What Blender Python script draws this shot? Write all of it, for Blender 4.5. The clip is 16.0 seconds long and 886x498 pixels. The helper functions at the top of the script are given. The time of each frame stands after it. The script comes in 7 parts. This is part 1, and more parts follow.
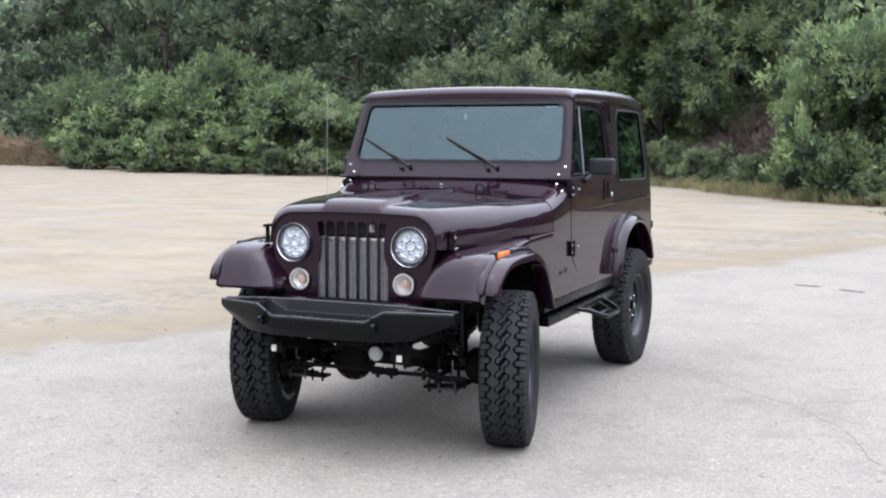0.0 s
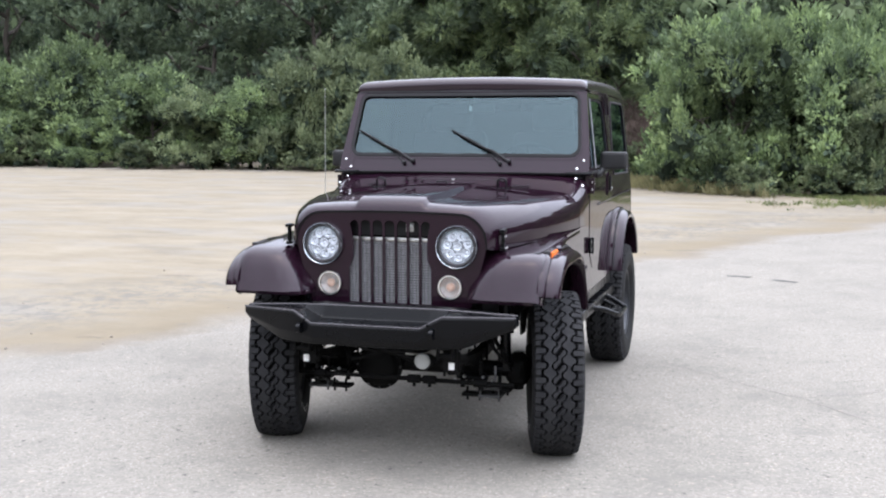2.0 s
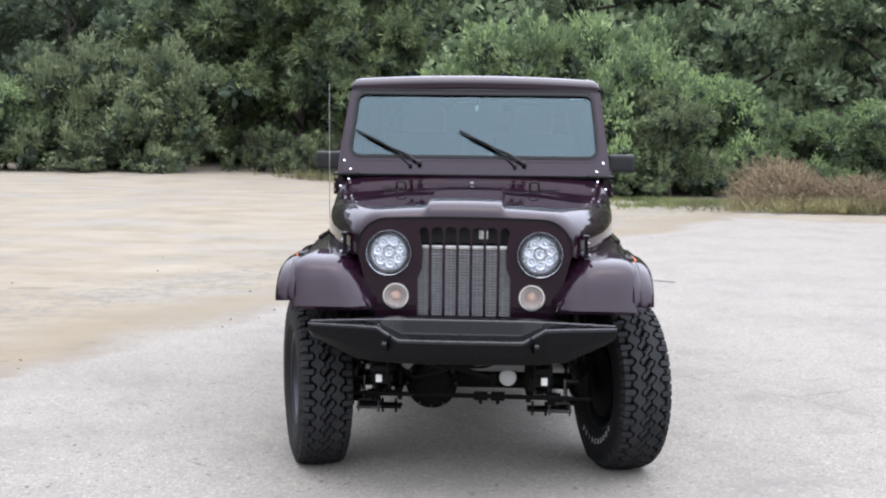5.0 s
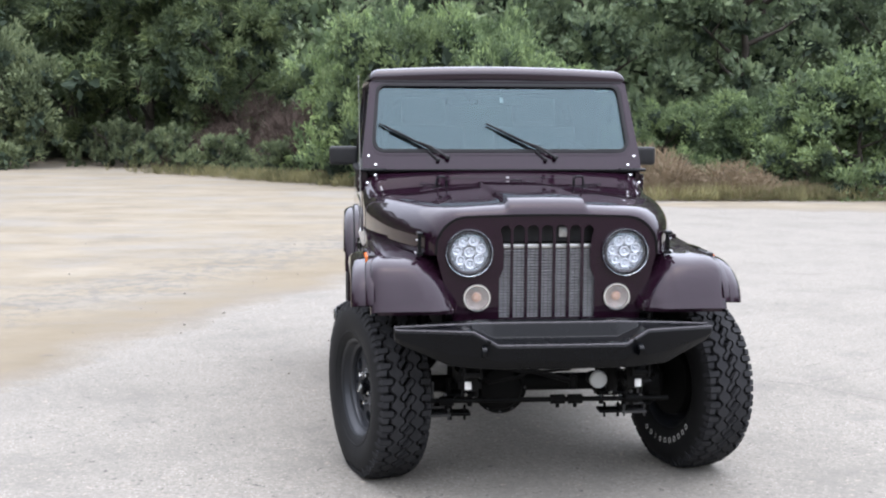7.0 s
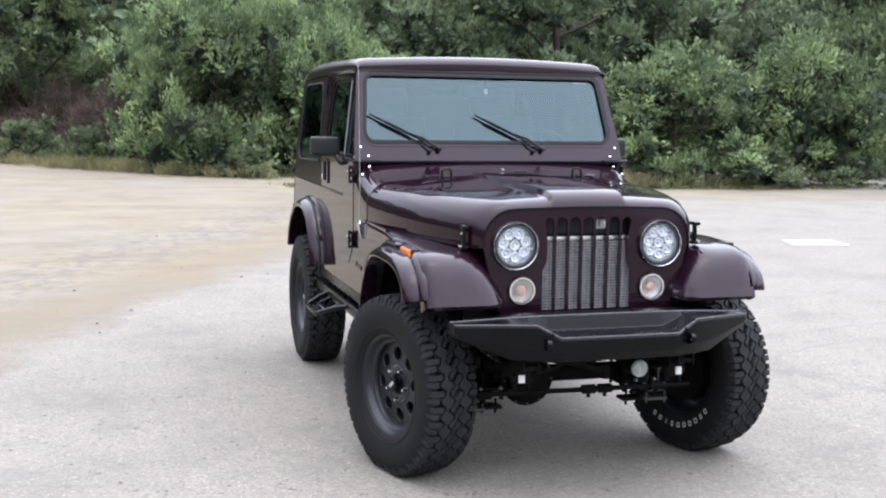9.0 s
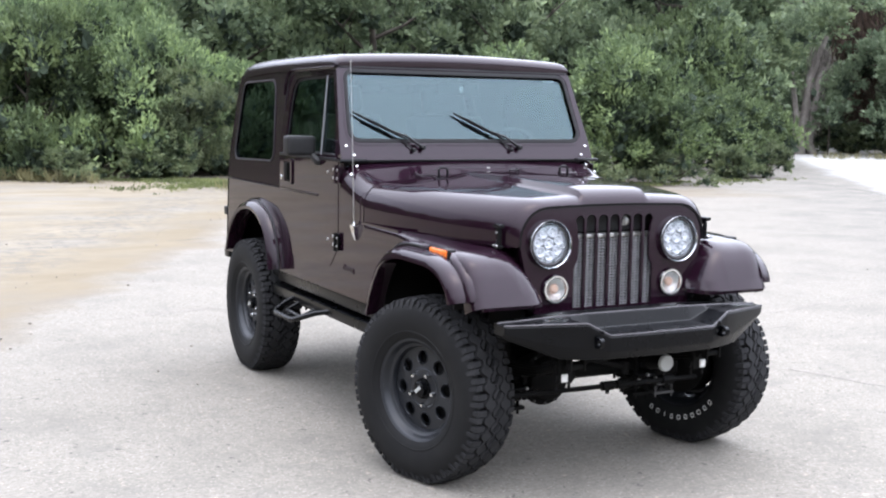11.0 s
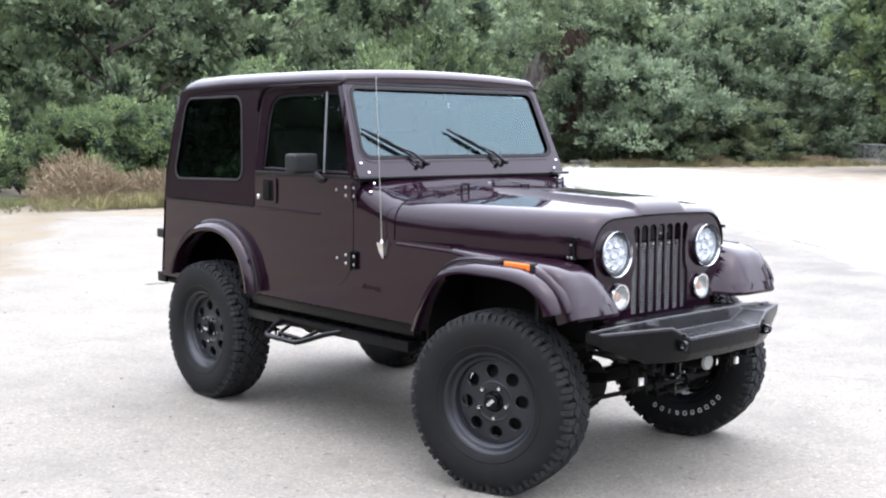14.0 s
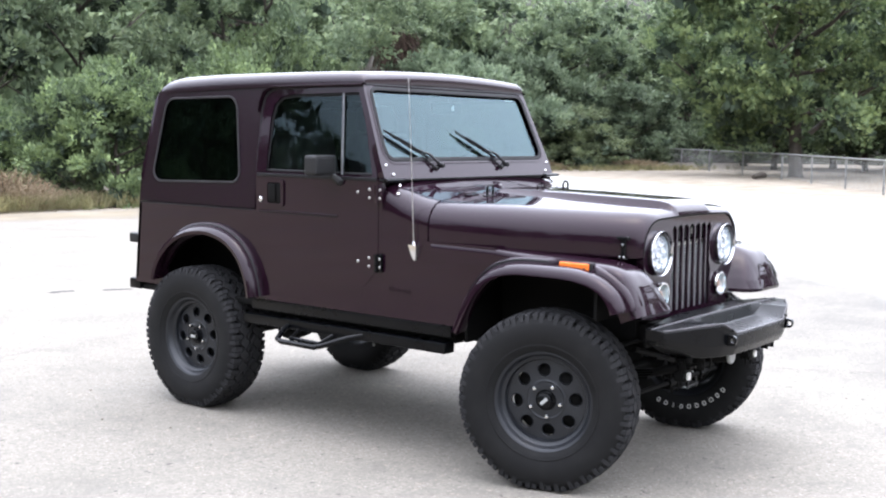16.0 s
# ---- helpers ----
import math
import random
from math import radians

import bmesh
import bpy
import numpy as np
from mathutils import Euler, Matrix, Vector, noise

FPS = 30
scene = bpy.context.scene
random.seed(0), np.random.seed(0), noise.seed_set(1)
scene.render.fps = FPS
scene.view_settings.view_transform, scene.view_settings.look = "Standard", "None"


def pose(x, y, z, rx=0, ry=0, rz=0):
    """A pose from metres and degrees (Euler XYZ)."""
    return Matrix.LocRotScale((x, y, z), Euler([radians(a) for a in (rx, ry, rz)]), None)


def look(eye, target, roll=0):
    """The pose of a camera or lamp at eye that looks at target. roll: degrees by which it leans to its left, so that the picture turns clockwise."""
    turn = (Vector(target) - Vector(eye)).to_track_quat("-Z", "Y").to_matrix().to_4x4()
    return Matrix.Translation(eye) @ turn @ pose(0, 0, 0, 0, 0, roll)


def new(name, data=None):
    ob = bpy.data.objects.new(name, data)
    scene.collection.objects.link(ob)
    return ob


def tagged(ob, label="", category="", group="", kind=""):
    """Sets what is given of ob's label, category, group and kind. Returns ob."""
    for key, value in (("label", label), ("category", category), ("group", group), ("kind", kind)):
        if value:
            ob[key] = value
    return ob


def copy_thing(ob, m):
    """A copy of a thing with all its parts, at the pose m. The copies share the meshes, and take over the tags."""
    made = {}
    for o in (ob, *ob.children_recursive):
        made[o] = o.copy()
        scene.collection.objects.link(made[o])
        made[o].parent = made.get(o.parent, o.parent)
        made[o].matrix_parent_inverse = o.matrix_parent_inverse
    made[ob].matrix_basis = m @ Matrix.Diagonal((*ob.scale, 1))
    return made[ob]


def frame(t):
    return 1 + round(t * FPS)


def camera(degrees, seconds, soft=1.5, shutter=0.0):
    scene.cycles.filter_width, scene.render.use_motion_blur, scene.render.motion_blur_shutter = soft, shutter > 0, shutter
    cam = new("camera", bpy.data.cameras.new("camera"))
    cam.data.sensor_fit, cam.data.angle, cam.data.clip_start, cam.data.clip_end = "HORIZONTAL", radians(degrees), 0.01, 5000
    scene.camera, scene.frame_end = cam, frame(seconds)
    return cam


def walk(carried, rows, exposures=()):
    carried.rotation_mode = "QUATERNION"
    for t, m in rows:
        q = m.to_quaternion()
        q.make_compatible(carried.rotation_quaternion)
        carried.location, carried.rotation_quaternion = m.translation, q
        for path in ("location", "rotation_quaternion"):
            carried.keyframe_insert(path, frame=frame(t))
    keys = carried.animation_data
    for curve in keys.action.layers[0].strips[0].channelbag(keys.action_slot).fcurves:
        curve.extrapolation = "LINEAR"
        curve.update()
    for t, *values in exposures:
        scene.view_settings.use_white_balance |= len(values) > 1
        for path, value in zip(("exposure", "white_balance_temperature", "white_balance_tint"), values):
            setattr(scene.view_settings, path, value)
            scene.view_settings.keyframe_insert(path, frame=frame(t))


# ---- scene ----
cam = camera(42.13, 16.0, soft=2.1)
PATH = [
    (0.0, 2.725, -5.226, 1.549, 84.11, 0.11, 24.28),
    (0.5, 2.483, -5.247, 1.546, 84.34, -0.28, 22.12),
    (1.0, 2.239, -5.234, 1.552, 83.93, 0.35, 20.26),
    (1.5, 1.953, -5.264, 1.558, 83.86, -0.15, 18.03),
    (2.0, 1.708, -5.254, 1.552, 83.71, 0.05, 16.28),
    (2.5, 1.442, -5.246, 1.544, 83.80, -0.27, 14.29),
    (3.0, 1.175, -5.227, 1.537, 83.69, -0.05, 12.05),
    (3.5, 0.872, -5.245, 1.551, 83.90, -0.67, 9.02),
    (4.0, 0.643, -5.220, 1.536, 83.92, -0.63, 6.79),
    (6.3, -0.536, -5.004, 1.544, 83.76, -0.64, -2.71),
    (6.5, -0.638, -4.960, 1.550, 83.65, -0.51, -3.70),
    (7.0, -0.893, -4.903, 1.541, 83.46, -0.26, -5.69),
    (7.5, -1.199, -4.871, 1.559, 83.45, -0.89, -8.70),
    (8.0, -1.442, -4.807, 1.545, 83.21, -0.59, -11.30),
    (8.5, -1.693, -4.719, 1.547, 83.16, -1.02, -14.22),
    (9.0, -1.933, -4.640, 1.547, 82.96, -0.87, -16.58),
    (11.3, -2.949, -4.086, 1.512, 83.28, -1.26, -28.65),
    (11.5, -3.037, -4.032, 1.519, 83.32, -1.49, -29.46),
    (12.0, -3.226, -3.897, 1.505, 83.40, -1.13, -31.59),
    (12.5, -3.436, -3.744, 1.519, 83.58, -1.11, -34.19),
    (13.0, -3.671, -3.623, 1.507, 83.78, -0.69, -36.82),
    (13.5, -3.907, -3.480, 1.520, 83.84, -0.57, -39.85),
    (14.0, -4.088, -3.334, 1.509, 84.04, -0.46, -42.41),
    (14.5, -4.274, -3.170, 1.516, 84.09, -0.51, -45.31),
    (15.0, -4.477, -2.997, 1.503, 84.29, -0.46, -47.62),
    (15.5, -4.670, -2.811, 1.506, 84.26, -0.59, -49.97),
    (16.0, -4.787, -2.611, 1.490, 84.33, -0.80, -51.72),
]
EXPOSURES = [(0.0, 1.65), (4.0, 1.64), (6.5, 1.66), (9.0, 1.71), (11.5, 1.90), (13.5, 2.01), (16.0, 2.07)]
TRUE_SIZE = 1.055  # wheelbase 2.37 m
walk(cam, [(t, pose(x * TRUE_SIZE, y * TRUE_SIZE, z * TRUE_SIZE, *turn)) for t, x, y, z, *turn in PATH], EXPOSURES)

# ---- light: a bright overcast day ----
world = bpy.data.worlds.new("overcast_sky")
scene.world = world
world.use_nodes = True
wn, wl = world.node_tree.nodes, world.node_tree.links
sky = wn.new("ShaderNodeTexSky")
sky.sky_type, sky.sun_disc = "NISHITA", False
sky.sun_elevation, sky.sun_rotation = radians(80), radians(192)
sky.air_density, sky.dust_density, sky.ozone_density = 1.0, 4.0, 1.0
cloud = wn.new("ShaderNodeMix")
cloud.data_type = "RGBA"
cloud.inputs[0].default_value = 0.8
cloud.inputs[7].default_value = (9.78, 10.34, 12.3, 1)
wl.new(sky.outputs[0], cloud.inputs[6])
bg = wn["Background"]
bg.inputs[1].default_value = 0.108
# cloud grows brighter towards the zenith
sky_at = wn.new("ShaderNodeTexCoord")
sky_up = wn.new("ShaderNodeSeparateXYZ")
wl.new(sky_at.outputs["Generated"], sky_up.inputs[0])
lift = wn.new("ShaderNodeMapRange")
lift.inputs[3].default_value, lift.inputs[4].default_value = 0.34, 1.70
wl.new(sky_up.outputs[2], lift.inputs[0])
glow = wn.new("ShaderNodeVectorMath")
glow.operation = "SCALE"
wl.new(cloud.outputs[2], glow.inputs[0])
# and towards the hidden sun
sunward = wn.new("ShaderNodeVectorMath")
sunward.operation, sunward.inputs[1].default_value = "DOT_PRODUCT", (0.40, 0.08, 0.0)
wl.new(sky_at.outputs["Generated"], sunward.inputs[0])
veil = wn.new("ShaderNodeMath")
veil.operation, veil.inputs[1].default_value = "ADD", 1.0
wl.new(sunward.outputs["Value"], veil.inputs[0])
bright = wn.new("ShaderNodeMath")
bright.operation = "MULTIPLY"
wl.new(lift.outputs[0], bright.inputs[0])
wl.new(veil.outputs[0], bright.inputs[1])
wl.new(bright.outputs[0], glow.inputs["Scale"])
wl.new(glow.outputs[0], bg.inputs[0])

sun_data = bpy.data.lights.new("sun", "SUN")
sun_data.energy, sun_data.angle, sun_data.color = 0.5, radians(140), (1.0, 0.98, 0.95)
sun = new("sun", sun_data)
sun.matrix_world = look((0, 0, 20), (-0.5, 2.2, 2))


# ---- materials ----
def nodes_of(name):
    m = bpy.data.materials.new(name)
    m.use_nodes = True
    return m, m.node_tree.nodes, m.node_tree.links, m.node_tree.nodes["Principled BSDF"]


def mix_colour(n, l, fac, a, b):
    x = n.new("ShaderNodeMix")
    x.data_type = "RGBA"
    for i, v in ((6, a), (7, b)):
        if isinstance(v, tuple):
            x.inputs[i].default_value = (*v, 1)
        else:
            l.new(v, x.inputs[i])
    if isinstance(fac, float):
        x.inputs[0].default_value = fac
    else:
        l.new(fac, x.inputs[0])
    return x.outputs[2]


def noise_of(n, l, scale, detail=4.0, coords=None, rough=0.55):
    t = n.new("ShaderNodeTexNoise")
    t.inputs["Scale"].default_value, t.inputs["Detail"].default_value = scale, detail
    t.inputs["Roughness"].default_value = rough
    if coords is not None:
        l.new(coords, t.inputs["Vector"])
    return t.outputs["Fac"]


def ramp_of(n, l, fac, lo, hi):
    r = n.new("ShaderNodeMapRange")
    r.inputs[1].default_value, r.inputs[2].default_value = lo, hi
    l.new(fac, r.inputs[0])
    return r.outputs[0]


def bump_of(n, l, p, fac, strength, dist):
    b = n.new("ShaderNodeBump")
    b.inputs["Strength"].default_value, b.inputs["Distance"].default_value = strength, dist
    l.new(fac, b.inputs["Height"])
    l.new(b.outputs[0], p.inputs["Normal"])
    return b


def worn(name, colour, other, rough, metal=0.0, scale=8.0, bump=0.15, spec=0.5, rough2=None, fine=120.0):
    """A surface with a coarse drift of colour, a fine grain and slight relief."""
    m, n, l, p = nodes_of(name)
    tc = n.new("ShaderNodeTexCoord").outputs["Object"]
    big = noise_of(n, l, scale, 5, tc)
    small = noise_of(n, l, fine, 3, tc)
    l.new(mix_colour(n, l, ramp_of(n, l, big, 0.35, 0.68), colour, other), p.inputs["Base Color"])
    r = n.new("ShaderNodeMapRange")
    r.inputs[3].default_value, r.inputs[4].default_value = rough, rough2 if rough2 is not None else min(1, rough + 0.12)
    l.new(big, r.inputs[0])
    l.new(r.outputs[0], p.inputs["Roughness"])
    p.inputs["Metallic"].default_value = metal
    p.inputs["Specular IOR Level"].default_value = spec
    bump_of(n, l, p, small, bump, 0.002)
    return m


def make_paint(name, gloss, ior):
    m, n, l, p = nodes_of(name)
    tc = n.new("ShaderNodeTexCoord").outputs["Object"]
    flake = noise_of(n, l, 900, 1, tc)
    drift = noise_of(n, l, 2.5, 3, tc)
    a = mix_colour(n, l, ramp_of(n, l, flake, 0.4, 0.7), (0.0090, 0.0030, 0.0064), (0.0168, 0.0063, 0.0136))
    l.new(mix_colour(n, l, ramp_of(n, l, drift, 0.3, 0.9), a, (0.0127, 0.0045, 0.0098)), p.inputs["Base Color"])
    p.inputs["Metallic"].default_value, p.inputs["Roughness"].default_value = 0.2, 0.34
    p.inputs["Specular IOR Level"].default_value = 0.0
    p.inputs["Coat Weight"].default_value, p.inputs["Coat Roughness"].default_value = 1.0, gloss
    p.inputs["Coat IOR"].default_value = ior
    wave = noise_of(n, l, 6, 2, tc)
    b = n.new("ShaderNodeBump")
    b.inputs["Strength"].default_value, b.inputs["Distance"].default_value = 0.04, 0.01
    l.new(wave, b.inputs["Height"])
    l.new(b.outputs[0], p.inputs["Coat Normal"])
    return m


def make_glass(name, tint, gloss_ior=1.5, rough=0.0):
    m = bpy.data.materials.new(name)
    m.use_nodes = True
    n, l = m.node_tree.nodes, m.node_tree.links
    n.remove(n["Principled BSDF"])
    out = n["Material Output"]
    see = n.new("ShaderNodeBsdfTransparent")
    see.inputs[0].default_value = (*tint, 1)
    gl = n.new("ShaderNodeBsdfGlossy")
    gl.inputs["Roughness"].default_value = rough
    gl.inputs["Color"].default_value = (0.69, 0.93, 0.99, 1)
    # gloss rises towards grazing angles
    lw = n.new("ShaderNodeLayerWeight")
    lw.inputs[0].default_value = 0.5
    pw = n.new("ShaderNodeMath")
    pw.operation, pw.inputs[1].default_value = "POWER", 5.0
    l.new(lw.outputs["Facing"], pw.inputs[0])
    fr = n.new("ShaderNodeMapRange")
    fr.inputs[3].default_value = ((gloss_ior - 1) / (gloss_ior + 1)) ** 2
    l.new(pw.outputs[0], fr.inputs[0])
    x = n.new("ShaderNodeMixShader")
    l.new(fr.outputs[0], x.inputs[0])
    l.new(see.outputs[0], x.inputs[1])
    l.new(gl.outputs[0], x.inputs[2])
    l.new(x.outputs[0], out.inputs[0])
    return m


def make_leaf(name, young, old, shade=0.35, gloss=0.18):
    m, n, l, p = nodes_of(name)
    geo = n.new("ShaderNodeNewGeometry").outputs["Random Per Island"]
    info = n.new("ShaderNodeObjectInfo").outputs["Random"]
    pos = n.new("ShaderNodeTexCoord").outputs["Object"]
    patch = noise_of(n, l, 0.9, 3, pos)
    c = mix_colour(n, l, ramp_of(n, l, geo, -0.22, 1.22), old, young)
    dark = tuple(v * 0.6 for v in old)
    c = mix_colour(n, l, ramp_of(n, l, patch, 0.62, 0.38), c, dark)
    h = n.new("ShaderNodeHueSaturation")
    mr = n.new("ShaderNodeMapRange")
    mr.inputs[3].default_value, mr.inputs[4].default_value = 0.74, 1.28
    l.new(info, mr.inputs[0])
    l.new(mr.outputs[0], h.inputs["Value"])
    l.new(c, h.inputs["Color"])
    l.new(h.outputs[0], p.inputs["Base Color"])
    p.inputs["Roughness"].default_value, p.inputs["Specular IOR Level"].default_value = 0.55, gloss
    tr = n.new("ShaderNodeBsdfTranslucent")
    l.new(h.outputs[0], tr.inputs[0])
    x = n.new("ShaderNodeMixShader")
    x.inputs[0].default_value = shade
    l.new(p.outputs[0], x.inputs[1])
    l.new(tr.outputs[0], x.inputs[2])
    l.new(x.outputs[0], n["Material Output"].inputs[0])
    return m


def make_tyre_rubber():
    m, n, l, p = nodes_of("tyre_rubber")
    tc = n.new("ShaderNodeTexCoord").outputs["Object"]
    dust = noise_of(n, l, 14, 5, tc)
    l.new(mix_colour(n, l, ramp_of(n, l, dust, 0.45, 0.8), (0.0052, 0.0053, 0.0057), (0.0095, 0.0095, 0.0096)), p.inputs["Base Color"])
    p.inputs["Roughness"].default_value = 0.72
    p.inputs["Specular IOR Level"].default_value = 0.22
    bump_of(n, l, p, noise_of(n, l, 160, 2, tc), 0.12, 0.002)
    return m


def make_ground():
    m, n, l, p = nodes_of("ground_surface")
    tc = n.new("ShaderNodeTexCoord").outputs["Object"]
    sep = n.new("ShaderNodeSeparateXYZ")
    l.new(tc, sep.inputs[0])

    def math_of(op, a, b):
        x = n.new("ShaderNodeMath")
        x.operation = op
        for i, v in enumerate((a, b)):
            if isinstance(v, (int, float)):
                x.inputs[i].default_value = v
            else:
                l.new(v, x.inputs[i])
        return x.outputs[0]

    X, Y = sep.outputs[0], sep.outputs[1]
    wob = math_of("MULTIPLY", math_of("SUBTRACT", noise_of(n, l, 0.35, 6, tc, 0.65), 0.5), 2.6)
    # old pavement: pale aggregate, oil and tyre stains
    agg = n.new("ShaderNodeTexVoronoi")
    agg.inputs["Scale"].default_value = 38
    l.new(tc, agg.inputs["Vector"])
    grain = noise_of(n, l, 52, 5, tc, 0.85)
    mott = noise_of(n, l, 1.1, 7, tc, 0.65)
    asph = mix_colour(n, l, ramp_of(n, l, grain, 0.32, 0.68), (0.125, 0.117, 0.101), (0.248, 0.231, 0.202))
    asph = mix_colour(n, l, ramp_of(n, l, agg.outputs["Distance"], 0.22, 0.04), asph, (0.376, 0.353, 0.307))
    asph = mix_colour(n, l, math_of("MULTIPLY", ramp_of(n, l, mott, 0.46, 0.70), 0.55), asph, (0.129, 0.122, 0.107))
    # tar-dark chips, tan chips and faint broad blotches
    chip = noise_of(n, l, 27, 3, tc, 0.6)
    asph = mix_colour(n, l, math_of("MULTIPLY", ramp_of(n, l, chip, 0.665, 0.70), 0.75), asph, (0.055, 0.052, 0.047))
    asph = mix_colour(n, l, math_of("MULTIPLY", ramp_of(n, l, chip, 0.345, 0.31), 0.6), asph, (0.330, 0.285, 0.230))
    blot = noise_of(n, l, 4.5, 5, tc, 0.7)
    asph = mix_colour(n, l, math_of("MULTIPLY", ramp_of(n, l, blot, 0.52, 0.72), 0.4), asph, (0.135, 0.130, 0.118))
    # sandy dirt with drag marks
    st = n.new("ShaderNodeMapping")
    st.inputs["Rotation"].default_value = (0, 0, radians(14))
    st.inputs["Scale"].default_value = (0.45, 0.95, 1)
    l.new(tc, st.inputs["Vector"])
    streak = noise_of(n, l, 1.4, 8, st.outputs[0], 0.72)
    pebble = noise_of(n, l, 42, 4, tc, 0.75)
    dirt = mix_colour(n, l, ramp_of(n, l, streak, 0.34, 0.66), (0.155, 0.132, 0.096), (0.210, 0.183, 0.139))
    dirt = mix_colour(n, l, ramp_of(n, l, pebble, 0.60, 0.74), dirt, (0.141, 0.117, 0.083))
    bare = noise_of(n, l, 0.8, 6, st.outputs[0], 0.7)
    dirt = mix_colour(n, l, math_of("MULTIPLY", ramp_of(n, l, bare, 0.48, 0.62), 0.62), dirt, (0.168, 0.162, 0.148))
    # scraped scars drawn out along the lot, and a rough gravelly strip inside the seam
    sc = n.new("ShaderNodeMapping")
    sc.inputs["Rotation"].default_value = (0, 0, radians(10))
    sc.inputs["Scale"].default_value = (0.6, 0.7, 1)
    l.new(tc, sc.inputs["Vector"])
    scar = noise_of(n, l, 1.3, 7, sc.outputs[0], 0.66)
    dirt = mix_colour(n, l, math_of("MULTIPLY", ramp_of(n, l, scar, 0.53, 0.66), 0.45), dirt, (0.118, 0.106, 0.086))
    dirt = mix_colour(n, l, math_of("MULTIPLY", ramp_of(n, l, scar, 0.46, 0.32), 0.32), dirt, (0.238, 0.218, 0.178))
    dirt = mix_colour(n, l, math_of("MULTIPLY", ramp_of(n, l, chip, 0.68, 0.71), 0.6), dirt, (0.085, 0.070, 0.055))
    side = math_of("ADD", math_of("ADD", math_of("MULTIPLY", Y, 0.545), -3.95), math_of("MULTIPLY", X, -1.0))
    edge = ramp_of(n, l, math_of("ADD", side, wob), -0.12, 0.34)
    strip = math_of("MULTIPLY", ramp_of(n, l, math_of("ADD", side, wob), 0.7, 1.5), ramp_of(n, l, math_of("ADD", side, wob), 3.4, 2.2))
    rubble = math_of("MULTIPLY", strip, ramp_of(n, l, noise_of(n, l, 6.0, 6, tc, 0.75), 0.46, 0.60))
    dirt = mix_colour(n, l, math_of("MULTIPLY", rubble, 0.8), dirt, (0.118, 0.112, 0.101))
    tan = math_of("MULTIPLY", ramp_of(n, l, math_of("ADD", side, wob), -0.1, 0.3), ramp_of(n, l, math_of("ADD", side, wob), 1.5, 0.6))
    dirt = mix_colour(n, l, math_of("MULTIPLY", tan, 0.55), dirt, (0.142, 0.117, 0.080))
    far_y = ramp_of(n, l, math_of("ADD", Y, math_of("ADD", wob, math_of("MULTIPLY", X, 0.28))), 15.9, 16.6)
    mask = math_of("MAXIMUM", edge, math_of("MULTIPLY", far_y, ramp_of(n, l, X, 14.0, 11.0)))
    # paler concrete road further off, then the sandy yard behind it
    pale_side = math_of("ADD", math_of("SUBTRACT", X, math_of("MULTIPLY", math_of("MAXIMUM", Y, 0.0), 0.80)), math_of("MULTIPLY", wob, 0.25))
    pale = ramp_of(n, l, math_of("ADD", pale_side, math_of("MULTIPLY", math_of("SUBTRACT", mott, 0.5), 2.4)), 5.7, 6.7)
    # pavement colour darkens in mottled patches towards the pale road
    far_dark = math_of("MULTIPLY", ramp_of(n, l, pale_side, 1.5, 6.0), ramp_of(n, l, mott, 0.30, 0.62))
    asph = mix_colour(n, l, math_of("MULTIPLY", far_dark, 0.75), asph, (0.118, 0.115, 0.106))
    conc = mix_colour(n, l, ramp_of(n, l, mott, 0.3, 0.7), (0.270, 0.268, 0.255), (0.345, 0.341, 0.328))
    yard_side = math_of("ADD", math_of("SUBTRACT", X, math_of("MULTIPLY", Y, 0.62)), wob)
    yard = ramp_of(n, l, yard_side, 18.8, 19.8)
    c = mix_colour(n, l, pale, asph, conc)
    c = mix_colour(n, l, mask, c, dirt)
    # damp darker drift along the ragged seam
    rim = math_of("MULTIPLY", math_of("MULTIPLY", mask, math_of("SUBTRACT", 1.0, mask)), math_of("MULTIPLY", ramp_of(n, l, streak, 0.40, 0.62), 2.4))
    c = mix_colour(n, l, rim, c, (0.125, 0.104, 0.079))
    yd = mix_colour(n, l, ramp_of(n, l, mott, 0.35, 0.65), (0.178, 0.150, 0.115), (0.258, 0.231, 0.191))
    c = mix_colour(n, l, yard, c, yd)
    l.new(c, p.inputs["Base Color"])
    p.inputs["Roughness"].default_value, p.inputs["Specular IOR Level"].default_value = 0.95, 0.08
    hgt = math_of("ADD", math_of("MULTIPLY", grain, 0.6), math_of("MULTIPLY", pebble, math_of("ADD", mask, 0.2)))
    bump_of(n, l, p, hgt, 0.18, 0.006)
    return m


PAINT = make_paint("plum_metallic_paint", 0.028, 1.36)
TOP_PAINT = make_paint("plum_hard_top_paint", 0.20, 1.52)
BLACK_METAL = worn("black_powder_coat", (0.0011, 0.0013, 0.0019), (0.0018, 0.0021, 0.0028), 0.22, 0.0, 9, 0.08, spec=0.18)
BLACK_PLASTIC = worn("black_plastic", (0.009, 0.009, 0.0095), (0.015, 0.015, 0.016), 0.5, 0.0, 12, 0.3, spec=0.3)
UNDER = worn("chassis_black", (0.003, 0.003, 0.003), (0.005, 0.0049, 0.0047), 0.6, 0.0, 6, 0.3, spec=0.11)
RIM_BLACK = worn("satin_black_steel", (0.012, 0.0135, 0.017), (0.018, 0.020, 0.024), 0.31, 0.3, 10, 0.1)
CHROME = worn("chrome", (0.78, 0.78, 0.78), (0.7, 0.7, 0.7), 0.08, 1.0, 20, 0.02, rough2=0.16)
STEEL = worn("bright_steel", (0.55, 0.55, 0.54), (0.4, 0.4, 0.39), 0.28, 1.0, 30, 0.1)
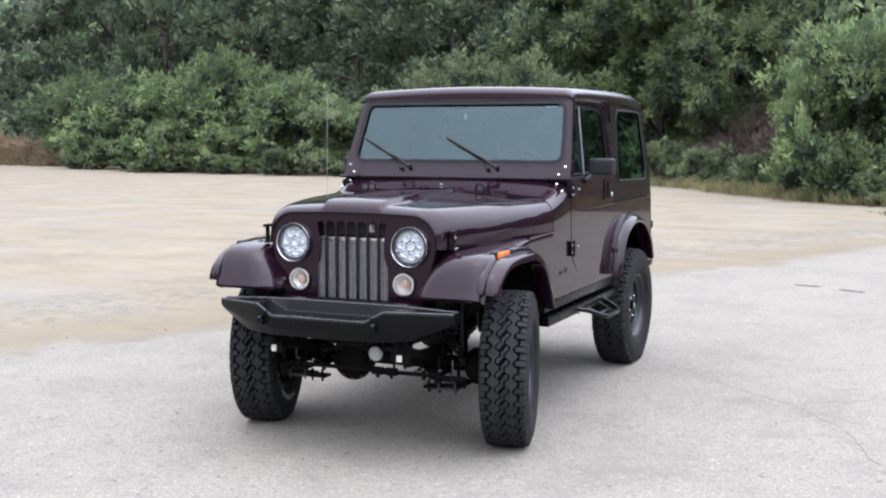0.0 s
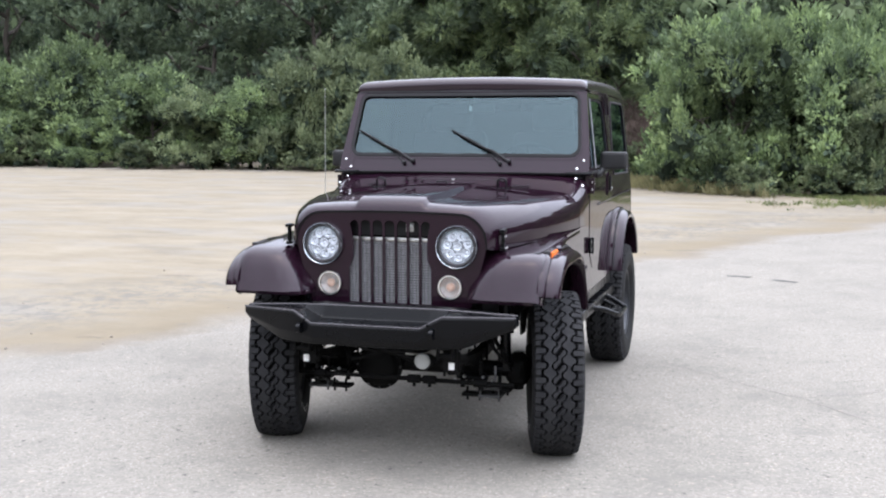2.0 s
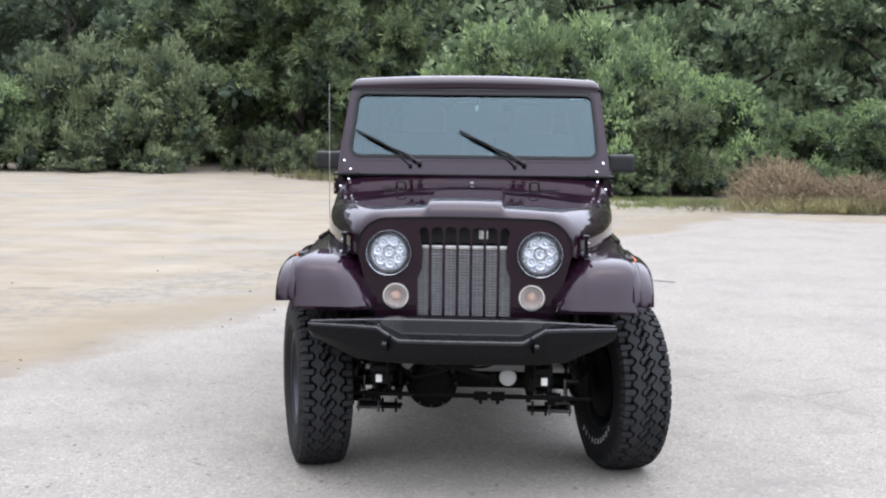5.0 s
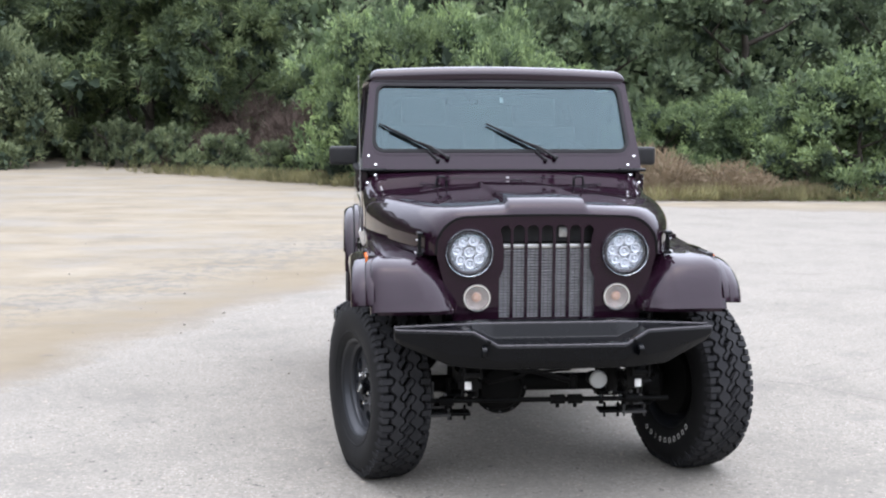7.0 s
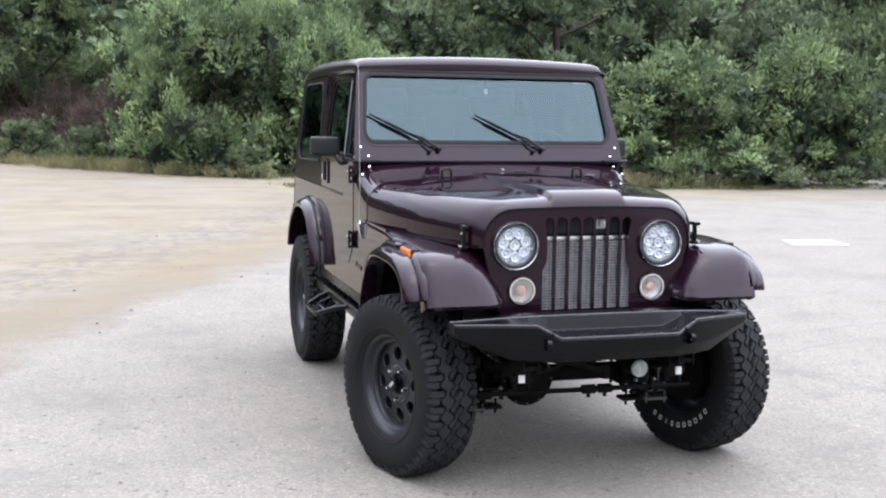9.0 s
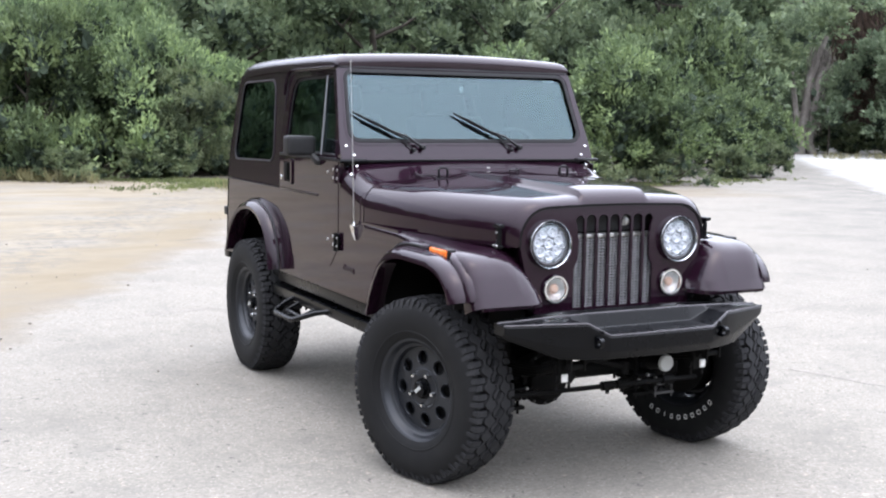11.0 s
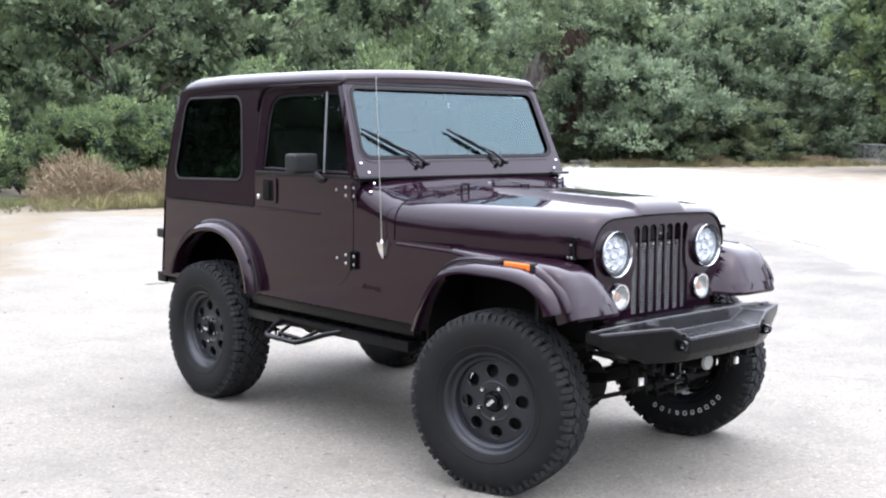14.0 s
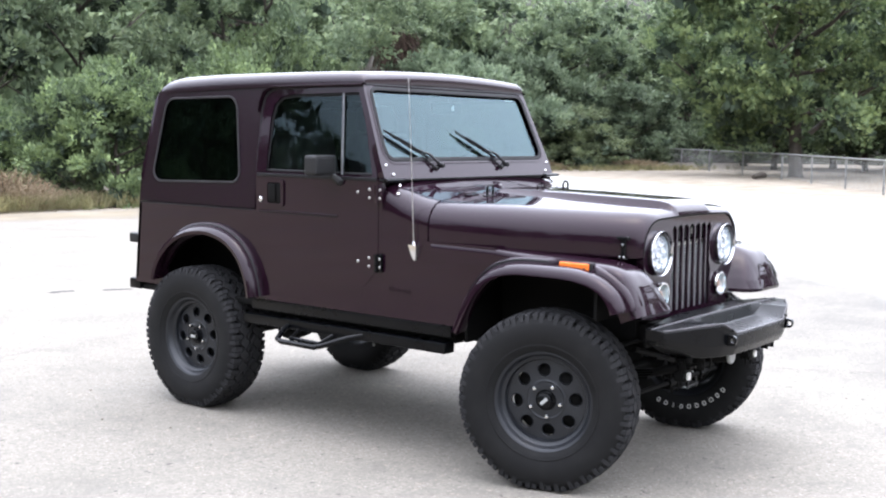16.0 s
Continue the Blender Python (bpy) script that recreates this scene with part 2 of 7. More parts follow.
SEAL = worn("rubber_seal", (0.005, 0.005, 0.006), (0.009, 0.009, 0.010), 0.55, spec=0.25)
RUBBER = make_tyre_rubber()
RADIATOR = worn("radiator_fins", (0.31, 0.31, 0.32), (0.23, 0.23, 0.24), 0.5, 0.25, 40, 0.2)
WINDSHIELD = make_glass("windshield_glass", (0.215, 0.295, 0.305), 1.69)
INNER_GLASS = make_glass("inner_glass_face", (0.98, 0.99, 0.98), 1.02)
SIDE_GLASS = make_glass("side_glass", (0.33, 0.355, 0.355), 1.45)
WINDOW_TRIM = worn("dark_window_edging", (0.022, 0.020, 0.022), (0.014, 0.013, 0.014), 0.6, spec=0.25)
DASH_CRACK = worn("open_joint", (0.045, 0.042, 0.038), (0.075, 0.070, 0.062), 0.95, 0, 14)
TINTED = make_glass("tinted_glass", (0.19, 0.19, 0.18), 1.42)
CLEAR = make_glass("lamp_glass", (0.96, 0.96, 0.96), 1.45)
RING = worn("lamp_ring_chrome", (0.50, 0.50, 0.52), (0.42, 0.42, 0.44), 0.14, 1.0, 20, 0.02, rough2=0.22)
# darker rubber colour stands in for shade down in the tread grooves
GROOVE_SHADE = worn("groove_rubber", (0.0022, 0.0022, 0.0024), (0.0035, 0.0035, 0.0037), 0.9, spec=0.05)
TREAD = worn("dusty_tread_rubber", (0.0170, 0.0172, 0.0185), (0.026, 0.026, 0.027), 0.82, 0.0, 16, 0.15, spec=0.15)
PARK_BOWL = worn("lamp_bowl", (0.74, 0.70, 0.68), (0.62, 0.57, 0.54), 0.25, 0.6, 25, 0.05)
PEACH = worn("pale_amber_bulb", (0.70, 0.44, 0.33), (0.60, 0.36, 0.27), 0.3, 0.0, 30, 0.1)
VENT_POST = worn("brushed_window_post", (0.20, 0.20, 0.21), (0.15, 0.15, 0.16), 0.42, 1.0, 30, 0.1)
DULL_TRIM = worn("dull_window_trim", (0.075, 0.07, 0.075), (0.05, 0.048, 0.05), 0.4, 0.5, 30, 0.1)
GRIT = worn("sandy_grit", (0.23, 0.205, 0.175), (0.14, 0.124, 0.104), 0.95)
AMBER = worn("amber_lens", (0.75, 0.17, 0.02), (0.62, 0.12, 0.015), 0.2, 0.0, 30, 0.1)
REFLECTOR = worn("lamp_reflector", (0.86, 0.88, 0.92), (0.74, 0.76, 0.80), 0.34, 1.0, 25, 0.05)
LED_LENS = worn("led_lens", (0.62, 0.65, 0.70), (0.48, 0.50, 0.54), 0.1, 0.0, 60, 0.15)
LENS_RIB = make_glass("ribbed_lens", (0.92, 0.92, 0.92), 1.75, 0.12)
WHITE = worn("white_plastic", (0.75, 0.75, 0.73), (0.66, 0.66, 0.64), 0.4)
LETTER = worn("white_tyre_lettering", (0.62, 0.62, 0.6), (0.48, 0.48, 0.46), 0.6)
CLOTH = worn("dark_seat_vinyl", (0.05, 0.048, 0.046), (0.075, 0.07, 0.068), 0.6, 0, 20, 0.3)
DASH = worn("dark_dash", (0.03, 0.03, 0.031), (0.045, 0.044, 0.044), 0.55)
SHOCK = worn("grey_damper_paint", (0.045, 0.045, 0.046), (0.03, 0.03, 0.03), 0.45)
BOOT = worn("silver_grey_cap", (0.36, 0.37, 0.36), (0.28, 0.29, 0.28), 0.5)
DARK_FROND = worn("dead_fronds", (0.055, 0.035, 0.026), (0.085, 0.055, 0.04), 0.9, 0, 3)
GROUND = make_ground()
PATCH = worn("pale_patch", (0.42, 0.415, 0.40), (0.36, 0.355, 0.345), 0.9, 0, 5)
SCRAPE = worn("dark_soil_scrape", (0.085, 0.072, 0.056), (0.125, 0.108, 0.085), 0.95, 0, 14)
CRACK = worn("crack_dirt", (0.12, 0.115, 0.105), (0.165, 0.158, 0.146), 0.95, 0, 14)
PALE_BARK = worn("weathered_bark", (0.120, 0.106, 0.095), (0.200, 0.182, 0.165), 0.9, 0, 4, 0.9, fine=30)
# some distance haze is put into this leaf colour, greyer and bluer
LEAF_SPREAD_HAZE = make_leaf("layered_leaf", (0.250, 0.305, 0.190), (0.122, 0.166, 0.104), 0.42)
BARK = worn("bark", (0.032, 0.026, 0.020), (0.058, 0.048, 0.038), 0.9, 0, 6, 0.9, fine=30)
TWIG = worn("dead_twigs", (0.050, 0.034, 0.027), (0.090, 0.064, 0.050), 0.9, 0, 3)
STRAW = worn("dry_brush", (0.215, 0.163, 0.102), (0.138, 0.104, 0.065), 0.9, 0, 1.3)
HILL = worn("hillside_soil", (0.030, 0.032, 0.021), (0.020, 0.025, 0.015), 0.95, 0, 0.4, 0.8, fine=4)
LEAF_SHRUB = make_leaf("shrub_leaf", (0.292, 0.378, 0.160), (0.090, 0.131, 0.070), 0.34)
LEAF_BRIGHT = make_leaf("bright_shrub_leaf", (0.352, 0.450, 0.190), (0.120, 0.174, 0.090), 0.38)
LEAF_TREE = make_leaf("tree_leaf", (0.305, 0.372, 0.202), (0.132, 0.182, 0.108), 0.36)
# darker tree leaf: shade behind the left shrubs is put into its colour
LEAF_TREE_SHADED = make_leaf("dark_evergreen_leaf", (0.200, 0.250, 0.142), (0.083, 0.117, 0.072), 0.34)
LEAF_GREY = make_leaf("grey_green_leaf", (0.280, 0.325, 0.170), (0.110, 0.144, 0.078), 0.32)
LEAF_FEATHER = make_leaf("feathery_leaf", (0.235, 0.285, 0.122), (0.090, 0.130, 0.070), 0.40)
LEAF_BROAD = make_leaf("broad_leaf", (0.305, 0.372, 0.158), (0.086, 0.132, 0.068))
# the shade inside the crowns is put into this dark leaf colour
LEAF_INNER_SHADE = make_leaf("inner_leaf", (0.088, 0.118, 0.080), (0.052, 0.073, 0.052), 0.2, 0.05)
GRASS = make_leaf("grass_blades", (0.235, 0.255, 0.105), (0.120, 0.150, 0.062))
TALL_GRASS = make_leaf("tall_dry_grass", (0.300, 0.270, 0.135), (0.170, 0.165, 0.085))
FENCE_STEEL = worn("galvanised_steel", (0.24, 0.245, 0.24), (0.17, 0.172, 0.17), 0.6, 0.2, 5)


# ---- shape tools ----
def part(name, bm, mat, parent, label="", sharp=32.0, at=None):
    """Links a bmesh as one mesh object under a thing or a part."""
    bmesh.ops.remove_doubles(bm, verts=bm.verts, dist=1e-5)
    bmesh.ops.recalc_face_normals(bm, faces=bm.faces)
    me = bpy.data.meshes.new(name)
    bm.to_mesh(me)
    bm.free()
    me.materials.append(mat)
    me.polygons.foreach_set("use_smooth", [True] * len(me.polygons))
    me.set_sharp_from_angle(angle=radians(sharp))
    ob = new(name, me)
    if parent is not None:
        ob.parent = parent
    if at is not None:
        ob.matrix_basis = at
    return tagged(ob, label)


def pieces(name, bm, mat, parent, label="", sharp=32.0):
    """Links each loose piece of a bmesh as a part of its own."""
    bm.verts.ensure_lookup_table()
    left, made = set(bm.verts), []
    while left:
        todo, island = [left.pop()], set()
        while todo:
            v = todo.pop()
            island.add(v)
            for e in v.link_edges:
                w = e.other_vert(v)
                if w in left:
                    left.discard(w)
                    todo.append(w)
        t = bmesh.new()
        idx = {v: t.verts.new(v.co) for v in island}
        for f in bm.faces:
            if f.verts[0] in island:
                t.faces.new([idx[v] for v in f.verts])
        made.append(part(name, t, mat, parent, label, sharp))
    bm.free()
    return made


def again(ob, parent, at=None, name=None):
    """Another part on the same mesh."""
    o = new(name or ob.name.split(".")[0], ob.data)
    o.parent = parent
    o.matrix_basis = at if at is not None else ob.matrix_basis.copy()
    if "label" in ob:
        o["label"] = ob["label"]
    return o


def box(bm, lo, hi, bevel=0.0, m=None, seg=2):
    t = bmesh.new()
    bmesh.ops.create_cube(t, size=1)
    for v in t.verts:
        v.co = Vector([(lo[i] + hi[i]) / 2 + v.co[i] * (hi[i] - lo[i]) for i in range(3)])
    if bevel:
        bmesh.ops.bevel(t, geom=t.edges[:], offset=bevel, segments=seg, profile=0.6, affect="EDGES")
    merge(bm, t, m)


def merge(bm, t, m=None):
    if m is not None:
        bmesh.ops.transform(t, matrix=m, verts=t.verts)
    idx = {v: bm.verts.new(v.co) for v in t.verts}
    for f in t.faces:
        try:
            bm.faces.new([idx[v] for v in f.verts])
        except ValueError:
            pass
    t.free()


def ring_frames(pts):
    pts = [Vector(p) for p in pts]
    out, up = [], None
    for i, p in enumerate(pts):
        d = (pts[min(i + 1, len(pts) - 1)] - pts[max(i - 1, 0)]).normalized()
        if up is None:
            up = Vector((0, 0, 1)) if abs(d.z) < 0.9 else Vector((1, 0, 0))
        side = d.cross(up).normalized()
        up = side.cross(d).normalized()
        out.append((p, side, up))
    return out


def tube(bm, pts, r, seg=8, cap=True):
    rings = []
    rr = r if isinstance(r, (list, tuple)) else [r] * len(pts)
    for (p, s, u), q in zip(ring_frames(pts), rr):
        rings.append([bm.verts.new(p + (s * math.cos(a) + u * math.sin(a)) * q) for a in [2 * math.pi * k / seg for k in range(seg)]])
    for a, b in zip(rings, rings[1:]):
        for k in range(seg):
            bm.faces.new((a[k], a[(k + 1) % seg], b[(k + 1) % seg], b[k]))
    if cap:
        bm.faces.new(rings[0][::-1])
        bm.faces.new(rings[-1])


def loft(bm, rings, close=False, caps=False):
    vs = [[bm.verts.new(p) for p in r] for r in rings]
    for a, b in zip(vs, vs[1:]):
        n = len(a)
        for k in range(n if close else n - 1):
            bm.faces.new((a[k], a[(k + 1) % n], b[(k + 1) % n], b[k]))
    if caps:
        bm.faces.new(vs[0][::-1])
        bm.faces.new(vs[-1])
    return vs


def revolve(bm, prof, seg=48, m=None, close=True):
    """prof: (along x, radius) turned round the x axis."""
    t = bmesh.new()
    rings = [[(a, r * math.cos(2 * math.pi * k / seg), r * math.sin(2 * math.pi * k / seg)) for k in range(seg)] for a, r in prof]
    loft(t, rings, close=True, caps=close)
    merge(bm, t, m)


def rounded(pts, n=5):
    """A closed outline; each corner (u, v, r) is rounded by its radius r."""
    out = []
    for i, p in enumerate(pts):
        r = p[2] if len(p) > 2 else 0
        c = Vector(p[:2])
        if not r:
            out.append(tuple(c))
            continue
        a = (Vector(pts[i - 1][:2]) - c).normalized()
        b = (Vector(pts[(i + 1) % len(pts)][:2]) - c).normalized()
        ang = a.angle(b)
        d = r / math.tan(ang / 2)
        s, e = c + a * d, c + b * d
        mid = c + (a + b).normalized() * (r / math.sin(ang / 2))
        v0, v1 = s - mid, e - mid
        a0 = math.atan2(v0.y, v0.x)
        turn = (math.atan2(v1.y, v1.x) - a0 + math.pi) % (2 * math.pi) - math.pi
        for k in range(n + 1):
            out.append((mid.x + r * math.cos(a0 + turn * k / n), mid.y + r * math.sin(a0 + turn * k / n)))
    return out


def circle(u, v, r, n=24):
    return [(u + r * math.cos(2 * math.pi * k / n), v + r * math.sin(2 * math.pi * k / n)) for k in range(n)]


def panel(bm, outer, holes, put):
    """A plate with openings: put(u, v, w) gives the place; w is 0 on its face and 1 on its back."""
    t = bmesh.new()
    loops = []
    for lp in [outer, *holes]:
        vs = [t.verts.new((u, v, 0)) for u, v in lp]
        loops.append(vs)
        for i in range(len(vs)):
            t.edges.new((vs[i], vs[(i + 1) % len(vs)]))
    bmesh.ops.triangle_fill(t, use_beauty=True, use_dissolve=False, edges=t.edges[:], normal=(0, 0, 1))
    front = {v: bm.verts.new(put(v.co.x, v.co.y, 0)) for v in t.verts}
    back = {v: bm.verts.new(put(v.co.x, v.co.y, 1)) for v in t.verts}
    for f in t.faces:
        bm.faces.new([front[v] for v in f.verts])
        bm.faces.new([back[v] for v in reversed(f.verts)])
    for vs in loops:
        for i in range(len(vs)):
            a, b = vs[i], vs[(i + 1) % len(vs)]
            bm.faces.new((front[a], back[a], back[b], front[b]))
    t.free()


def frame_strip(bm, loop, width, depth, put):
    """A raised edging that follows a closed outline, drawn width inwards and depth proud."""
    n = len(loop)
    c = Vector((sum(p[0] for p in loop) / n, sum(p[1] for p in loop) / n))
    rings = []
    for i in range(n):
        a, b, p = Vector(loop[i - 1]), Vector(loop[(i + 1) % n]), Vector(loop[i])
        t = (b - a).normalized()
        nn = Vector((-t.y, t.x))
        if nn.dot(c - p) < 0:
            nn = -nn
        q = p + nn * width
        mid = p + nn * width / 2
        rings.append([put(p.x, p.y, 0), put(p.x, p.y, depth * 0.7), put(mid.x, mid.y, depth), put(q.x, q.y, depth * 0.7), put(q.x, q.y, 0)])
    rings.append(rings[0])
    loft(bm, rings)


# ---- ground ----
def fall(y):
    """The pavement lies a little lower under the nose than further back."""
    return -0.0125 + 0.0003 * min(4.0, max(0.0, y))


def lot_height(x, y):
    """The dirt side of the lot swells a little."""
    off = 0.545 * y - 3.95 - x
    if abs(x) > 50 or abs(y) > 45:
        return fall(y)
    return fall(y) + 0.05 * (noise.noise(Vector((x * 0.15, y * 0.15, 3))) + 0.4) * min(1, max(0, off / 5))


def build_ground():
    bm = bmesh.new()
    xs = [-400, -120, -60, -40, -30, -24, -18, -14, -10, -8, -6, -4, -2, 0, 2, 4, 6, 8, 10, 14, 18, 24, 30, 40, 60, 120, 400]
    ys = [-400, -120, -60, -30, -15, -8, -4, -2, 0, 2, 4, 6, 8, 10, 12, 14, 16, 18, 20, 24, 28, 34, 44, 70, 140, 400]

    g = [[bm.verts.new((x, y, lot_height(x, y))) for x in xs] for y in ys]
    for j in range(len(ys) - 1):
        for i in range(len(xs) - 1):
            bm.faces.new((g[j][i], g[j][i + 1], g[j + 1][i + 1], g[j + 1][i]))
    ob = part("ground", bm, GROUND, None, sharp=180)
    tagged(ob, "worn pale pavement running into sandy dirt", "ground", kind="structure")
    return ob


ground = build_ground()


def ground_at(x, y):
    """Height of the finished ground sheet."""
    hit = ground.ray_cast((x, y, 5.0), (0, 0, -1))
    return hit[1].z if hit[0] else 0.0



def crack(pts, width, seed, mat=CRACK):
    """A jagged open crack, a thin uneven ribbon just over the pavement."""
    rnd = random.Random(seed)
    line = []
    for (x0, y0), (x1, y1) in zip(pts, pts[1:]):
        n = max(4, int(math.hypot(x1 - x0, y1 - y0) / 0.07))
        for k in range(n + 1):
            f = k / n
            ln = math.hypot(x1 - x0, y1 - y0)
            jag = min(0.022, 0.3 * ln / n)
            line.append((x0 + (x1 - x0) * f + rnd.uniform(-jag, jag), y0 + (y1 - y0) * f + rnd.uniform(-jag, jag), (y0 - y1) / ln, (x1 - x0) / ln))
    bm = bmesh.new()
    runs, rings = [], []
    for x, y, nx, ny in line:
        w = 0.62 * width * rnd.uniform(0.15 if width < 0.03 else 0.45, 1.0)
        z = fall(y) if mat is not SCRAPE else ground_at(x, y)
        rings.append([(x - nx * w, y - ny * w, z + 0.0022), (x, y, z + 0.003), (x + nx * w, y + ny * w, z + 0.0022)])
        # a fine crack closes here and there
        if width < 0.01 and len(rings) > 3 and rnd.random() < 0.16:
            runs.append(rings)
            rings = []
    for run in runs + [rings]:
        if len(run) > 1:
            loft(bm, run)
    return part("crack", bm, mat, ground)


crack([(1.0, 2.3), (1.16, 2.12), (1.85, 1.48), (2.23, 0.97), (2.46, 0.25), (2.9, -0.6)], 0.0055, 1)
crack([(1.85, 1.48), (2.6, 1.9), (3.4, 2.1)], 0.004, 2)
crack([(1.23, 6.72), (1.34, 6.74), (1.46, 6.68)], 0.10, 3, DASH_CRACK)
crack([(1.68, 6.55), (1.78, 6.50), (1.90, 6.41)], 0.095, 4, DASH_CRACK)
crack([(-4.2, 3.6), (-2.2, 3.95), (-0.6, 4.3), (0.5, 4.4)], 0.006, 5)
crack([(3.0, 2.4), (5.5, 3.0), (9.0, 3.4)], 0.004, 6)
crack([(3.6, 6.2), (4.1, 6.1)], 0.02, 7, DASH_CRACK)
crack([(0.4, 8.9), (0.9, 9.1)], 0.035, 8, DASH_CRACK)

# the broken edge between the pavement and the pale road
crack([(9.6, 4.2), (11.46, 6.52), (13.15, 8.78), (14.9, 11.1), (16.2, 13.1), (17.1, 15.2), (17.4, 17.1)], 0.05, 21, DASH_CRACK)
crack([(10.9, 5.7), (10.2, 6.4), (9.7, 6.6), (9.2, 7.4)], 0.02, 22)
crack([(9.9, 5.0), (9.1, 5.3), (8.5, 6.0)], 0.02, 23)
# bare scrapes in the sandy lot
for k, (x, y, w) in enumerate(((-7.2, 10.8, 0.7), (-4.2, 5.2, 0.36), (-6.25, 12.5, 0.5), (-7.3, 18.4, 1.2), (-3.95, 5.75, 0.12), (-3.1, 1.96, 0.2), (-2.72, 2.64, 0.08), (1.78, 14.5, 0.6), (1.32, 10.5, 0.3))):
    crack([(x - w / 2, y - w * 0.08), (x, y + 0.03), (x + w / 2, y + w * 0.1)], 0.024 + 0.003 * abs(y), 30 + k, SCRAPE)
crack([(-3.13, 14.39), (-2.9, 14.36), (-2.67, 14.45)], 0.06, 10, DASH_CRACK)
crack([(-1.67, 3.54), (-1.54, 3.49)], 0.012, 11, DASH_CRACK)
crack([(5.69, 8.47), (5.81, 8.26)], 0.014, 12, DASH_CRACK)


def patch(x, y, w, d, turn):
    bm = bmesh.new()
    t = bmesh.new()
    panel(t, rounded([(-w / 2, -d / 2, 0.03), (w / 2, -d / 2, 0.06), (w / 2 - 0.04, d / 2, 0.05), (-w / 2 + 0.05, d / 2, 0.04)], 3), [], lambda u, v, k: (u, v, 0.004 - 0.006 * k))
    merge(bm, t, pose(x, y, fall(y), 0, 0, turn))
    return part("pavement_patch", bm, PATCH, ground, "pale repair patch in the pavement")


patch(6.32, 7.3, 0.72, 0.5, -12)


def stone(x, y, r, seed):
    rnd = random.Random(seed)
    bm = bmesh.new()
    bmesh.ops.create_icosphere(bm, subdivisions=1, radius=r)
    for v in bm.verts:
        v.co *= rnd.uniform(0.7, 1.15)
        v.co.z = v.co.z * 0.6 + r * 0.25
    return bm


def build_pebbles():
    """Loose grit and small stones along the dirt's edge."""
    rnd = random.Random(11)
    bm = bmesh.new()
    for i in range(90):
        y = rnd.uniform(0.5, 14)
        x = 0.545 * y - 3.95 - abs(rnd.gauss(0, 1.6)) + 0.3
        t = stone(0, 0, rnd.choice((0.006, 0.008, 0.01, 0.014)), i)
        merge(bm, t, Matrix.Translation((x, y, fall(y) + 0.004)))
    for i in range(60):
        t = stone(0, 0, rnd.choice((0.005, 0.006, 0.008, 0.011)), 200 + i)
        x, y = rnd.uniform(-5, 7), rnd.uniform(-3.5, 12)
        merge(bm, t, Matrix.Translation((x, y, fall(y) + 0.001)))
    ob = part("loose_grit", bm, GRIT, None)
    tagged(ob, "scattered grit and pebbles on dirt and pavement", "gravel", kind="stuff")


build_pebbles()


# ---- the vehicle: front axle over the origin, nose towards -y, its left side towards +x ----
car = tagged(new("off_road_vehicle"), "dark plum lifted two-door off-road vehicle with black wheels, parked on pavement", "car")
car.empty_display_size = 0.3

SIDE = 0.72


def side_put(s, x0=SIDE, thick=0.02, lean=0.0, z0=1.1):
    return lambda y, z, w: (s * (x0 - max(0.0, z - z0) * lean - thick * w), y, z)


def bolt(bm, p, axis, r=0.011, h=0.008):
    """A domed bolt head on a surface; axis points outwards."""
    q = Vector(axis).normalized().to_track_quat("X", "Z").to_matrix().to_4x4()
    revolve(bm, [(-0.002, r), (h * 0.5, r), (h * 0.85, r * 0.75), (h, r * 0.35)], 10, Matrix.Translation(p) @ q)


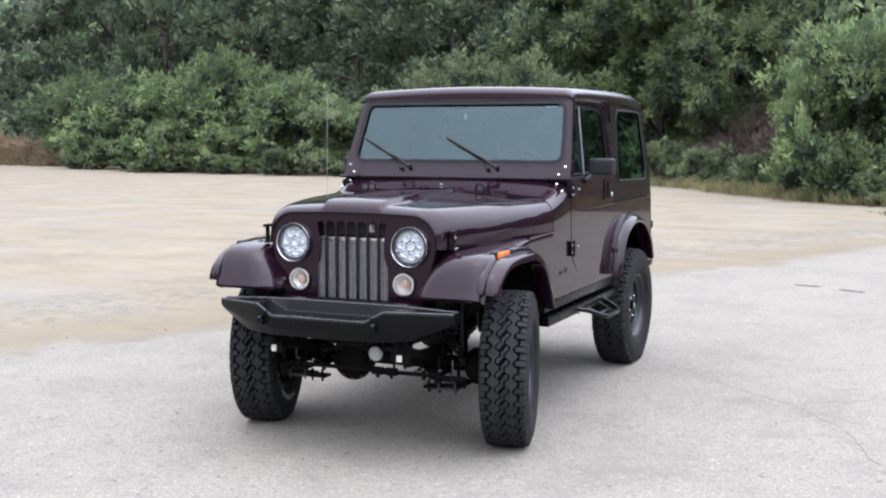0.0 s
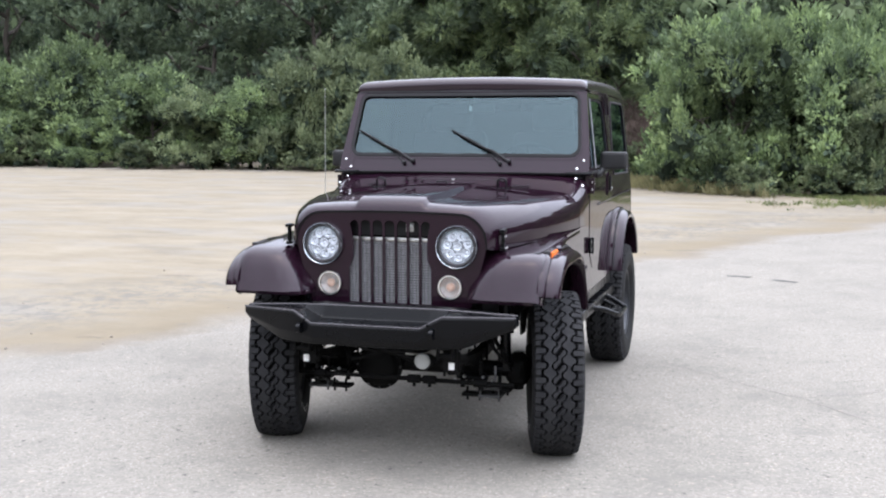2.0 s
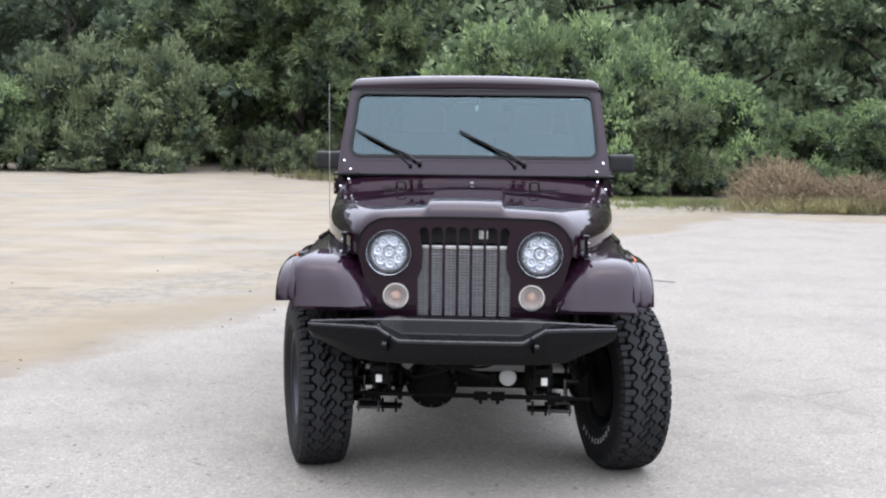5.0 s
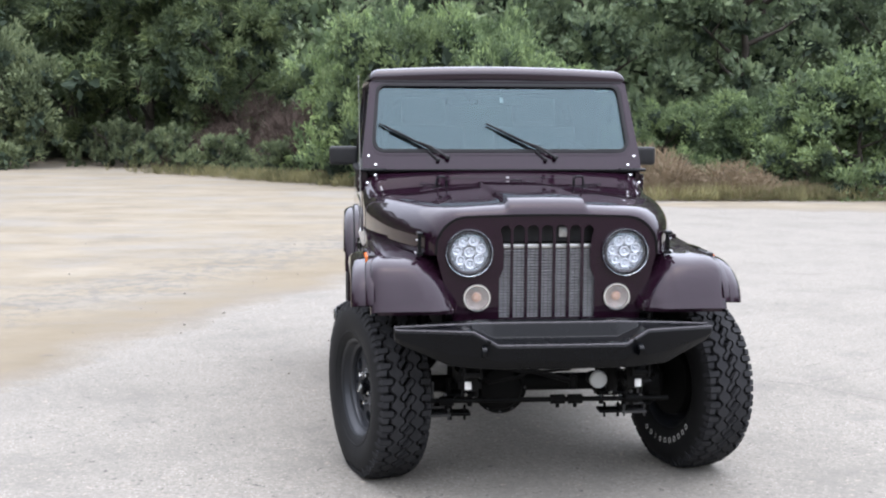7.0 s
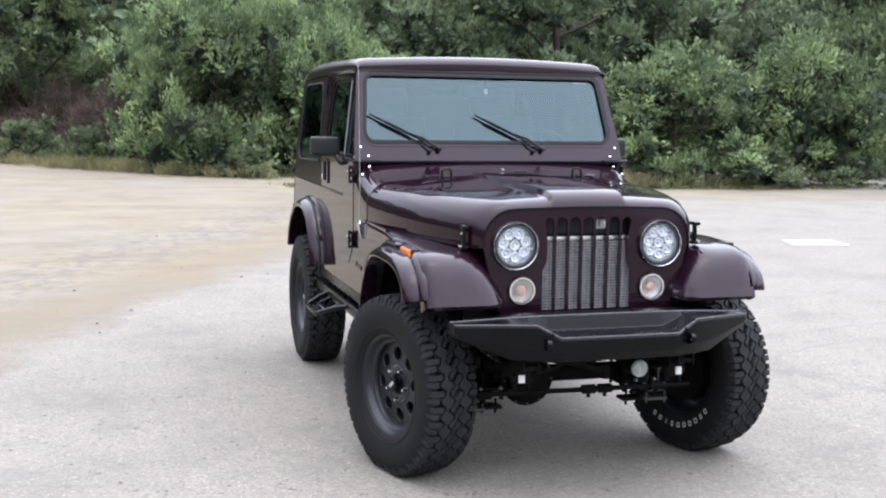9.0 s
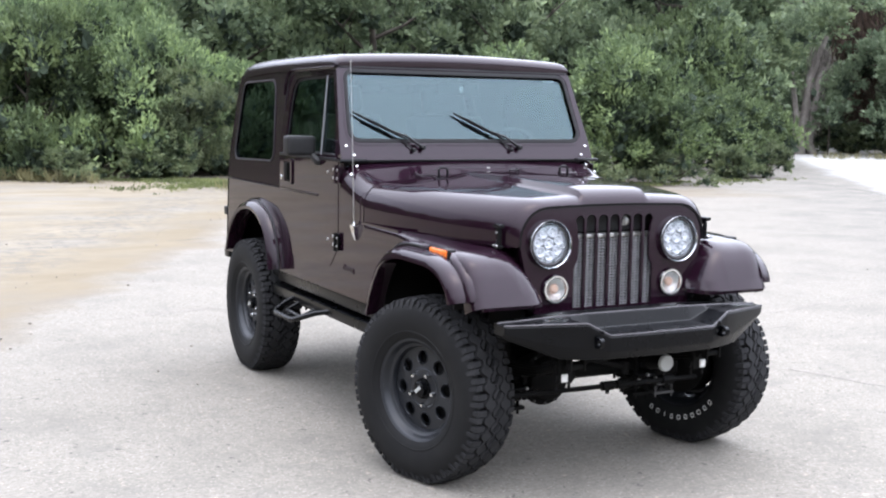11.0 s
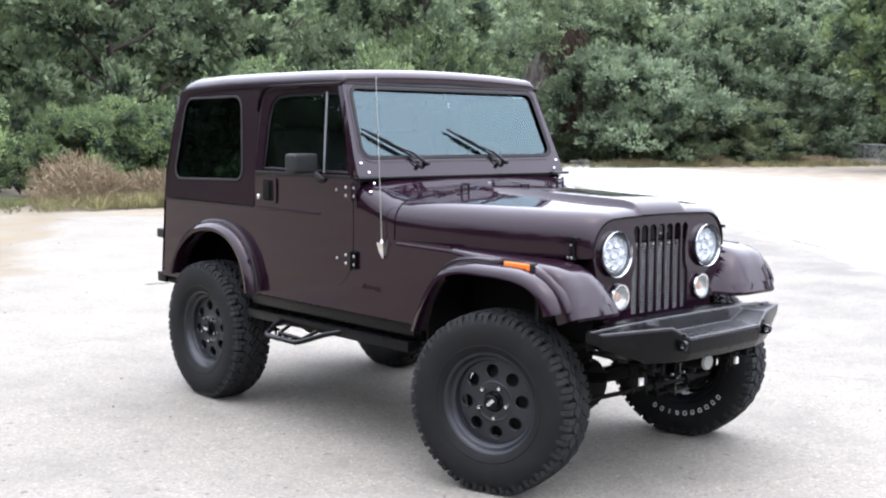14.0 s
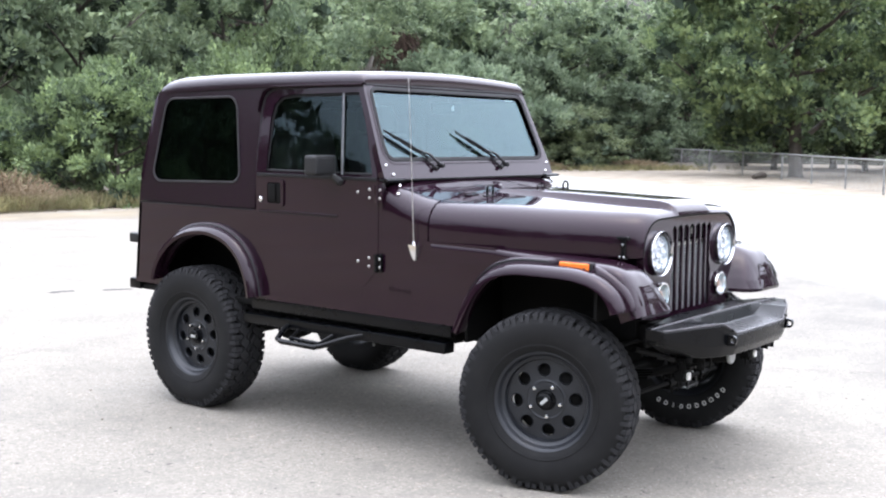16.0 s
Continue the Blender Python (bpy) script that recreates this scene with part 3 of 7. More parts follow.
# tub
def build_tub():
    for s in (1, -1):
        arch = [(1.83, 0.63), (1.86, 0.735), (1.92, 0.83), (2.0, 0.90), (2.10, 0.935), (2.22, 0.94), (2.35, 0.915), (2.46, 0.85), (2.55, 0.75), (2.59, 0.63)]
        outer = [(0.50, 0.63), *arch, (2.835, 0.63), (2.79, 1.093), (1.80, 1.093), (1.80, 0.77), (1.10, 0.765), (1.045, 0.785), (1.012, 0.83), (1.0, 0.90), (1.0, 1.268),
                 (0.956, 1.262), (0.956, 1.004), (0.30, 1.003), (0.30, 0.92), (0.36, 0.86), (0.43, 0.75)]
        bm = bmesh.new()
        panel(bm, outer, [], side_put(s))
        side = part("body_side", bm, PAINT, car)
        # pressed line that runs along the side above the door's foot, and the rib below the rear window
        bm = bmesh.new()
        box(bm, (s * 0.7185 - 0.003, 1.84, 1.086), (s * 0.7185 + 0.003, 2.79, 1.0925), 0.002)
        part("belt_seam", bm, SEAL, side)
        bm = bmesh.new()
        box(bm, (s * 0.706, 0.54, 0.575), (s * 0.706 + s * 0.012, 1.86, 0.628), 0.004) if s > 0 else box(bm, (s * 0.718, 0.54, 0.575), (s * 0.706, 1.86, 0.628), 0.004)
        part("rocker_strip", bm, BLACK_METAL, side, "satin black rocker strip")
        # raised emblem, drawn as plain bars
        bm = bmesh.new()
        for i, (h, d) in enumerate(((0.03, 0.0), (0.02, 0.002), (0.02, 0.002), (0.026, -0.004))):
            y0 = 0.91 - i * 0.034
            t = bmesh.new()
            panel(t, rounded([(y0 - 0.026, 0.752 + d, 0.006), (y0, 0.752 + d, 0.006), (y0, 0.752 + d + h, 0.006), (y0 - 0.026, 0.752 + d + h, 0.006)], 3),
                  [rounded([(y0 - 0.019, 0.758 + d, 0.003), (y0 - 0.007, 0.758 + d, 0.003), (y0 - 0.007, 0.746 + d + h, 0.003), (y0 - 0.019, 0.746 + d + h, 0.003)], 2)],
                  lambda u, v, w: (s * (SIDE + 0.004 - 0.005 * w), u, v))
            merge(bm, t)
        part("emblem", bm, PAINT, side)
    # rear wall, floor, firewall and wheel boxes
    bm = bmesh.new()
    panel(bm, rounded([(-0.72, 0.63, 0.03), (0.72, 0.63, 0.03), (0.72, 1.093, 0.01), (-0.72, 1.093, 0.01)]), [], lambda x, z, w: (x, 2.832 - (z - 0.63) * 0.095 - 0.02 * w, z))
    part("tailgate", bm, PAINT, car)
    bm = bmesh.new()
    box(bm, (-0.70, 0.52, 0.585), (0.70, 2.80, 0.62), 0.01)
    box(bm, (-0.68, 0.66, 0.60), (0.68, 0.69, 1.0), 0.005)
    box(bm, (-0.55, 0.66, 1.0), (0.55, 0.69, 1.13), 0.005)
    for s in (1, -1):
        a, b = sorted((s * 0.44, s * 0.70))
        t = bmesh.new()
        loft(t, [[(x, y, z) for y, z in ((1.86, 0.60), (1.90, 0.80), (2.0, 0.93), (2.2, 0.985), (2.42, 0.97), (2.6, 0.87), (2.70, 0.70), (2.72, 0.60))] for x in (a, b)])
        loft(t, [[(s * 0.44, y, 0.60), (s * 0.44, y, z)] for y, z in ((1.86, 0.60), (1.90, 0.80), (2.0, 0.93), (2.2, 0.985), (2.42, 0.97), (2.6, 0.87), (2.70, 0.70), (2.72, 0.60))])
        merge(bm, t)
    part("floor_pan", bm, UNDER, car, "black underside with wheel boxes")
    # inner front wings and engine bay
    bm = bmesh.new()
    for s in (1, -1):
        a, b = sorted((s * 0.40, s * 0.43))
        box(bm, (a, -0.24, 0.62), (b, 0.66, 0.99))
        a, b = sorted((s * 0.42, s * 0.712))
        box(bm, (a, -0.20, 0.925), (b, 0.50, 0.945))
        box(bm, (a, 0.49, 0.60), (b - 0.0 if s < 0 else b - 0.03, 0.51, 0.97)) if s > 0 else box(bm, (a + 0.03, 0.49, 0.60), (b, 0.51, 0.97))
        box(bm, (a, -0.215, 0.735), (b, -0.20, 0.93))
    box(bm, (-0.3, 0.02, 0.60), (0.3, 0.6, 1.05), 0.05)
    pieces("inner_fender", bm, UNDER, car)
    for s in (1, -1):
        bm = bmesh.new()
        a, b = sorted((s * 0.40, s * 0.70))
        box(bm, (a, 0.462, 0.56), (b, 0.474, 0.95), 0.003)
        part("splash_panel", bm, UNDER, car)
        bm = bmesh.new()
        a, b = sorted((s * 0.40, s * 0.655))
        box(bm, (a, 0.56, 0.535), (b, 1.88, 0.60), 0.01)
        part("floor_pan", bm, UNDER, car)


build_tub()


# hood and cowl
def arch_ring(y, w, zt, zb, r, crown, bulge=0.0, bw=0.165, wb=None):
    wb = w if wb is None else wb
    pts = [(-wb, y, zb), (-wb - (w - wb) * 0.5, y, zb + (zt - crown - r - zb) * 0.5)]
    for k in range(9):
        a = math.pi / 2 * k / 8
        pts.append((-w + r - r * math.cos(a), y, zt - crown - r + r * math.sin(a)))
    e = w - r
    tops = [-0.86, -0.72, -0.58]
    for f in tops:
        x = e * f
        if x < -bw - 0.03:
            pts.append((x, y, zt - crown * f * f))
        else:
            pts.append((-bw - 0.03, y, zt - crown * ((bw + 0.03) / e) ** 2))
    for x in (-bw - 0.022, -bw - 0.008, -bw + 0.008, -bw + 0.02, -bw * 0.6, -bw * 0.25, 0.0):
        f = x / e
        up = bulge * min(1.0, max(0.0, (x + bw + 0.009) / 0.018))
        pts.append((x, y, zt - crown * f * f + up))
    return pts + [(-x, y, z) for x, y, z in reversed(pts[:-1])]


HOOD = [(-0.2865, 0.461, 1.149, 0.985, 0.135, 0.006, 0.0), (-0.282, 0.466, 1.157, 0.985, 0.135, 0.007, 0.007), (-0.273, 0.473, 1.167, 0.982, 0.135, 0.009, 0.014), (-0.257, 0.482, 1.1765, 0.98, 0.135, 0.011, 0.018), (-0.238, 0.494, 1.1835, 0.98, 0.135, 0.013, 0.022), (-0.195, 0.513, 1.189, 0.982, 0.133, 0.015, 0.025), (-0.10, 0.555, 1.193, 0.985, 0.13, 0.017, 0.025),
        (0.10, 0.620, 1.200, 0.99, 0.13, 0.02, 0.023), (0.30, 0.665, 1.208, 0.995, 0.125, 0.024, 0.021), (0.50, 0.698, 1.213, 1.0, 0.12, 0.028, 0.017), (0.676, 0.715, 1.22, 1.003, 0.115, 0.032, 0.012)]


def build_hood():
    bm = bmesh.new()
    loft(bm, [arch_ring(*h) for h in HOOD])
    h = HOOD[-1]
    loft(bm, [arch_ring(*h), arch_ring(0.676, 0.705, 1.206, 1.003, 0.11, 0.032, 0.012)])
    hood = part("hood", bm, PAINT, car)
    # thin dark strip drawn for the shaded gap between hood and grille
    bm = bmesh.new()
    loft(bm, [arch_ring(-0.2872, 0.4625, 1.1500, 0.985, 0.135, 0.006), arch_ring(-0.2872, 0.4555, 1.1420, 0.985, 0.132, 0.006), arch_ring(-0.280, 0.4575, 1.1435, 0.985, 0.132, 0.006)])
    part("nose_seal", bm, UNDER, hood)
    bm = bmesh.new()
    loft(bm, [arch_ring(0.684, 0.706, 1.205, 1.003, 0.112, 0.032, 0.010), arch_ring(0.684, 0.716, 1.222, 1.003, 0.115, 0.032, 0.010), arch_ring(0.76, 0.7185, 1.234, 1.003, 0.11, 0.032, 0.004), arch_ring(0.85, 0.7195, 1.252, 1.003, 0.10, 0.026, 0.0),
              arch_ring(0.925, 0.7195, 1.268, 1.003, 0.085, 0.016, 0.0), arch_ring(0.962, 0.7195, 1.268, 1.003, 0.08, 0.010, 0.0)])
    cowl = part("cowl", bm, PAINT, car)
    # vent slot lines on the cowl, hinges, washer jet
    bm = bmesh.new()
    loft(bm, [[(x, 0.80, 1.2445 - 0.030 * (x / 0.6) ** 2), (x, 0.806, 1.2465 - 0.030 * (x / 0.6) ** 2)] for x in [i * 0.05 - 0.3 for i in range(13)]])
    part("vent_slot", bm, SEAL, cowl)
    bm = bmesh.new()
    for s in (1, -1):
        for dx in (-0.03, 0.03):
            bolt(bm, (s * 0.40 + dx, 0.725, 1.219), (0, -0.2, 1), 0.006)
            bolt(bm, (s * 0.40 + dx, 0.655, 1.206), (0, -0.2, 1), 0.006)
        box(bm, (s * 0.40 - 0.04, 0.664, 1.202), (s * 0.40 + 0.04, 0.70, 1.209), 0.003)
        tube(bm, [(s * 0.40 - 0.05, 0.682, 1.217), (s * 0.40 + 0.05, 0.682, 1.217)], 0.006)
    pieces("hood_hinge", bm, PAINT, hood, "plum bolted hood hinge")
    bm = bmesh.new()
    box(bm, (-0.008, 0.787, 1.240), (0.008, 0.797, 1.246), 0.002)
    part("washer_jet", bm, STEEL, cowl)
    for x, y, z, w, h in ((-0.350, 0.60, 1.196, 0.045, 0.050), (0.318, 0.60, 1.198, 0.045, 0.050)):
        bm = bmesh.new()
        tube(bm, [(x - w / 2, y, z), (x - w / 2, y, z + h), (x - w / 2 + 0.012, y, z + h + 0.01), (x + w / 2 - 0.012, y, z + h + 0.01), (x + w / 2, y, z + h), (x + w / 2, y, z)], 0.0055)
        box(bm, (x - 0.045, y - 0.012, z + 0.002), (x + 0.045, y + 0.012, z + 0.012), 0.003)
        part("hood_loop", bm, BLACK_METAL, hood, "black rubber-covered loop")
    bm = bmesh.new()
    tube(bm, [(-0.02 + 0.0, 0.55, 1.224), (-0.02, 0.55, 1.244), (0.03, 0.55, 1.244), (0.03, 0.55, 1.224)], 0.004)
    part("tie_loop", bm, BLACK_METAL, hood)
    # catches at the nose, one on each side
    for s in (1, -1):
        bm = bmesh.new()
        x = s * 0.522
        box(bm, (x - 0.008, -0.234, 0.985), (x + 0.008, -0.214, 1.065), 0.005)
        box(bm, (x - 0.013, -0.252, 1.058), (x + 0.013, -0.196, 1.074), 0.006)
        box(bm, (x - 0.014, -0.240, 0.976), (x + 0.014, -0.208, 0.990), 0.004)
        part("hood_catch", bm, BLACK_METAL, hood, "black T-handle hood catch")
        bm = bmesh.new()
        bolt(bm, (x + s * 0.007, -0.224, 1.04), (s, 0, 0), 0.004)
        for y in (-0.234, -0.214):
            bolt(bm, (x + s * 0.014, y, 0.986), (s, 0, 1), 0.004)
        pieces("catch_bolt", bm, STEEL, hood)


build_hood()


# grille with seven slots, lamps, radiator
def build_front():
    yg = -0.282
    outer = rounded([(-0.385, 0.705, 0.02), (0.385, 0.705, 0.02), (0.458, 0.99), (0.462, 1.15, 0.14), (-0.462, 1.15, 0.14), (-0.458, 0.99)], 8)
    holes = []
    for i in range(7):
        c = (i - 3) * 0.0585
        w = 0.0235
        if i in (0, 6):
            g = 1 if i == 6 else -1
            inner, outer_x = c - g * w, c + g * w
            lp = [(inner, 0.722), (outer_x, 0.722), (outer_x, 0.885), (outer_x - g * 0.018, 0.925), (outer_x - g * 0.021, 1.0), (outer_x - g * 0.012, 1.06), (outer_x - g * 0.004, 1.085), (c + g * 0.006, 1.103), (c - g * 0.01, 1.103), (inner, 1.088)]
            holes.append(lp if g > 0 else lp[::-1])
        else:
            holes.append(rounded([(c - w, 0.722, 0.004), (c + w, 0.722, 0.004), (c + w, 1.105, 0.022), (c - w, 1.105, 0.022)], 5))
    for s in (1, -1):
        holes.append(circle(s * 0.323, 0.993, 0.091, 32))
        holes.append(circle(s * 0.291, 0.808, 0.047, 24))
    bm = bmesh.new()
    panel(bm, outer, holes, lambda x, z, w: (x, yg + 0.013 * w, z))
    grille = part("grille", bm, PAINT, car, sharp=40)
    bm = bmesh.new()
    panel(bm, outer, [rounded([(-0.223, 0.716, 0.01), (0.223, 0.716, 0.01), (0.223, 1.112, 0.03), (-0.223, 1.112, 0.03)], 4), *holes[7:]], lambda x, z, w: (x, yg + 0.0132 + 0.0208 * w, z))
    part("grille_frame", bm, PAINT, grille)
    bm = bmesh.new()
    box(bm, (-0.220, -0.245, 0.718), (0.220, -0.220, 1.006), 0.004)
    part("radiator", bm, SHOCK, grille, "silver finned radiator")
    bm = bmesh.new()
    for k in range(24):
        z = 0.721 + k * 0.0120
        loft(bm, [[(x, -0.259, z - 0.0022), (x, -0.260, z + 0.0022), (x, -0.245, z + 0.0070), (x, -0.244, z + 0.0030)] for x in (-0.219, 0.219)], close=True, caps=True)
    tagged(part("radiator_fin", bm, RADIATOR, grille, "thin silver cooling fins"), kind="stuff")
    bm = bmesh.new()
    for k in range(24):
        x = -0.2145 + k * 0.01865
        box(bm, (x - 0.0012, -0.2575, 0.719), (x + 0.0012, -0.245, 1.006))
    tagged(part("radiator_tube", bm, SHOCK, grille), kind="stuff")
    bm = bmesh.new()
    box(bm, (-0.220, -0.262, 1.006), (0.220, -0.22, 1.024), 0.006)
    part("radiator_tank", bm, STEEL, grille, "bright top edge of the radiator")
    bm = bmesh.new()
    box(bm, (-0.40, -0.165, 0.62), (0.40, -0.15, 1.11), 0.01)
    part("radiator_shroud", bm, UNDER, grille)
    bm = bmesh.new()
    box(bm, (-0.26, -0.222, 1.03), (0.26, -0.214, 1.125), 0.003)
    part("latch_panel", bm, BLACK_PLASTIC, grille)
    bm = bmesh.new()
    t = bmesh.new()
    revolve(t, [(0, 0.016), (0.006, 0.016), (0.008, 0.010)], 14, pose(0.085, -0.236, 1.07, 0, 0, -90))
    merge(bm, t)
    box(bm, (0.06, -0.225, 1.05), (0.10, -0.215, 1.09), 0.003)
    part("hood_latch", bm, STEEL, grille)
    # headlights
    q = pose(0, 0, 0, 0, 0, -90)
    for s in (1, -1):
        at = Matrix.Translation((s * 0.323, yg, 0.993)) @ q
        bm = bmesh.new()
        revolve(bm, [(-0.03, 0.092), (0.004, 0.0925), (0.014, 0.0985), (0.020, 0.098), (0.023, 0.0962), (0.021, 0.0942), (0.010, 0.091), (-0.03, 0.086)], 48, at, close=False)
        lamp = part("headlight", bm, RING, car, "round chrome-ringed headlight with clustered lenses", sharp=50)
        bm = bmesh.new()
        revolve(bm, [(-0.035, 0.002), (-0.03, 0.05), (-0.012, 0.078), (0.008, 0.086)], 40, at, close=False)
        part("reflector", bm, REFLECTOR, lamp)
        bm = bmesh.new()
        revolve(bm, [(0.009, 0.0875), (0.0115, 0.083), (0.0085, 0.0765)], 40, at, close=False)
        part("inner_ring", bm, DULL_TRIM, lamp)
        spots = [(0, 0)] + [(0.049 * math.cos(a), 0.049 * math.sin(a)) for a in [math.pi * 2 * k / 7 + 0.3 for k in range(7)]] + [(0.072 * math.cos(a), 0.072 * math.sin(a)) for a in [math.pi * 2 * k / 7 + 0.3 + math.pi / 7 for k in range(7)]]
        for u, v in spots:
            bm = bmesh.new()
            big = 1.0 if math.hypot(u, v) < 0.06 else 0.5
            revolve(bm, [(-0.03, 0.0225 * big), (0.0, 0.0222 * big), (0.0015, 0.019 * big), (-0.005, 0.0145 * big), (-0.010, 0.009 * big), (-0.003, 0.0045 * big), (-0.002, 0.0005)], 12, at @ Matrix.Translation((0, u, v)))
            part("lens_cell", bm, LED_LENS, lamp)
        bm = bmesh.new()
        revolve(bm, [(0.010, 0.0855), (0.0145, 0.07), (0.0185, 0.045), (0.02, 0.02), (0.0202, 0.001)], 40, at, close=False)
        part("cover_glass", bm, CLEAR, lamp)
        # parking lamp
        at = Matrix.Translation((s * 0.291, yg, 0.808)) @ q
        bm = bmesh.new()
        revolve(bm, [(-0.02, 0.046), (0.003, 0.048), (0.012, 0.0575), (0.018, 0.0555), (0.018, 0.0485), (0.008, 0.046), (-0.01, 0.044)], 40, at, close=False)
        park = part("parking_lamp", bm, CHROME, car, "small round clear parking lamp with chrome ring", sharp=50)
        bm = bmesh.new()
        revolve(bm, [(-0.02, 0.001), (-0.016, 0.02), (-0.008, 0.036), (0.008, 0.046)], 32, at, close=False)
        part("reflector", bm, PARK_BOWL, park)
        bm = bmesh.new()
        revolve(bm, [(-0.014, 0.018), (0.0, 0.020), (0.005, 0.015), (0.008, 0.001)], 16, at)
        part("bulb", bm, PEACH, park, "pale amber bulb")
        bm = bmesh.new()
        for k in range(11):
            v = -0.040 + k * 0.008
            w = math.sqrt(max(0.0, 0.044 ** 2 - v * v))
            if w > 0.005:
                box(bm, (s * 0.291 - w, yg - 0.0155, 0.808 + v - 0.0022), (s * 0.291 + w, yg - 0.0125, 0.808 + v + 0.0022))
        part("lens_rib", bm, LENS_RIB, park, "ribbed clear lens")
        bm = bmesh.new()
        revolve(bm, [(0.009, 0.0465), (0.014, 0.035), (0.0165, 0.015), (0.017, 0.001)], 32, at, close=False)
        part("cover_glass", bm, CLEAR, park)
        # screws beside the grille foot
        bm = bmesh.new()
        bolt(bm, (s * 0.405, -0.298, 0.742), (0, -1, 0), 0.008)
        box(bm, (s * 0.405 - 0.012, -0.29, 0.72), (s * 0.405 + 0.012, -0.26, 0.75), 0.003)
        part("grille_bracket", bm, BLACK_METAL, car)


build_front()


# front fenders, flares and side markers
def sweep_profile(bm, prof, section, centre):
    """Carries a cross-section, given as (x, off), along a (y, z) line; off points away from the centre."""
    rings = []
    for i, (y, z) in enumerate(prof):
        a, b = prof[max(0, i - 1)], prof[min(len(prof) - 1, i + 1)]
        t = Vector((b[0] - a[0], b[1] - a[1])).normalized()
        nn = Vector((-t.y, t.x))
        if nn.dot(Vector((y - centre[0], z - centre[1]))) < 0:
            nn = -nn
        rings.append([(x, y + nn.x * o, z + nn.y * o) for x, o in section])
    loft(bm, rings)


def smooth_line(pts, n=4):
    out = []
    P = [Vector(p) for p in pts]
    for i in range(len(P) - 1):
        p0, p1, p2, p3 = P[max(0, i - 1)], P[i], P[i + 1], P[min(len(P) - 1, i + 2)]
        for k in range(n):
            t = k / n
            out.append(tuple(0.5 * ((2 * p1) + (p2 - p0) * t + (2 * p0 - 5 * p1 + 4 * p2 - p3) * t * t + (3 * p1 - p0 - 3 * p2 + p3) * t ** 3)))
    return out + [tuple(P[-1])]


def draw_back(bm):
    """Lets the nose of a fender fall back towards the grille on its inner side."""
    for v in bm.verts:
        if v.co.y < -0.15:
            edge = np.interp(v.co.z, [0.70, 0.77, 0.82, 0.87, 0.91, 0.94, 0.965], [0.365, 0.380, 0.402, 0.430, 0.460, 0.490, 0.515])
            k = np.interp(abs(v.co.x) - edge, [-0.06, 0.0, 0.012, 0.03, 0.06, 0.10], [0.30, 0.60, 0.80, 0.91, 0.97, 1.0])
            v.co.y = -0.15 + (v.co.y + 0.15) * k


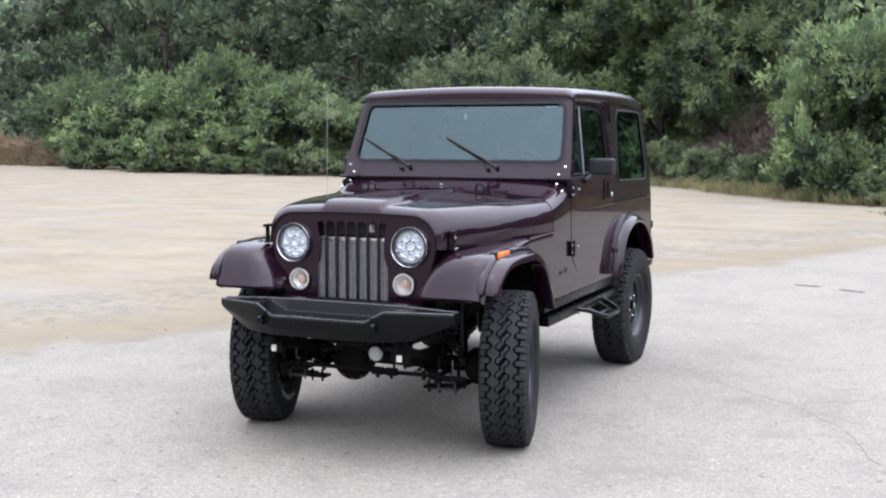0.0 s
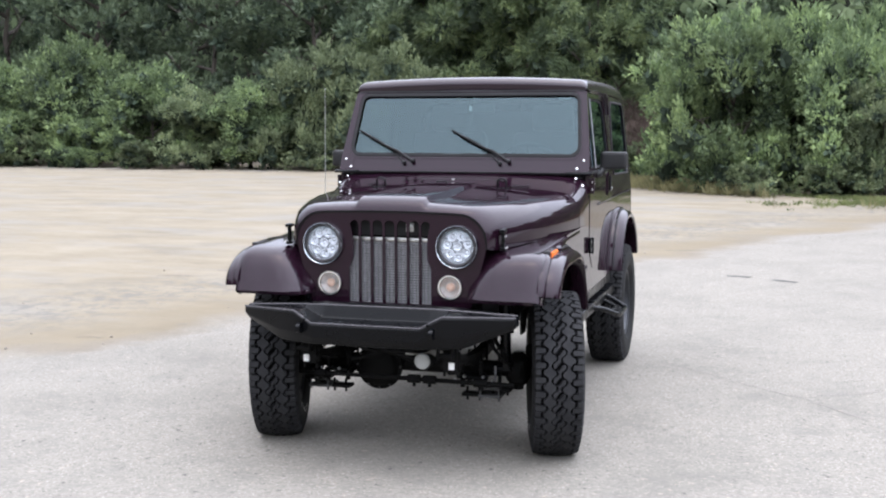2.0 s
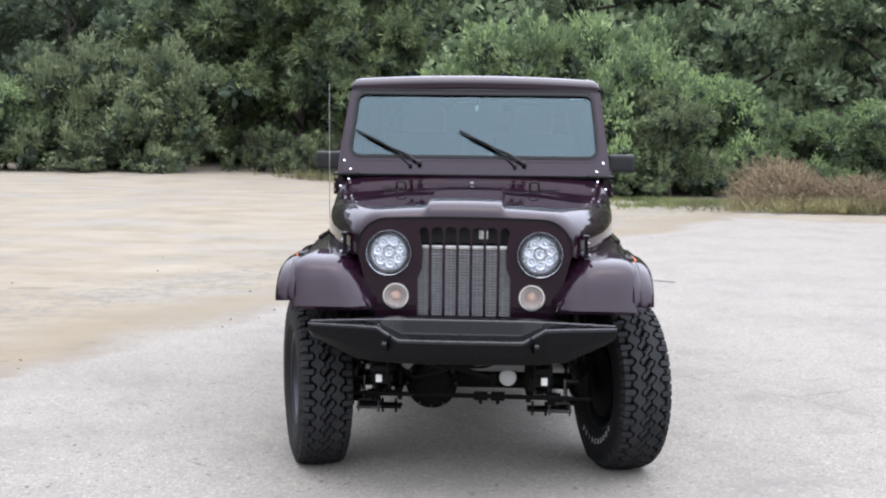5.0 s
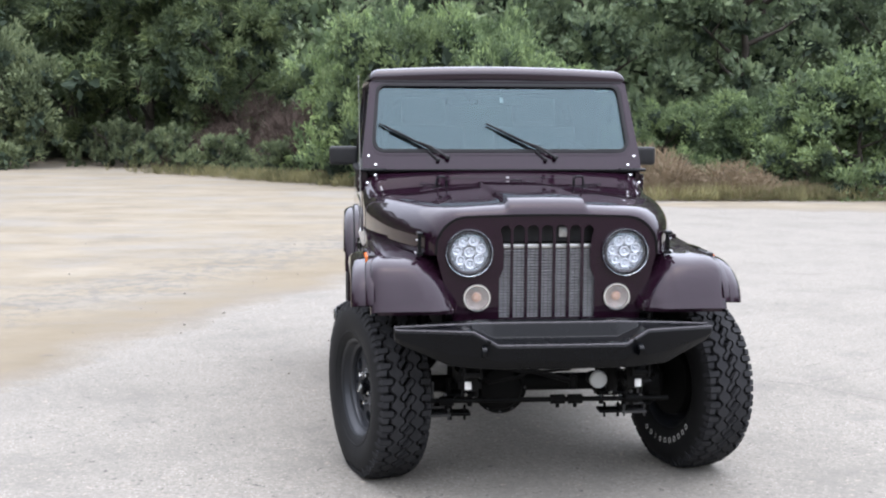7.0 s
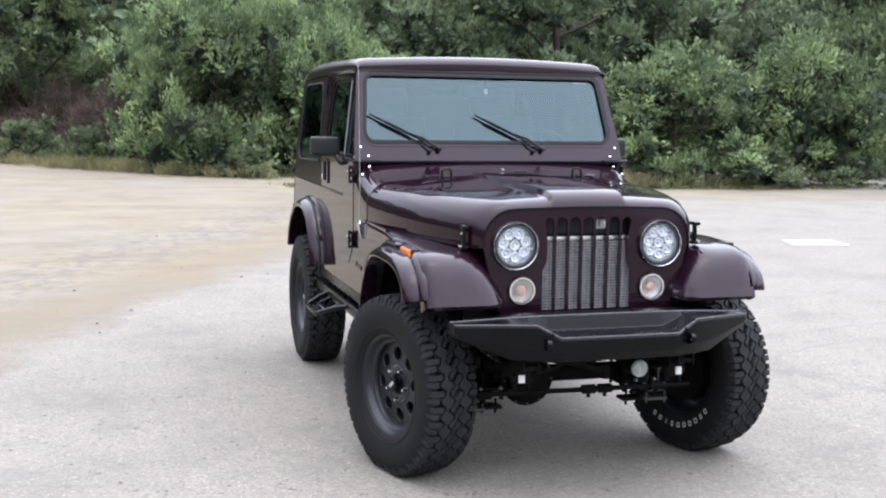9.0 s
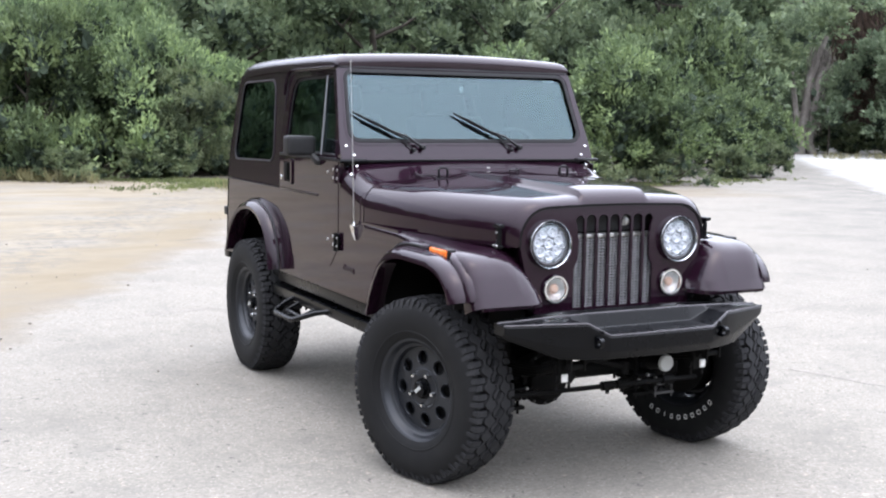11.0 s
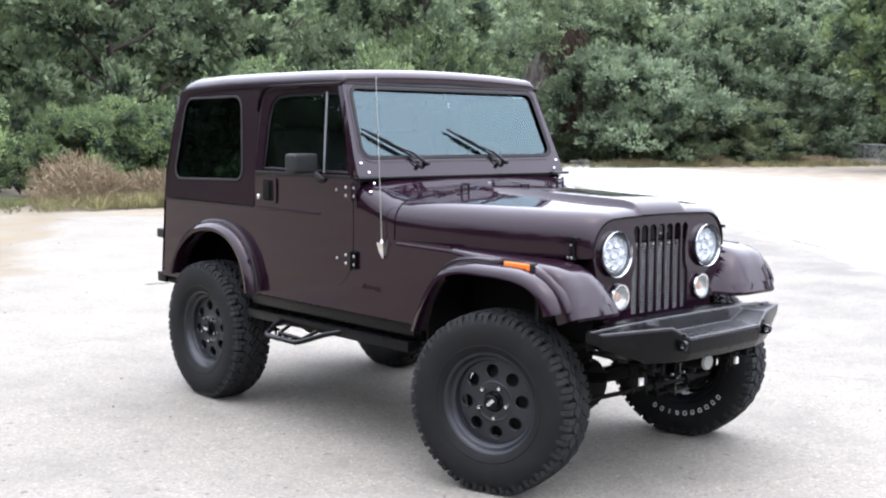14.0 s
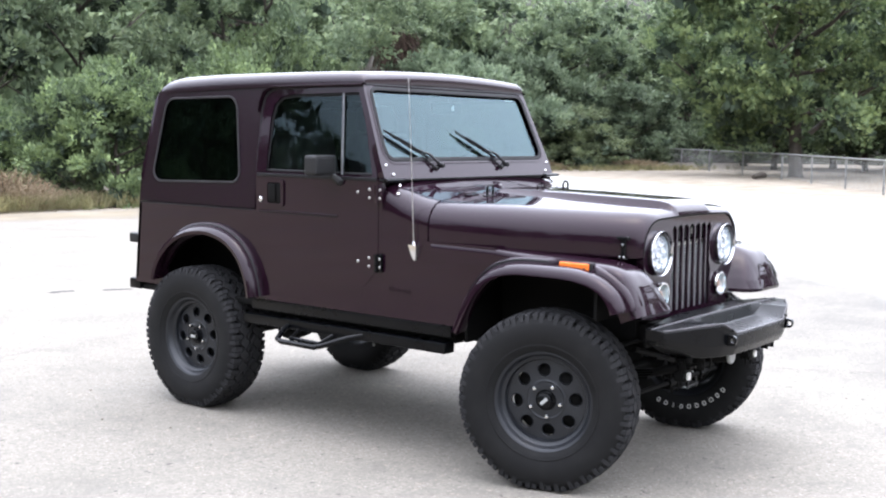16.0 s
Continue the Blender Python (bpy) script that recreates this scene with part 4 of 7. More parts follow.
def build_fenders():
    top = smooth_line([(0.66, 1.001), (0.3, 0.996), (0.0, 0.986), (-0.17, 0.977), (-0.270, 0.967), (-0.328, 0.942), (-0.360, 0.902), (-0.382, 0.856), (-0.400, 0.812), (-0.416, 0.772)])
    flare_line = smooth_line([(0.455, 0.62), (0.41, 0.72), (0.35, 0.815), (0.27, 0.885), (0.16, 0.916), (0.0, 0.920), (-0.14, 0.916), (-0.24, 0.893), (-0.305, 0.851), (-0.332, 0.81), (-0.340, 0.785)])
    rear_line = smooth_line([(1.805, 0.64), (1.825, 0.73), (1.88, 0.835), (1.97, 0.912), (2.08, 0.952), (2.20, 0.960), (2.34, 0.935), (2.46, 0.87), (2.55, 0.78), (2.60, 0.67)])
    for s in (1, -1):
        bm = bmesh.new()
        sweep_profile(bm, top, [(s * 0.375, -0.004), *[(s * (0.385 + 0.01 * i), -0.003) for i in range(13)], *[(s * (0.515 + 0.01 * i), -0.001) for i in range(11)], (s * 0.64, 0.0), (s * 0.67, 0.0), (s * 0.695, -0.003), (s * 0.715, -0.010), (s * 0.726, -0.022), (s * 0.729, -0.042), (s * 0.729, -0.085)], (0.1, 0.4))
        draw_back(bm)
        # towards the cowl its rounded edge sharpens and comes flush with the body side
        for v in bm.verts:
            if v.co.y > 0.05 and abs(v.co.x) > 0.68:
                k = min(1.0, (v.co.y - 0.05) / 0.25)
                a = abs(v.co.x)
                v.co.x = s * (a + k * np.interp(a, [0.68, 0.715, 0.726, 0.729], [0, 0, -0.0055, -0.0075]))
                if v.co.z > 0.93:
                    v.co.z += k * np.interp(a, [0.68, 0.695, 0.715, 0.726, 0.729], [0, 0.003, 0.008, 0.015, 0.018])
        # rolled lip along the lower front edge
        y, z = top[-1]
        LIP = [s * q for q in (0.375, 0.39, 0.40, 0.41, 0.42, 0.43, 0.445, 0.46, 0.48, 0.50, 0.55, 0.60, 0.70)]
        lip = bmesh.new()
        loft(lip, [[(x, y, z) for x in LIP], [(x, y - 0.004, z + 0.004) for x in LIP],
                  [(x, y + 0.002, z - 0.012) for x in LIP], [(x, y + 0.05, z - 0.012) for x in LIP]])
        draw_back(lip)
        merge(bm, lip)
        fender = part("front_fender", bm, PAINT, car, sharp=45)
        bm = bmesh.new()
        sweep_profile(bm, [p for p in top if p[1] < 0.815], [(s * x, o) for x, o in ((0.42, -0.002), (0.43, 0.002), (0.445, 0.004), (0.46, 0.005), (0.48, 0.0055), (0.50, 0.006), (0.55, 0.0075), (0.60, 0.008), (0.69, 0.007), (0.712, 0.0), (0.724, -0.012))], (0.1, 0.4))
        draw_back(bm)
        part("lower_lip", bm, PAINT, fender)
        bm = bmesh.new()
        sweep_profile(bm, flare_line, [(s * 0.715, 0.060), (s * 0.736, 0.058), (s * 0.745, 0.049), (s * 0.748, 0.036), (s * 0.765, 0.034), (s * 0.787, 0.026), (s * 0.803, 0.010), (s * 0.806, -0.012), (s * 0.798, -0.016), (s * 0.72, -0.002)], (0.05, 0.55))
        # its upper step is cut away round the marker lamp
        for v in bm.verts:
            if -0.225 < v.co.y < -0.02 and 0.71 < abs(v.co.x) < 0.75:
                v.co.x = s * min(abs(v.co.x), 0.726)
        flare = part("fender_flare", bm, PAINT, car, sharp=45)
        bm = bmesh.new()
        sweep_profile(bm, [p for p in flare_line[2:-2] if p[0] > -0.02], [(s * 0.744, 0.0515), (s * 0.7490, 0.0480), (s * 0.7485, 0.0430)], (0.05, 0.55))
        part("flare_seal", bm, SEAL, flare)
        bm = bmesh.new()
        sweep_profile(bm, rear_line, [(s * 0.70, 0.05), (s * 0.735, 0.046), (s * 0.742, 0.032), (s * 0.762, 0.03), (s * 0.784, 0.020), (s * 0.797, 0.002), (s * 0.793, -0.016), (s * 0.785, -0.016), (s * 0.70, -0.002)], (2.22, 0.6))
        rear = part("rear_flare", bm, PAINT, car, sharp=45)
        bm = bmesh.new()
        sweep_profile(bm, rear_line, [(s * 0.74, 0.038), (s * 0.7475, 0.033), (s * 0.745, 0.029)], (2.22, 0.6))
        part("flare_seal", bm, SEAL, rear)
        # amber marker
        bm = bmesh.new()
        a, b = sorted((s * 0.720, s * 0.7415))
        box(bm, (a, -0.184, 0.921), (b, -0.042, 0.971), 0.008, seg=3)
        mark = part("side_marker", bm, AMBER, car, "orange side marker lamp")
        bm = bmesh.new()
        bolt(bm, (s * 0.7415, -0.166, 0.948), (s, 0, 0), 0.006, 0.003)
        a, b = sorted((s * 0.70, s * 0.733))
        box(bm, (a, -0.198, 0.922), (b, -0.036, 0.975), 0.005)
        part("marker_base", bm, BLACK_PLASTIC, mark)


build_fenders()


# windshield frame, glass, wipers
def ws_put(x, z, w):
    return (x, 0.938 + (z - 1.274) * 0.42 + 0.036 * w, z)


def coat_outer_face(glass, axis, sign):
    """Keeps tint and mirror gloss to the outer face of a pane; the rest of it is clear."""
    glass.data.materials.append(INNER_GLASS)
    for f in glass.data.polygons:
        f.material_index = 0 if f.normal[axis] * sign > 0.3 else 1


def build_windshield():
    outer = rounded([(-0.722, 1.278, 0.012), (0.722, 1.278, 0.012), (0.718, 1.36), (0.673, 1.738, 0.03), (-0.673, 1.738, 0.03), (-0.718, 1.36)], 5)
    hole = rounded([(-0.673, 1.361, 0.06), (0.673, 1.361, 0.06), (0.641, 1.718, 0.055), (-0.641, 1.718, 0.055)], 7)
    bm = bmesh.new()
    panel(bm, outer, [hole], ws_put)
    fr = part("windshield_frame", bm, PAINT, car, sharp=40)
    bm = bmesh.new()
    frame_strip(bm, hole, 0.018, -0.14, ws_put)
    part("glass_seal", bm, SEAL, fr)
    bm = bmesh.new()
    big = rounded([(-0.687, 1.347, 0.072), (0.687, 1.347, 0.072), (0.654, 1.730, 0.064), (-0.654, 1.730, 0.064)], 7)
    frame_strip(bm, big, 0.008, -0.10, ws_put)
    part("frame_bead", bm, PAINT, fr)
    bm = bmesh.new()
    panel(bm, hole, [], lambda x, z, w: ws_put(x, z, 0.35 + 0.08 * w))
    gl = part("windshield_glass", bm, WINDSHIELD, fr, "clear greenish windshield glass")
    coat_outer_face(gl, 1, -1)
    gl.visible_shadow = False
    bm = bmesh.new()
    box(bm, (-0.735, 0.925, 1.2705), (0.735, 0.965, 1.2785), 0.002)
    part("frame_gasket", bm, SEAL, fr)
    for s in (1, -1):
        bm = bmesh.new()
        a, b = sorted((s * 0.60, s * 0.74))
        box(bm, (a, 0.917, 1.266), (b, 0.932, 1.283), 0.004)
        tube(bm, [(s * 0.61, 0.918, 1.274), (s * 0.74, 0.918, 1.274)], 0.007)
        part("frame_hinge", bm, BLACK_METAL, fr)
        bm = bmesh.new()
        for x, z in ((0.688, 1.342), (0.653, 1.298)):
            bolt(bm, ws_put(s * x, z, 0), (0, -1, 0.42), 0.0075)
        pieces("frame_bolt", bm, CHROME, fr, "bright bolt head")
        bm = bmesh.new()
        for x, y, z in ((0.655, 0.905, 1.247), (0.695, 0.882, 1.210)):
            bolt(bm, (s * x, y, z), (s * 0.35, -0.75, 0.5), 0.0072, 0.008)
        pieces("cowl_bolt", bm, CHROME, fr, "bright bolt head")
    # wipers
    for bx, tx in ((-0.285, -0.632), (0.272, -0.076)):
        base, tip = Vector(ws_put(bx, 1.338, -0.5)), Vector(ws_put(tx, 1.508, -0.45))
        bm = bmesh.new()
        k1, k2 = base.lerp(tip, 0.25) + Vector((0, -0.012, 0.012)), base.lerp(tip, 0.62) + Vector((0, -0.006, -0.006))
        tube(bm, [base, k1, base.lerp(tip, 0.5)], [0.008, 0.0065, 0.004], 6)
        tube(bm, [base + Vector((-0.05, 0, -0.012)), base.lerp(tip, 0.3) + Vector((0, 0, -0.016))], 0.004, 6)
        revolve(bm, [(-0.03, 0.012), (0.012, 0.012), (0.017, 0.007)], 12, Matrix.Translation(base) @ pose(0, 0, 0, 0, 0, -90))
        revolve(bm, [(-0.03, 0.010), (0.010, 0.010), (0.014, 0.006)], 12, Matrix.Translation(base + Vector((-0.05, 0, -0.012))) @ pose(0, 0, 0, 0, 0, -90))
        wp = part("wiper", bm, BLACK_PLASTIC, car, "black wiper arm and blade")
        bm = bmesh.new()
        a, b = base.lerp(tip, 0.22) + Vector((0, 0.008, 0)), tip + Vector((0, 0.008, 0))
        tube(bm, [a, a.lerp(b, 0.5), b], [0.005, 0.008, 0.005], 5)
        tube(bm, [a.lerp(b, 0.2) + Vector((0, -0.012, 0)), a.lerp(b, 0.5) + Vector((0, -0.016, 0.003)), a.lerp(b, 0.8) + Vector((0, -0.012, 0))], 0.004, 5)
        part("wiper_blade", bm, SEAL, wp)


build_windshield()


# hard top
ROOF_X = 0.672


def roof_ring(y, w, zt, zs, r):
    pts = [(-w, y, zs), (-w, y, zs + 0.012)]
    z1 = zt - 0.018
    for k in range(1, 8):
        a = math.pi / 2 * k / 7
        pts.append((-w + r - r * math.cos(a) ** 0.8, y, zs + 0.012 + (z1 - zs - 0.012) * math.sin(a) ** 0.8))
    for f in (0.8, 0.6, 0.4, 0.2, 0.0):
        x = -(w - r) * f
        pts.append((x, y, z1 + 0.018 * (1 - f * f)))
    return pts + [(-x, y, z) for x, y, z in reversed(pts[:-1])]


def build_top():
    bm = bmesh.new()
    rings = [(1.129, 0.662, 1.736, 1.724, 0.05), (1.122, 0.668, 1.762, 1.722, 0.055), (1.126, 0.672, 1.783, 1.722, 0.06), (1.143, 0.674, 1.799, 1.722, 0.065), (1.19, 0.675, 1.808, 1.722, 0.07), (1.4, 0.675, 1.813, 1.722, 0.075), (1.8, 0.675, 1.815, 1.72, 0.08),
             (2.2, 0.675, 1.814, 1.712, 0.085), (2.50, 0.673, 1.806, 1.70, 0.09), (2.60, 0.670, 1.794, 1.692, 0.095), (2.655, 0.664, 1.772, 1.688, 0.10), (2.685, 0.656, 1.742, 1.686, 0.10), (2.695, 0.65, 1.70, 1.684, 0.10)]
    loft(bm, [roof_ring(*r) for r in rings])
    # ceiling lining
    loft(bm, [[(-0.64, y, 1.716), (0, y, 1.745), (0.64, y, 1.716)] for y in (1.125, 1.8, 2.62)])
    roof = part("roof", bm, TOP_PAINT, car, "plum hard top roof with rounded edges", sharp=50)
    bm = bmesh.new()
    loft(bm, [[(-0.655, 1.121, 1.724), (0.655, 1.121, 1.724)], [(-0.66, 1.124, 1.731), (0.66, 1.124, 1.731)], [(-0.66, 1.135, 1.724), (0.66, 1.135, 1.724)]])
    part("roof_seal", bm, SEAL, roof)
    win = rounded([(1.95, 1.222, 0.06), (2.695, 1.205, 0.07), (2.60, 1.675, 0.085), (2.015, 1.683, 0.085)], 8)
    for s in (1, -1):
        put = side_put(s, SIDE + 0.001, 0.02, 0.088, 1.098)
        bm = bmesh.new()
        panel(bm, [(1.834, 1.098), (2.788, 1.098), (2.76, 1.25), (2.69, 1.64), (2.67, 1.71), (1.80, 1.735), (1.80, 1.66), (1.822, 1.60), (1.834, 1.40)], [win], put)
        side = part("hard_top_side", bm, TOP_PAINT, car)
        bm = bmesh.new()
        frame_strip(bm, win, 0.012, -0.3, put)
        part("window_trim", bm, WINDOW_TRIM, side, "dull grey window edging")
        bm = bmesh.new()
        panel(bm, win, [], lambda y, z, w: put(y, z, 0.3 + 0.2 * w))
        part("quarter_window", bm, TINTED, side, "dark tinted side window")
        bm = bmesh.new()
        loft(bm, [[(s * (ROOF_X + 0.002), y, z - 0.012), (s * (ROOF_X + 0.022), y, z - 0.004), (s * (ROOF_X + 0.022), y, z), (s * ROOF_X, y, z + 0.006)] for y, z in ((1.12, 1.727), (1.45, 1.727), (1.74, 1.724), (1.80, 1.705), (1.826, 1.655), (1.836, 1.60))])
        part("drip_rail", bm, TOP_PAINT, side)
        bm = bmesh.new()
        tube(bm, [put(y, z, -0.15) for y, z in ((1.50, 1.716), (1.70, 1.714), (1.765, 1.700), (1.800, 1.668), (1.816, 1.60), (1.824, 1.42), (1.828, 1.285))], 0.0065, 6)
        part("door_seal", bm, SEAL, side)
    bm = bmesh.new()
    gate = rounded([(-0.52, 1.19, 0.05), (0.52, 1.19, 0.05), (0.50, 1.62, 0.05), (-0.50, 1.62, 0.05)], 5)
    put = lambda x, z, w: (x, 2.788 - max(0, z - 1.25) * 0.215 - 0.02 * w, z)
    panel(bm, [(-0.72, 1.095), (0.72, 1.095), (0.708, 1.25), (0.672, 1.66), (0.655, 1.70), (-0.655, 1.70), (-0.672, 1.66), (-0.708, 1.25)], [gate], put)
    lift = part("lift_gate", bm, PAINT, car)
    bm = bmesh.new()
    panel(bm, gate, [], lambda x, z, w: put(x, z, 0.3 + 0.2 * w))
    part("rear_window", bm, SIDE_GLASS, lift).visible_shadow = False


build_top()


# doors with window frames, handles, hinges and mirrors
def build_doors():
    low = rounded([(1.086, 0.742, 0.09), (1.82, 0.748, 0.03), (1.82, 1.276, 0.006), (0.98, 1.276, 0.006), (0.98, 0.85, 0.10)], 6)
    opening = [(1.128, 1.292), (1.752, 1.292), (1.748, 1.56), (1.728, 1.635), (1.68, 1.672), (1.60, 1.682), (1.165, 1.688)]
    for s in (1, -1):
        put = side_put(s, 0.7225, 0.03)
        bm = bmesh.new()
        panel(bm, low, [], put)
        up = side_put(s, 0.7225, 0.03, 0.125, 1.277)
        panel(bm, [(0.985, 1.277), (1.82, 1.277), (1.818, 1.58), (1.795, 1.67), (1.735, 1.712), (1.60, 1.72), (1.125, 1.722)], [[(1.02, 1.292), *opening[1:], (1.135, 1.688)]], up)
        door = part("door", bm, PAINT, car, sharp=40)
        bm = bmesh.new()
        panel(bm, [(1.02, 1.292), *opening[1:], (1.135, 1.688)], [], lambda y, z, w: up(y, z, 0.45 + 0.15 * w))
        gl = part("door_window", bm, SIDE_GLASS, door, "clear side window")
        coat_outer_face(gl, 0, s)
        gl.visible_shadow = False
        bm = bmesh.new()
        frame_strip(bm, [(1.02, 1.292), *opening[1:], (1.135, 1.688)], 0.014, 0.25, lambda y, z, w: up(y, z, 0.5 - w))
        part("window_seal", bm, SEAL, door)
        bm = bmesh.new()
        t0, t1 = up(1.222, 1.29, 0.2), up(1.258, 1.69, 0.2)
        tube(bm, [t0, t1], 0.0060, 6)
        part("vent_post", bm, VENT_POST, door, "dull silver vent window post")
        bm = bmesh.new()
        box(bm, (s * 0.7205 - 0.006, 1.24, 1.087), (s * 0.7205 + 0.006, 1.80, 1.096), 0.0035)
        part("door_crease", bm, PAINT, door)
        # dark strip modelled in place of the crease's own shadow
        bm = bmesh.new()
        box(bm, (s * 0.7205 - 0.0035, 1.24, 1.0825), (s * 0.7205 + 0.0035, 1.80, 1.0865), 0.001)
        part("crease_shadow_gap", bm, SEAL, door)
        bm = bmesh.new()
        a, b = sorted((s * 0.716, s * 0.729))
        box(bm, (a, 0.99, 1.268), (b, 1.81, 1.284), 0.004)
        part("window_sill", bm, SEAL, door)
        # recessed paddle handle
        bm = bmesh.new()
        panel(bm, rounded([(1.612, 1.118, 0.018), (1.748, 1.118, 0.018), (1.748, 1.254, 0.018), (1.612, 1.254, 0.018)], 4),
              [rounded([(1.632, 1.132, 0.012), (1.728, 1.132, 0.012), (1.728, 1.238, 0.012), (1.632, 1.238, 0.012)], 4)], lambda y, z, w: (s * (0.731 - 0.012 * w), y, z))
        part("door_handle", bm, PAINT, door, "plum handle surround with black paddle")
        bm = bmesh.new()
        a, b = sorted((s * 0.7228, s * 0.7262))
        box(bm, (a, 1.628, 1.128), (b, 1.732, 1.242), 0.001)
        a, b = sorted((s * 0.724, s * 0.736))
        box(bm, (a, 1.668, 1.142), (b, 1.718, 1.230), 0.003)
        part("handle_paddle", bm, UNDER, door)
        bm = bmesh.new()
        bolt(bm, (s * 0.7225, 1.785, 1.148), (s, 0, 0), 0.014, 0.008)
        part("door_lock", bm, CHROME, door)
        # hinges
        for z in (1.208, 0.882):
            bm = bmesh.new()
            a, b = sorted((s * 0.722, s * 0.736))
            box(bm, (a, 0.945, z - 0.042), (b, 0.972, z + 0.042), 0.004)
            box(bm, (a, 0.978, z - 0.042), (b, 0.995, z + 0.042), 0.004)
            tube(bm, [(s * 0.738, 0.975, z - 0.044), (s * 0.738, 0.975, z + 0.044)], 0.009, 8)
            part("door_hinge", bm, BLACK_METAL if z < 1 else PAINT, door)
            bm = bmesh.new()
            for y, dz in ((1.035, 0.02), (1.035, -0.02), (1.105, 0.0)) if z < 1 else ((1.035, 0.02), (1.035, -0.02), (1.11, 0.005)):
                bolt(bm, (s * 0.7225, y, z + dz), (s, 0, 0), 0.0075, 0.005)
            for dz in (0.02, -0.02):
                bolt(bm, (s * 0.735, 0.958, z + dz), (s, 0, 0), 0.007, 0.004)
            pieces("hinge_bolt", bm, STEEL, door)
        # mirror
        bm = bmesh.new()
        a, b = sorted((s * 0.735, s * 0.885))
        box(bm, (a, 1.235, 1.287), (b, 1.315, 1.385), 0.02, seg=4)
        mir = part("mirror", bm, BLACK_PLASTIC, door, "black plastic wing mirror")
        bm = bmesh.new()
        tube(bm, [(s * 0.75, 1.27, 1.31), (s * 0.748, 1.24, 1.28), (s * 0.735, 1.225, 1.262), (s * 0.72, 1.22, 1.258)], [0.014, 0.017, 0.02, 0.02], 8)
        part("mirror_arm", bm, BLACK_PLASTIC, door)
        # vent knob inside the glass
        bm = bmesh.new()
        tube(bm, [up(1.10, 1.30, 0.7), up(1.09, 1.335, 0.7), up(1.115, 1.33, 0.7)], 0.007, 6)
        part("vent_latch", bm, BLACK_PLASTIC, door)


build_doors()


# antenna on the right side of the cowl
def build_antenna():
    bm = bmesh.new()
    loft(bm, [[(-0.72, 0.775, z0), (-0.747, 0.772, z0), (-0.747, 0.728, z0), (-0.72, 0.725, z0)] for z0 in (0.985, 0.98)] +
         [[(-0.72, 0.768, 0.94), (-0.738, 0.764, 0.94), (-0.738, 0.736, 0.94), (-0.72, 0.732, 0.94)], [(-0.72, 0.758, 0.912), (-0.728, 0.755, 0.912), (-0.728, 0.745, 0.912), (-0.72, 0.742, 0.912)]], caps=True)
    tube(bm, [(-0.735, 0.75, 0.98), (-0.735, 0.75, 1.0)], [0.010, 0.005], 8)
    ant = part("antenna", bm, CHROME, car, "thin chrome whip antenna on a bracket")
    bm = bmesh.new()
    tube(bm, [(-0.735, 0.75, 0.99), (-0.738, 0.768, 1.4), (-0.742, 0.785, 1.735)], [0.0024, 0.0017, 0.0012], 6)
    tube(bm, [(-0.742, 0.785, 1.732), (-0.742, 0.785, 1.742)], 0.0035, 6)
    part("whip", bm, STEEL, ant)


build_antenna()


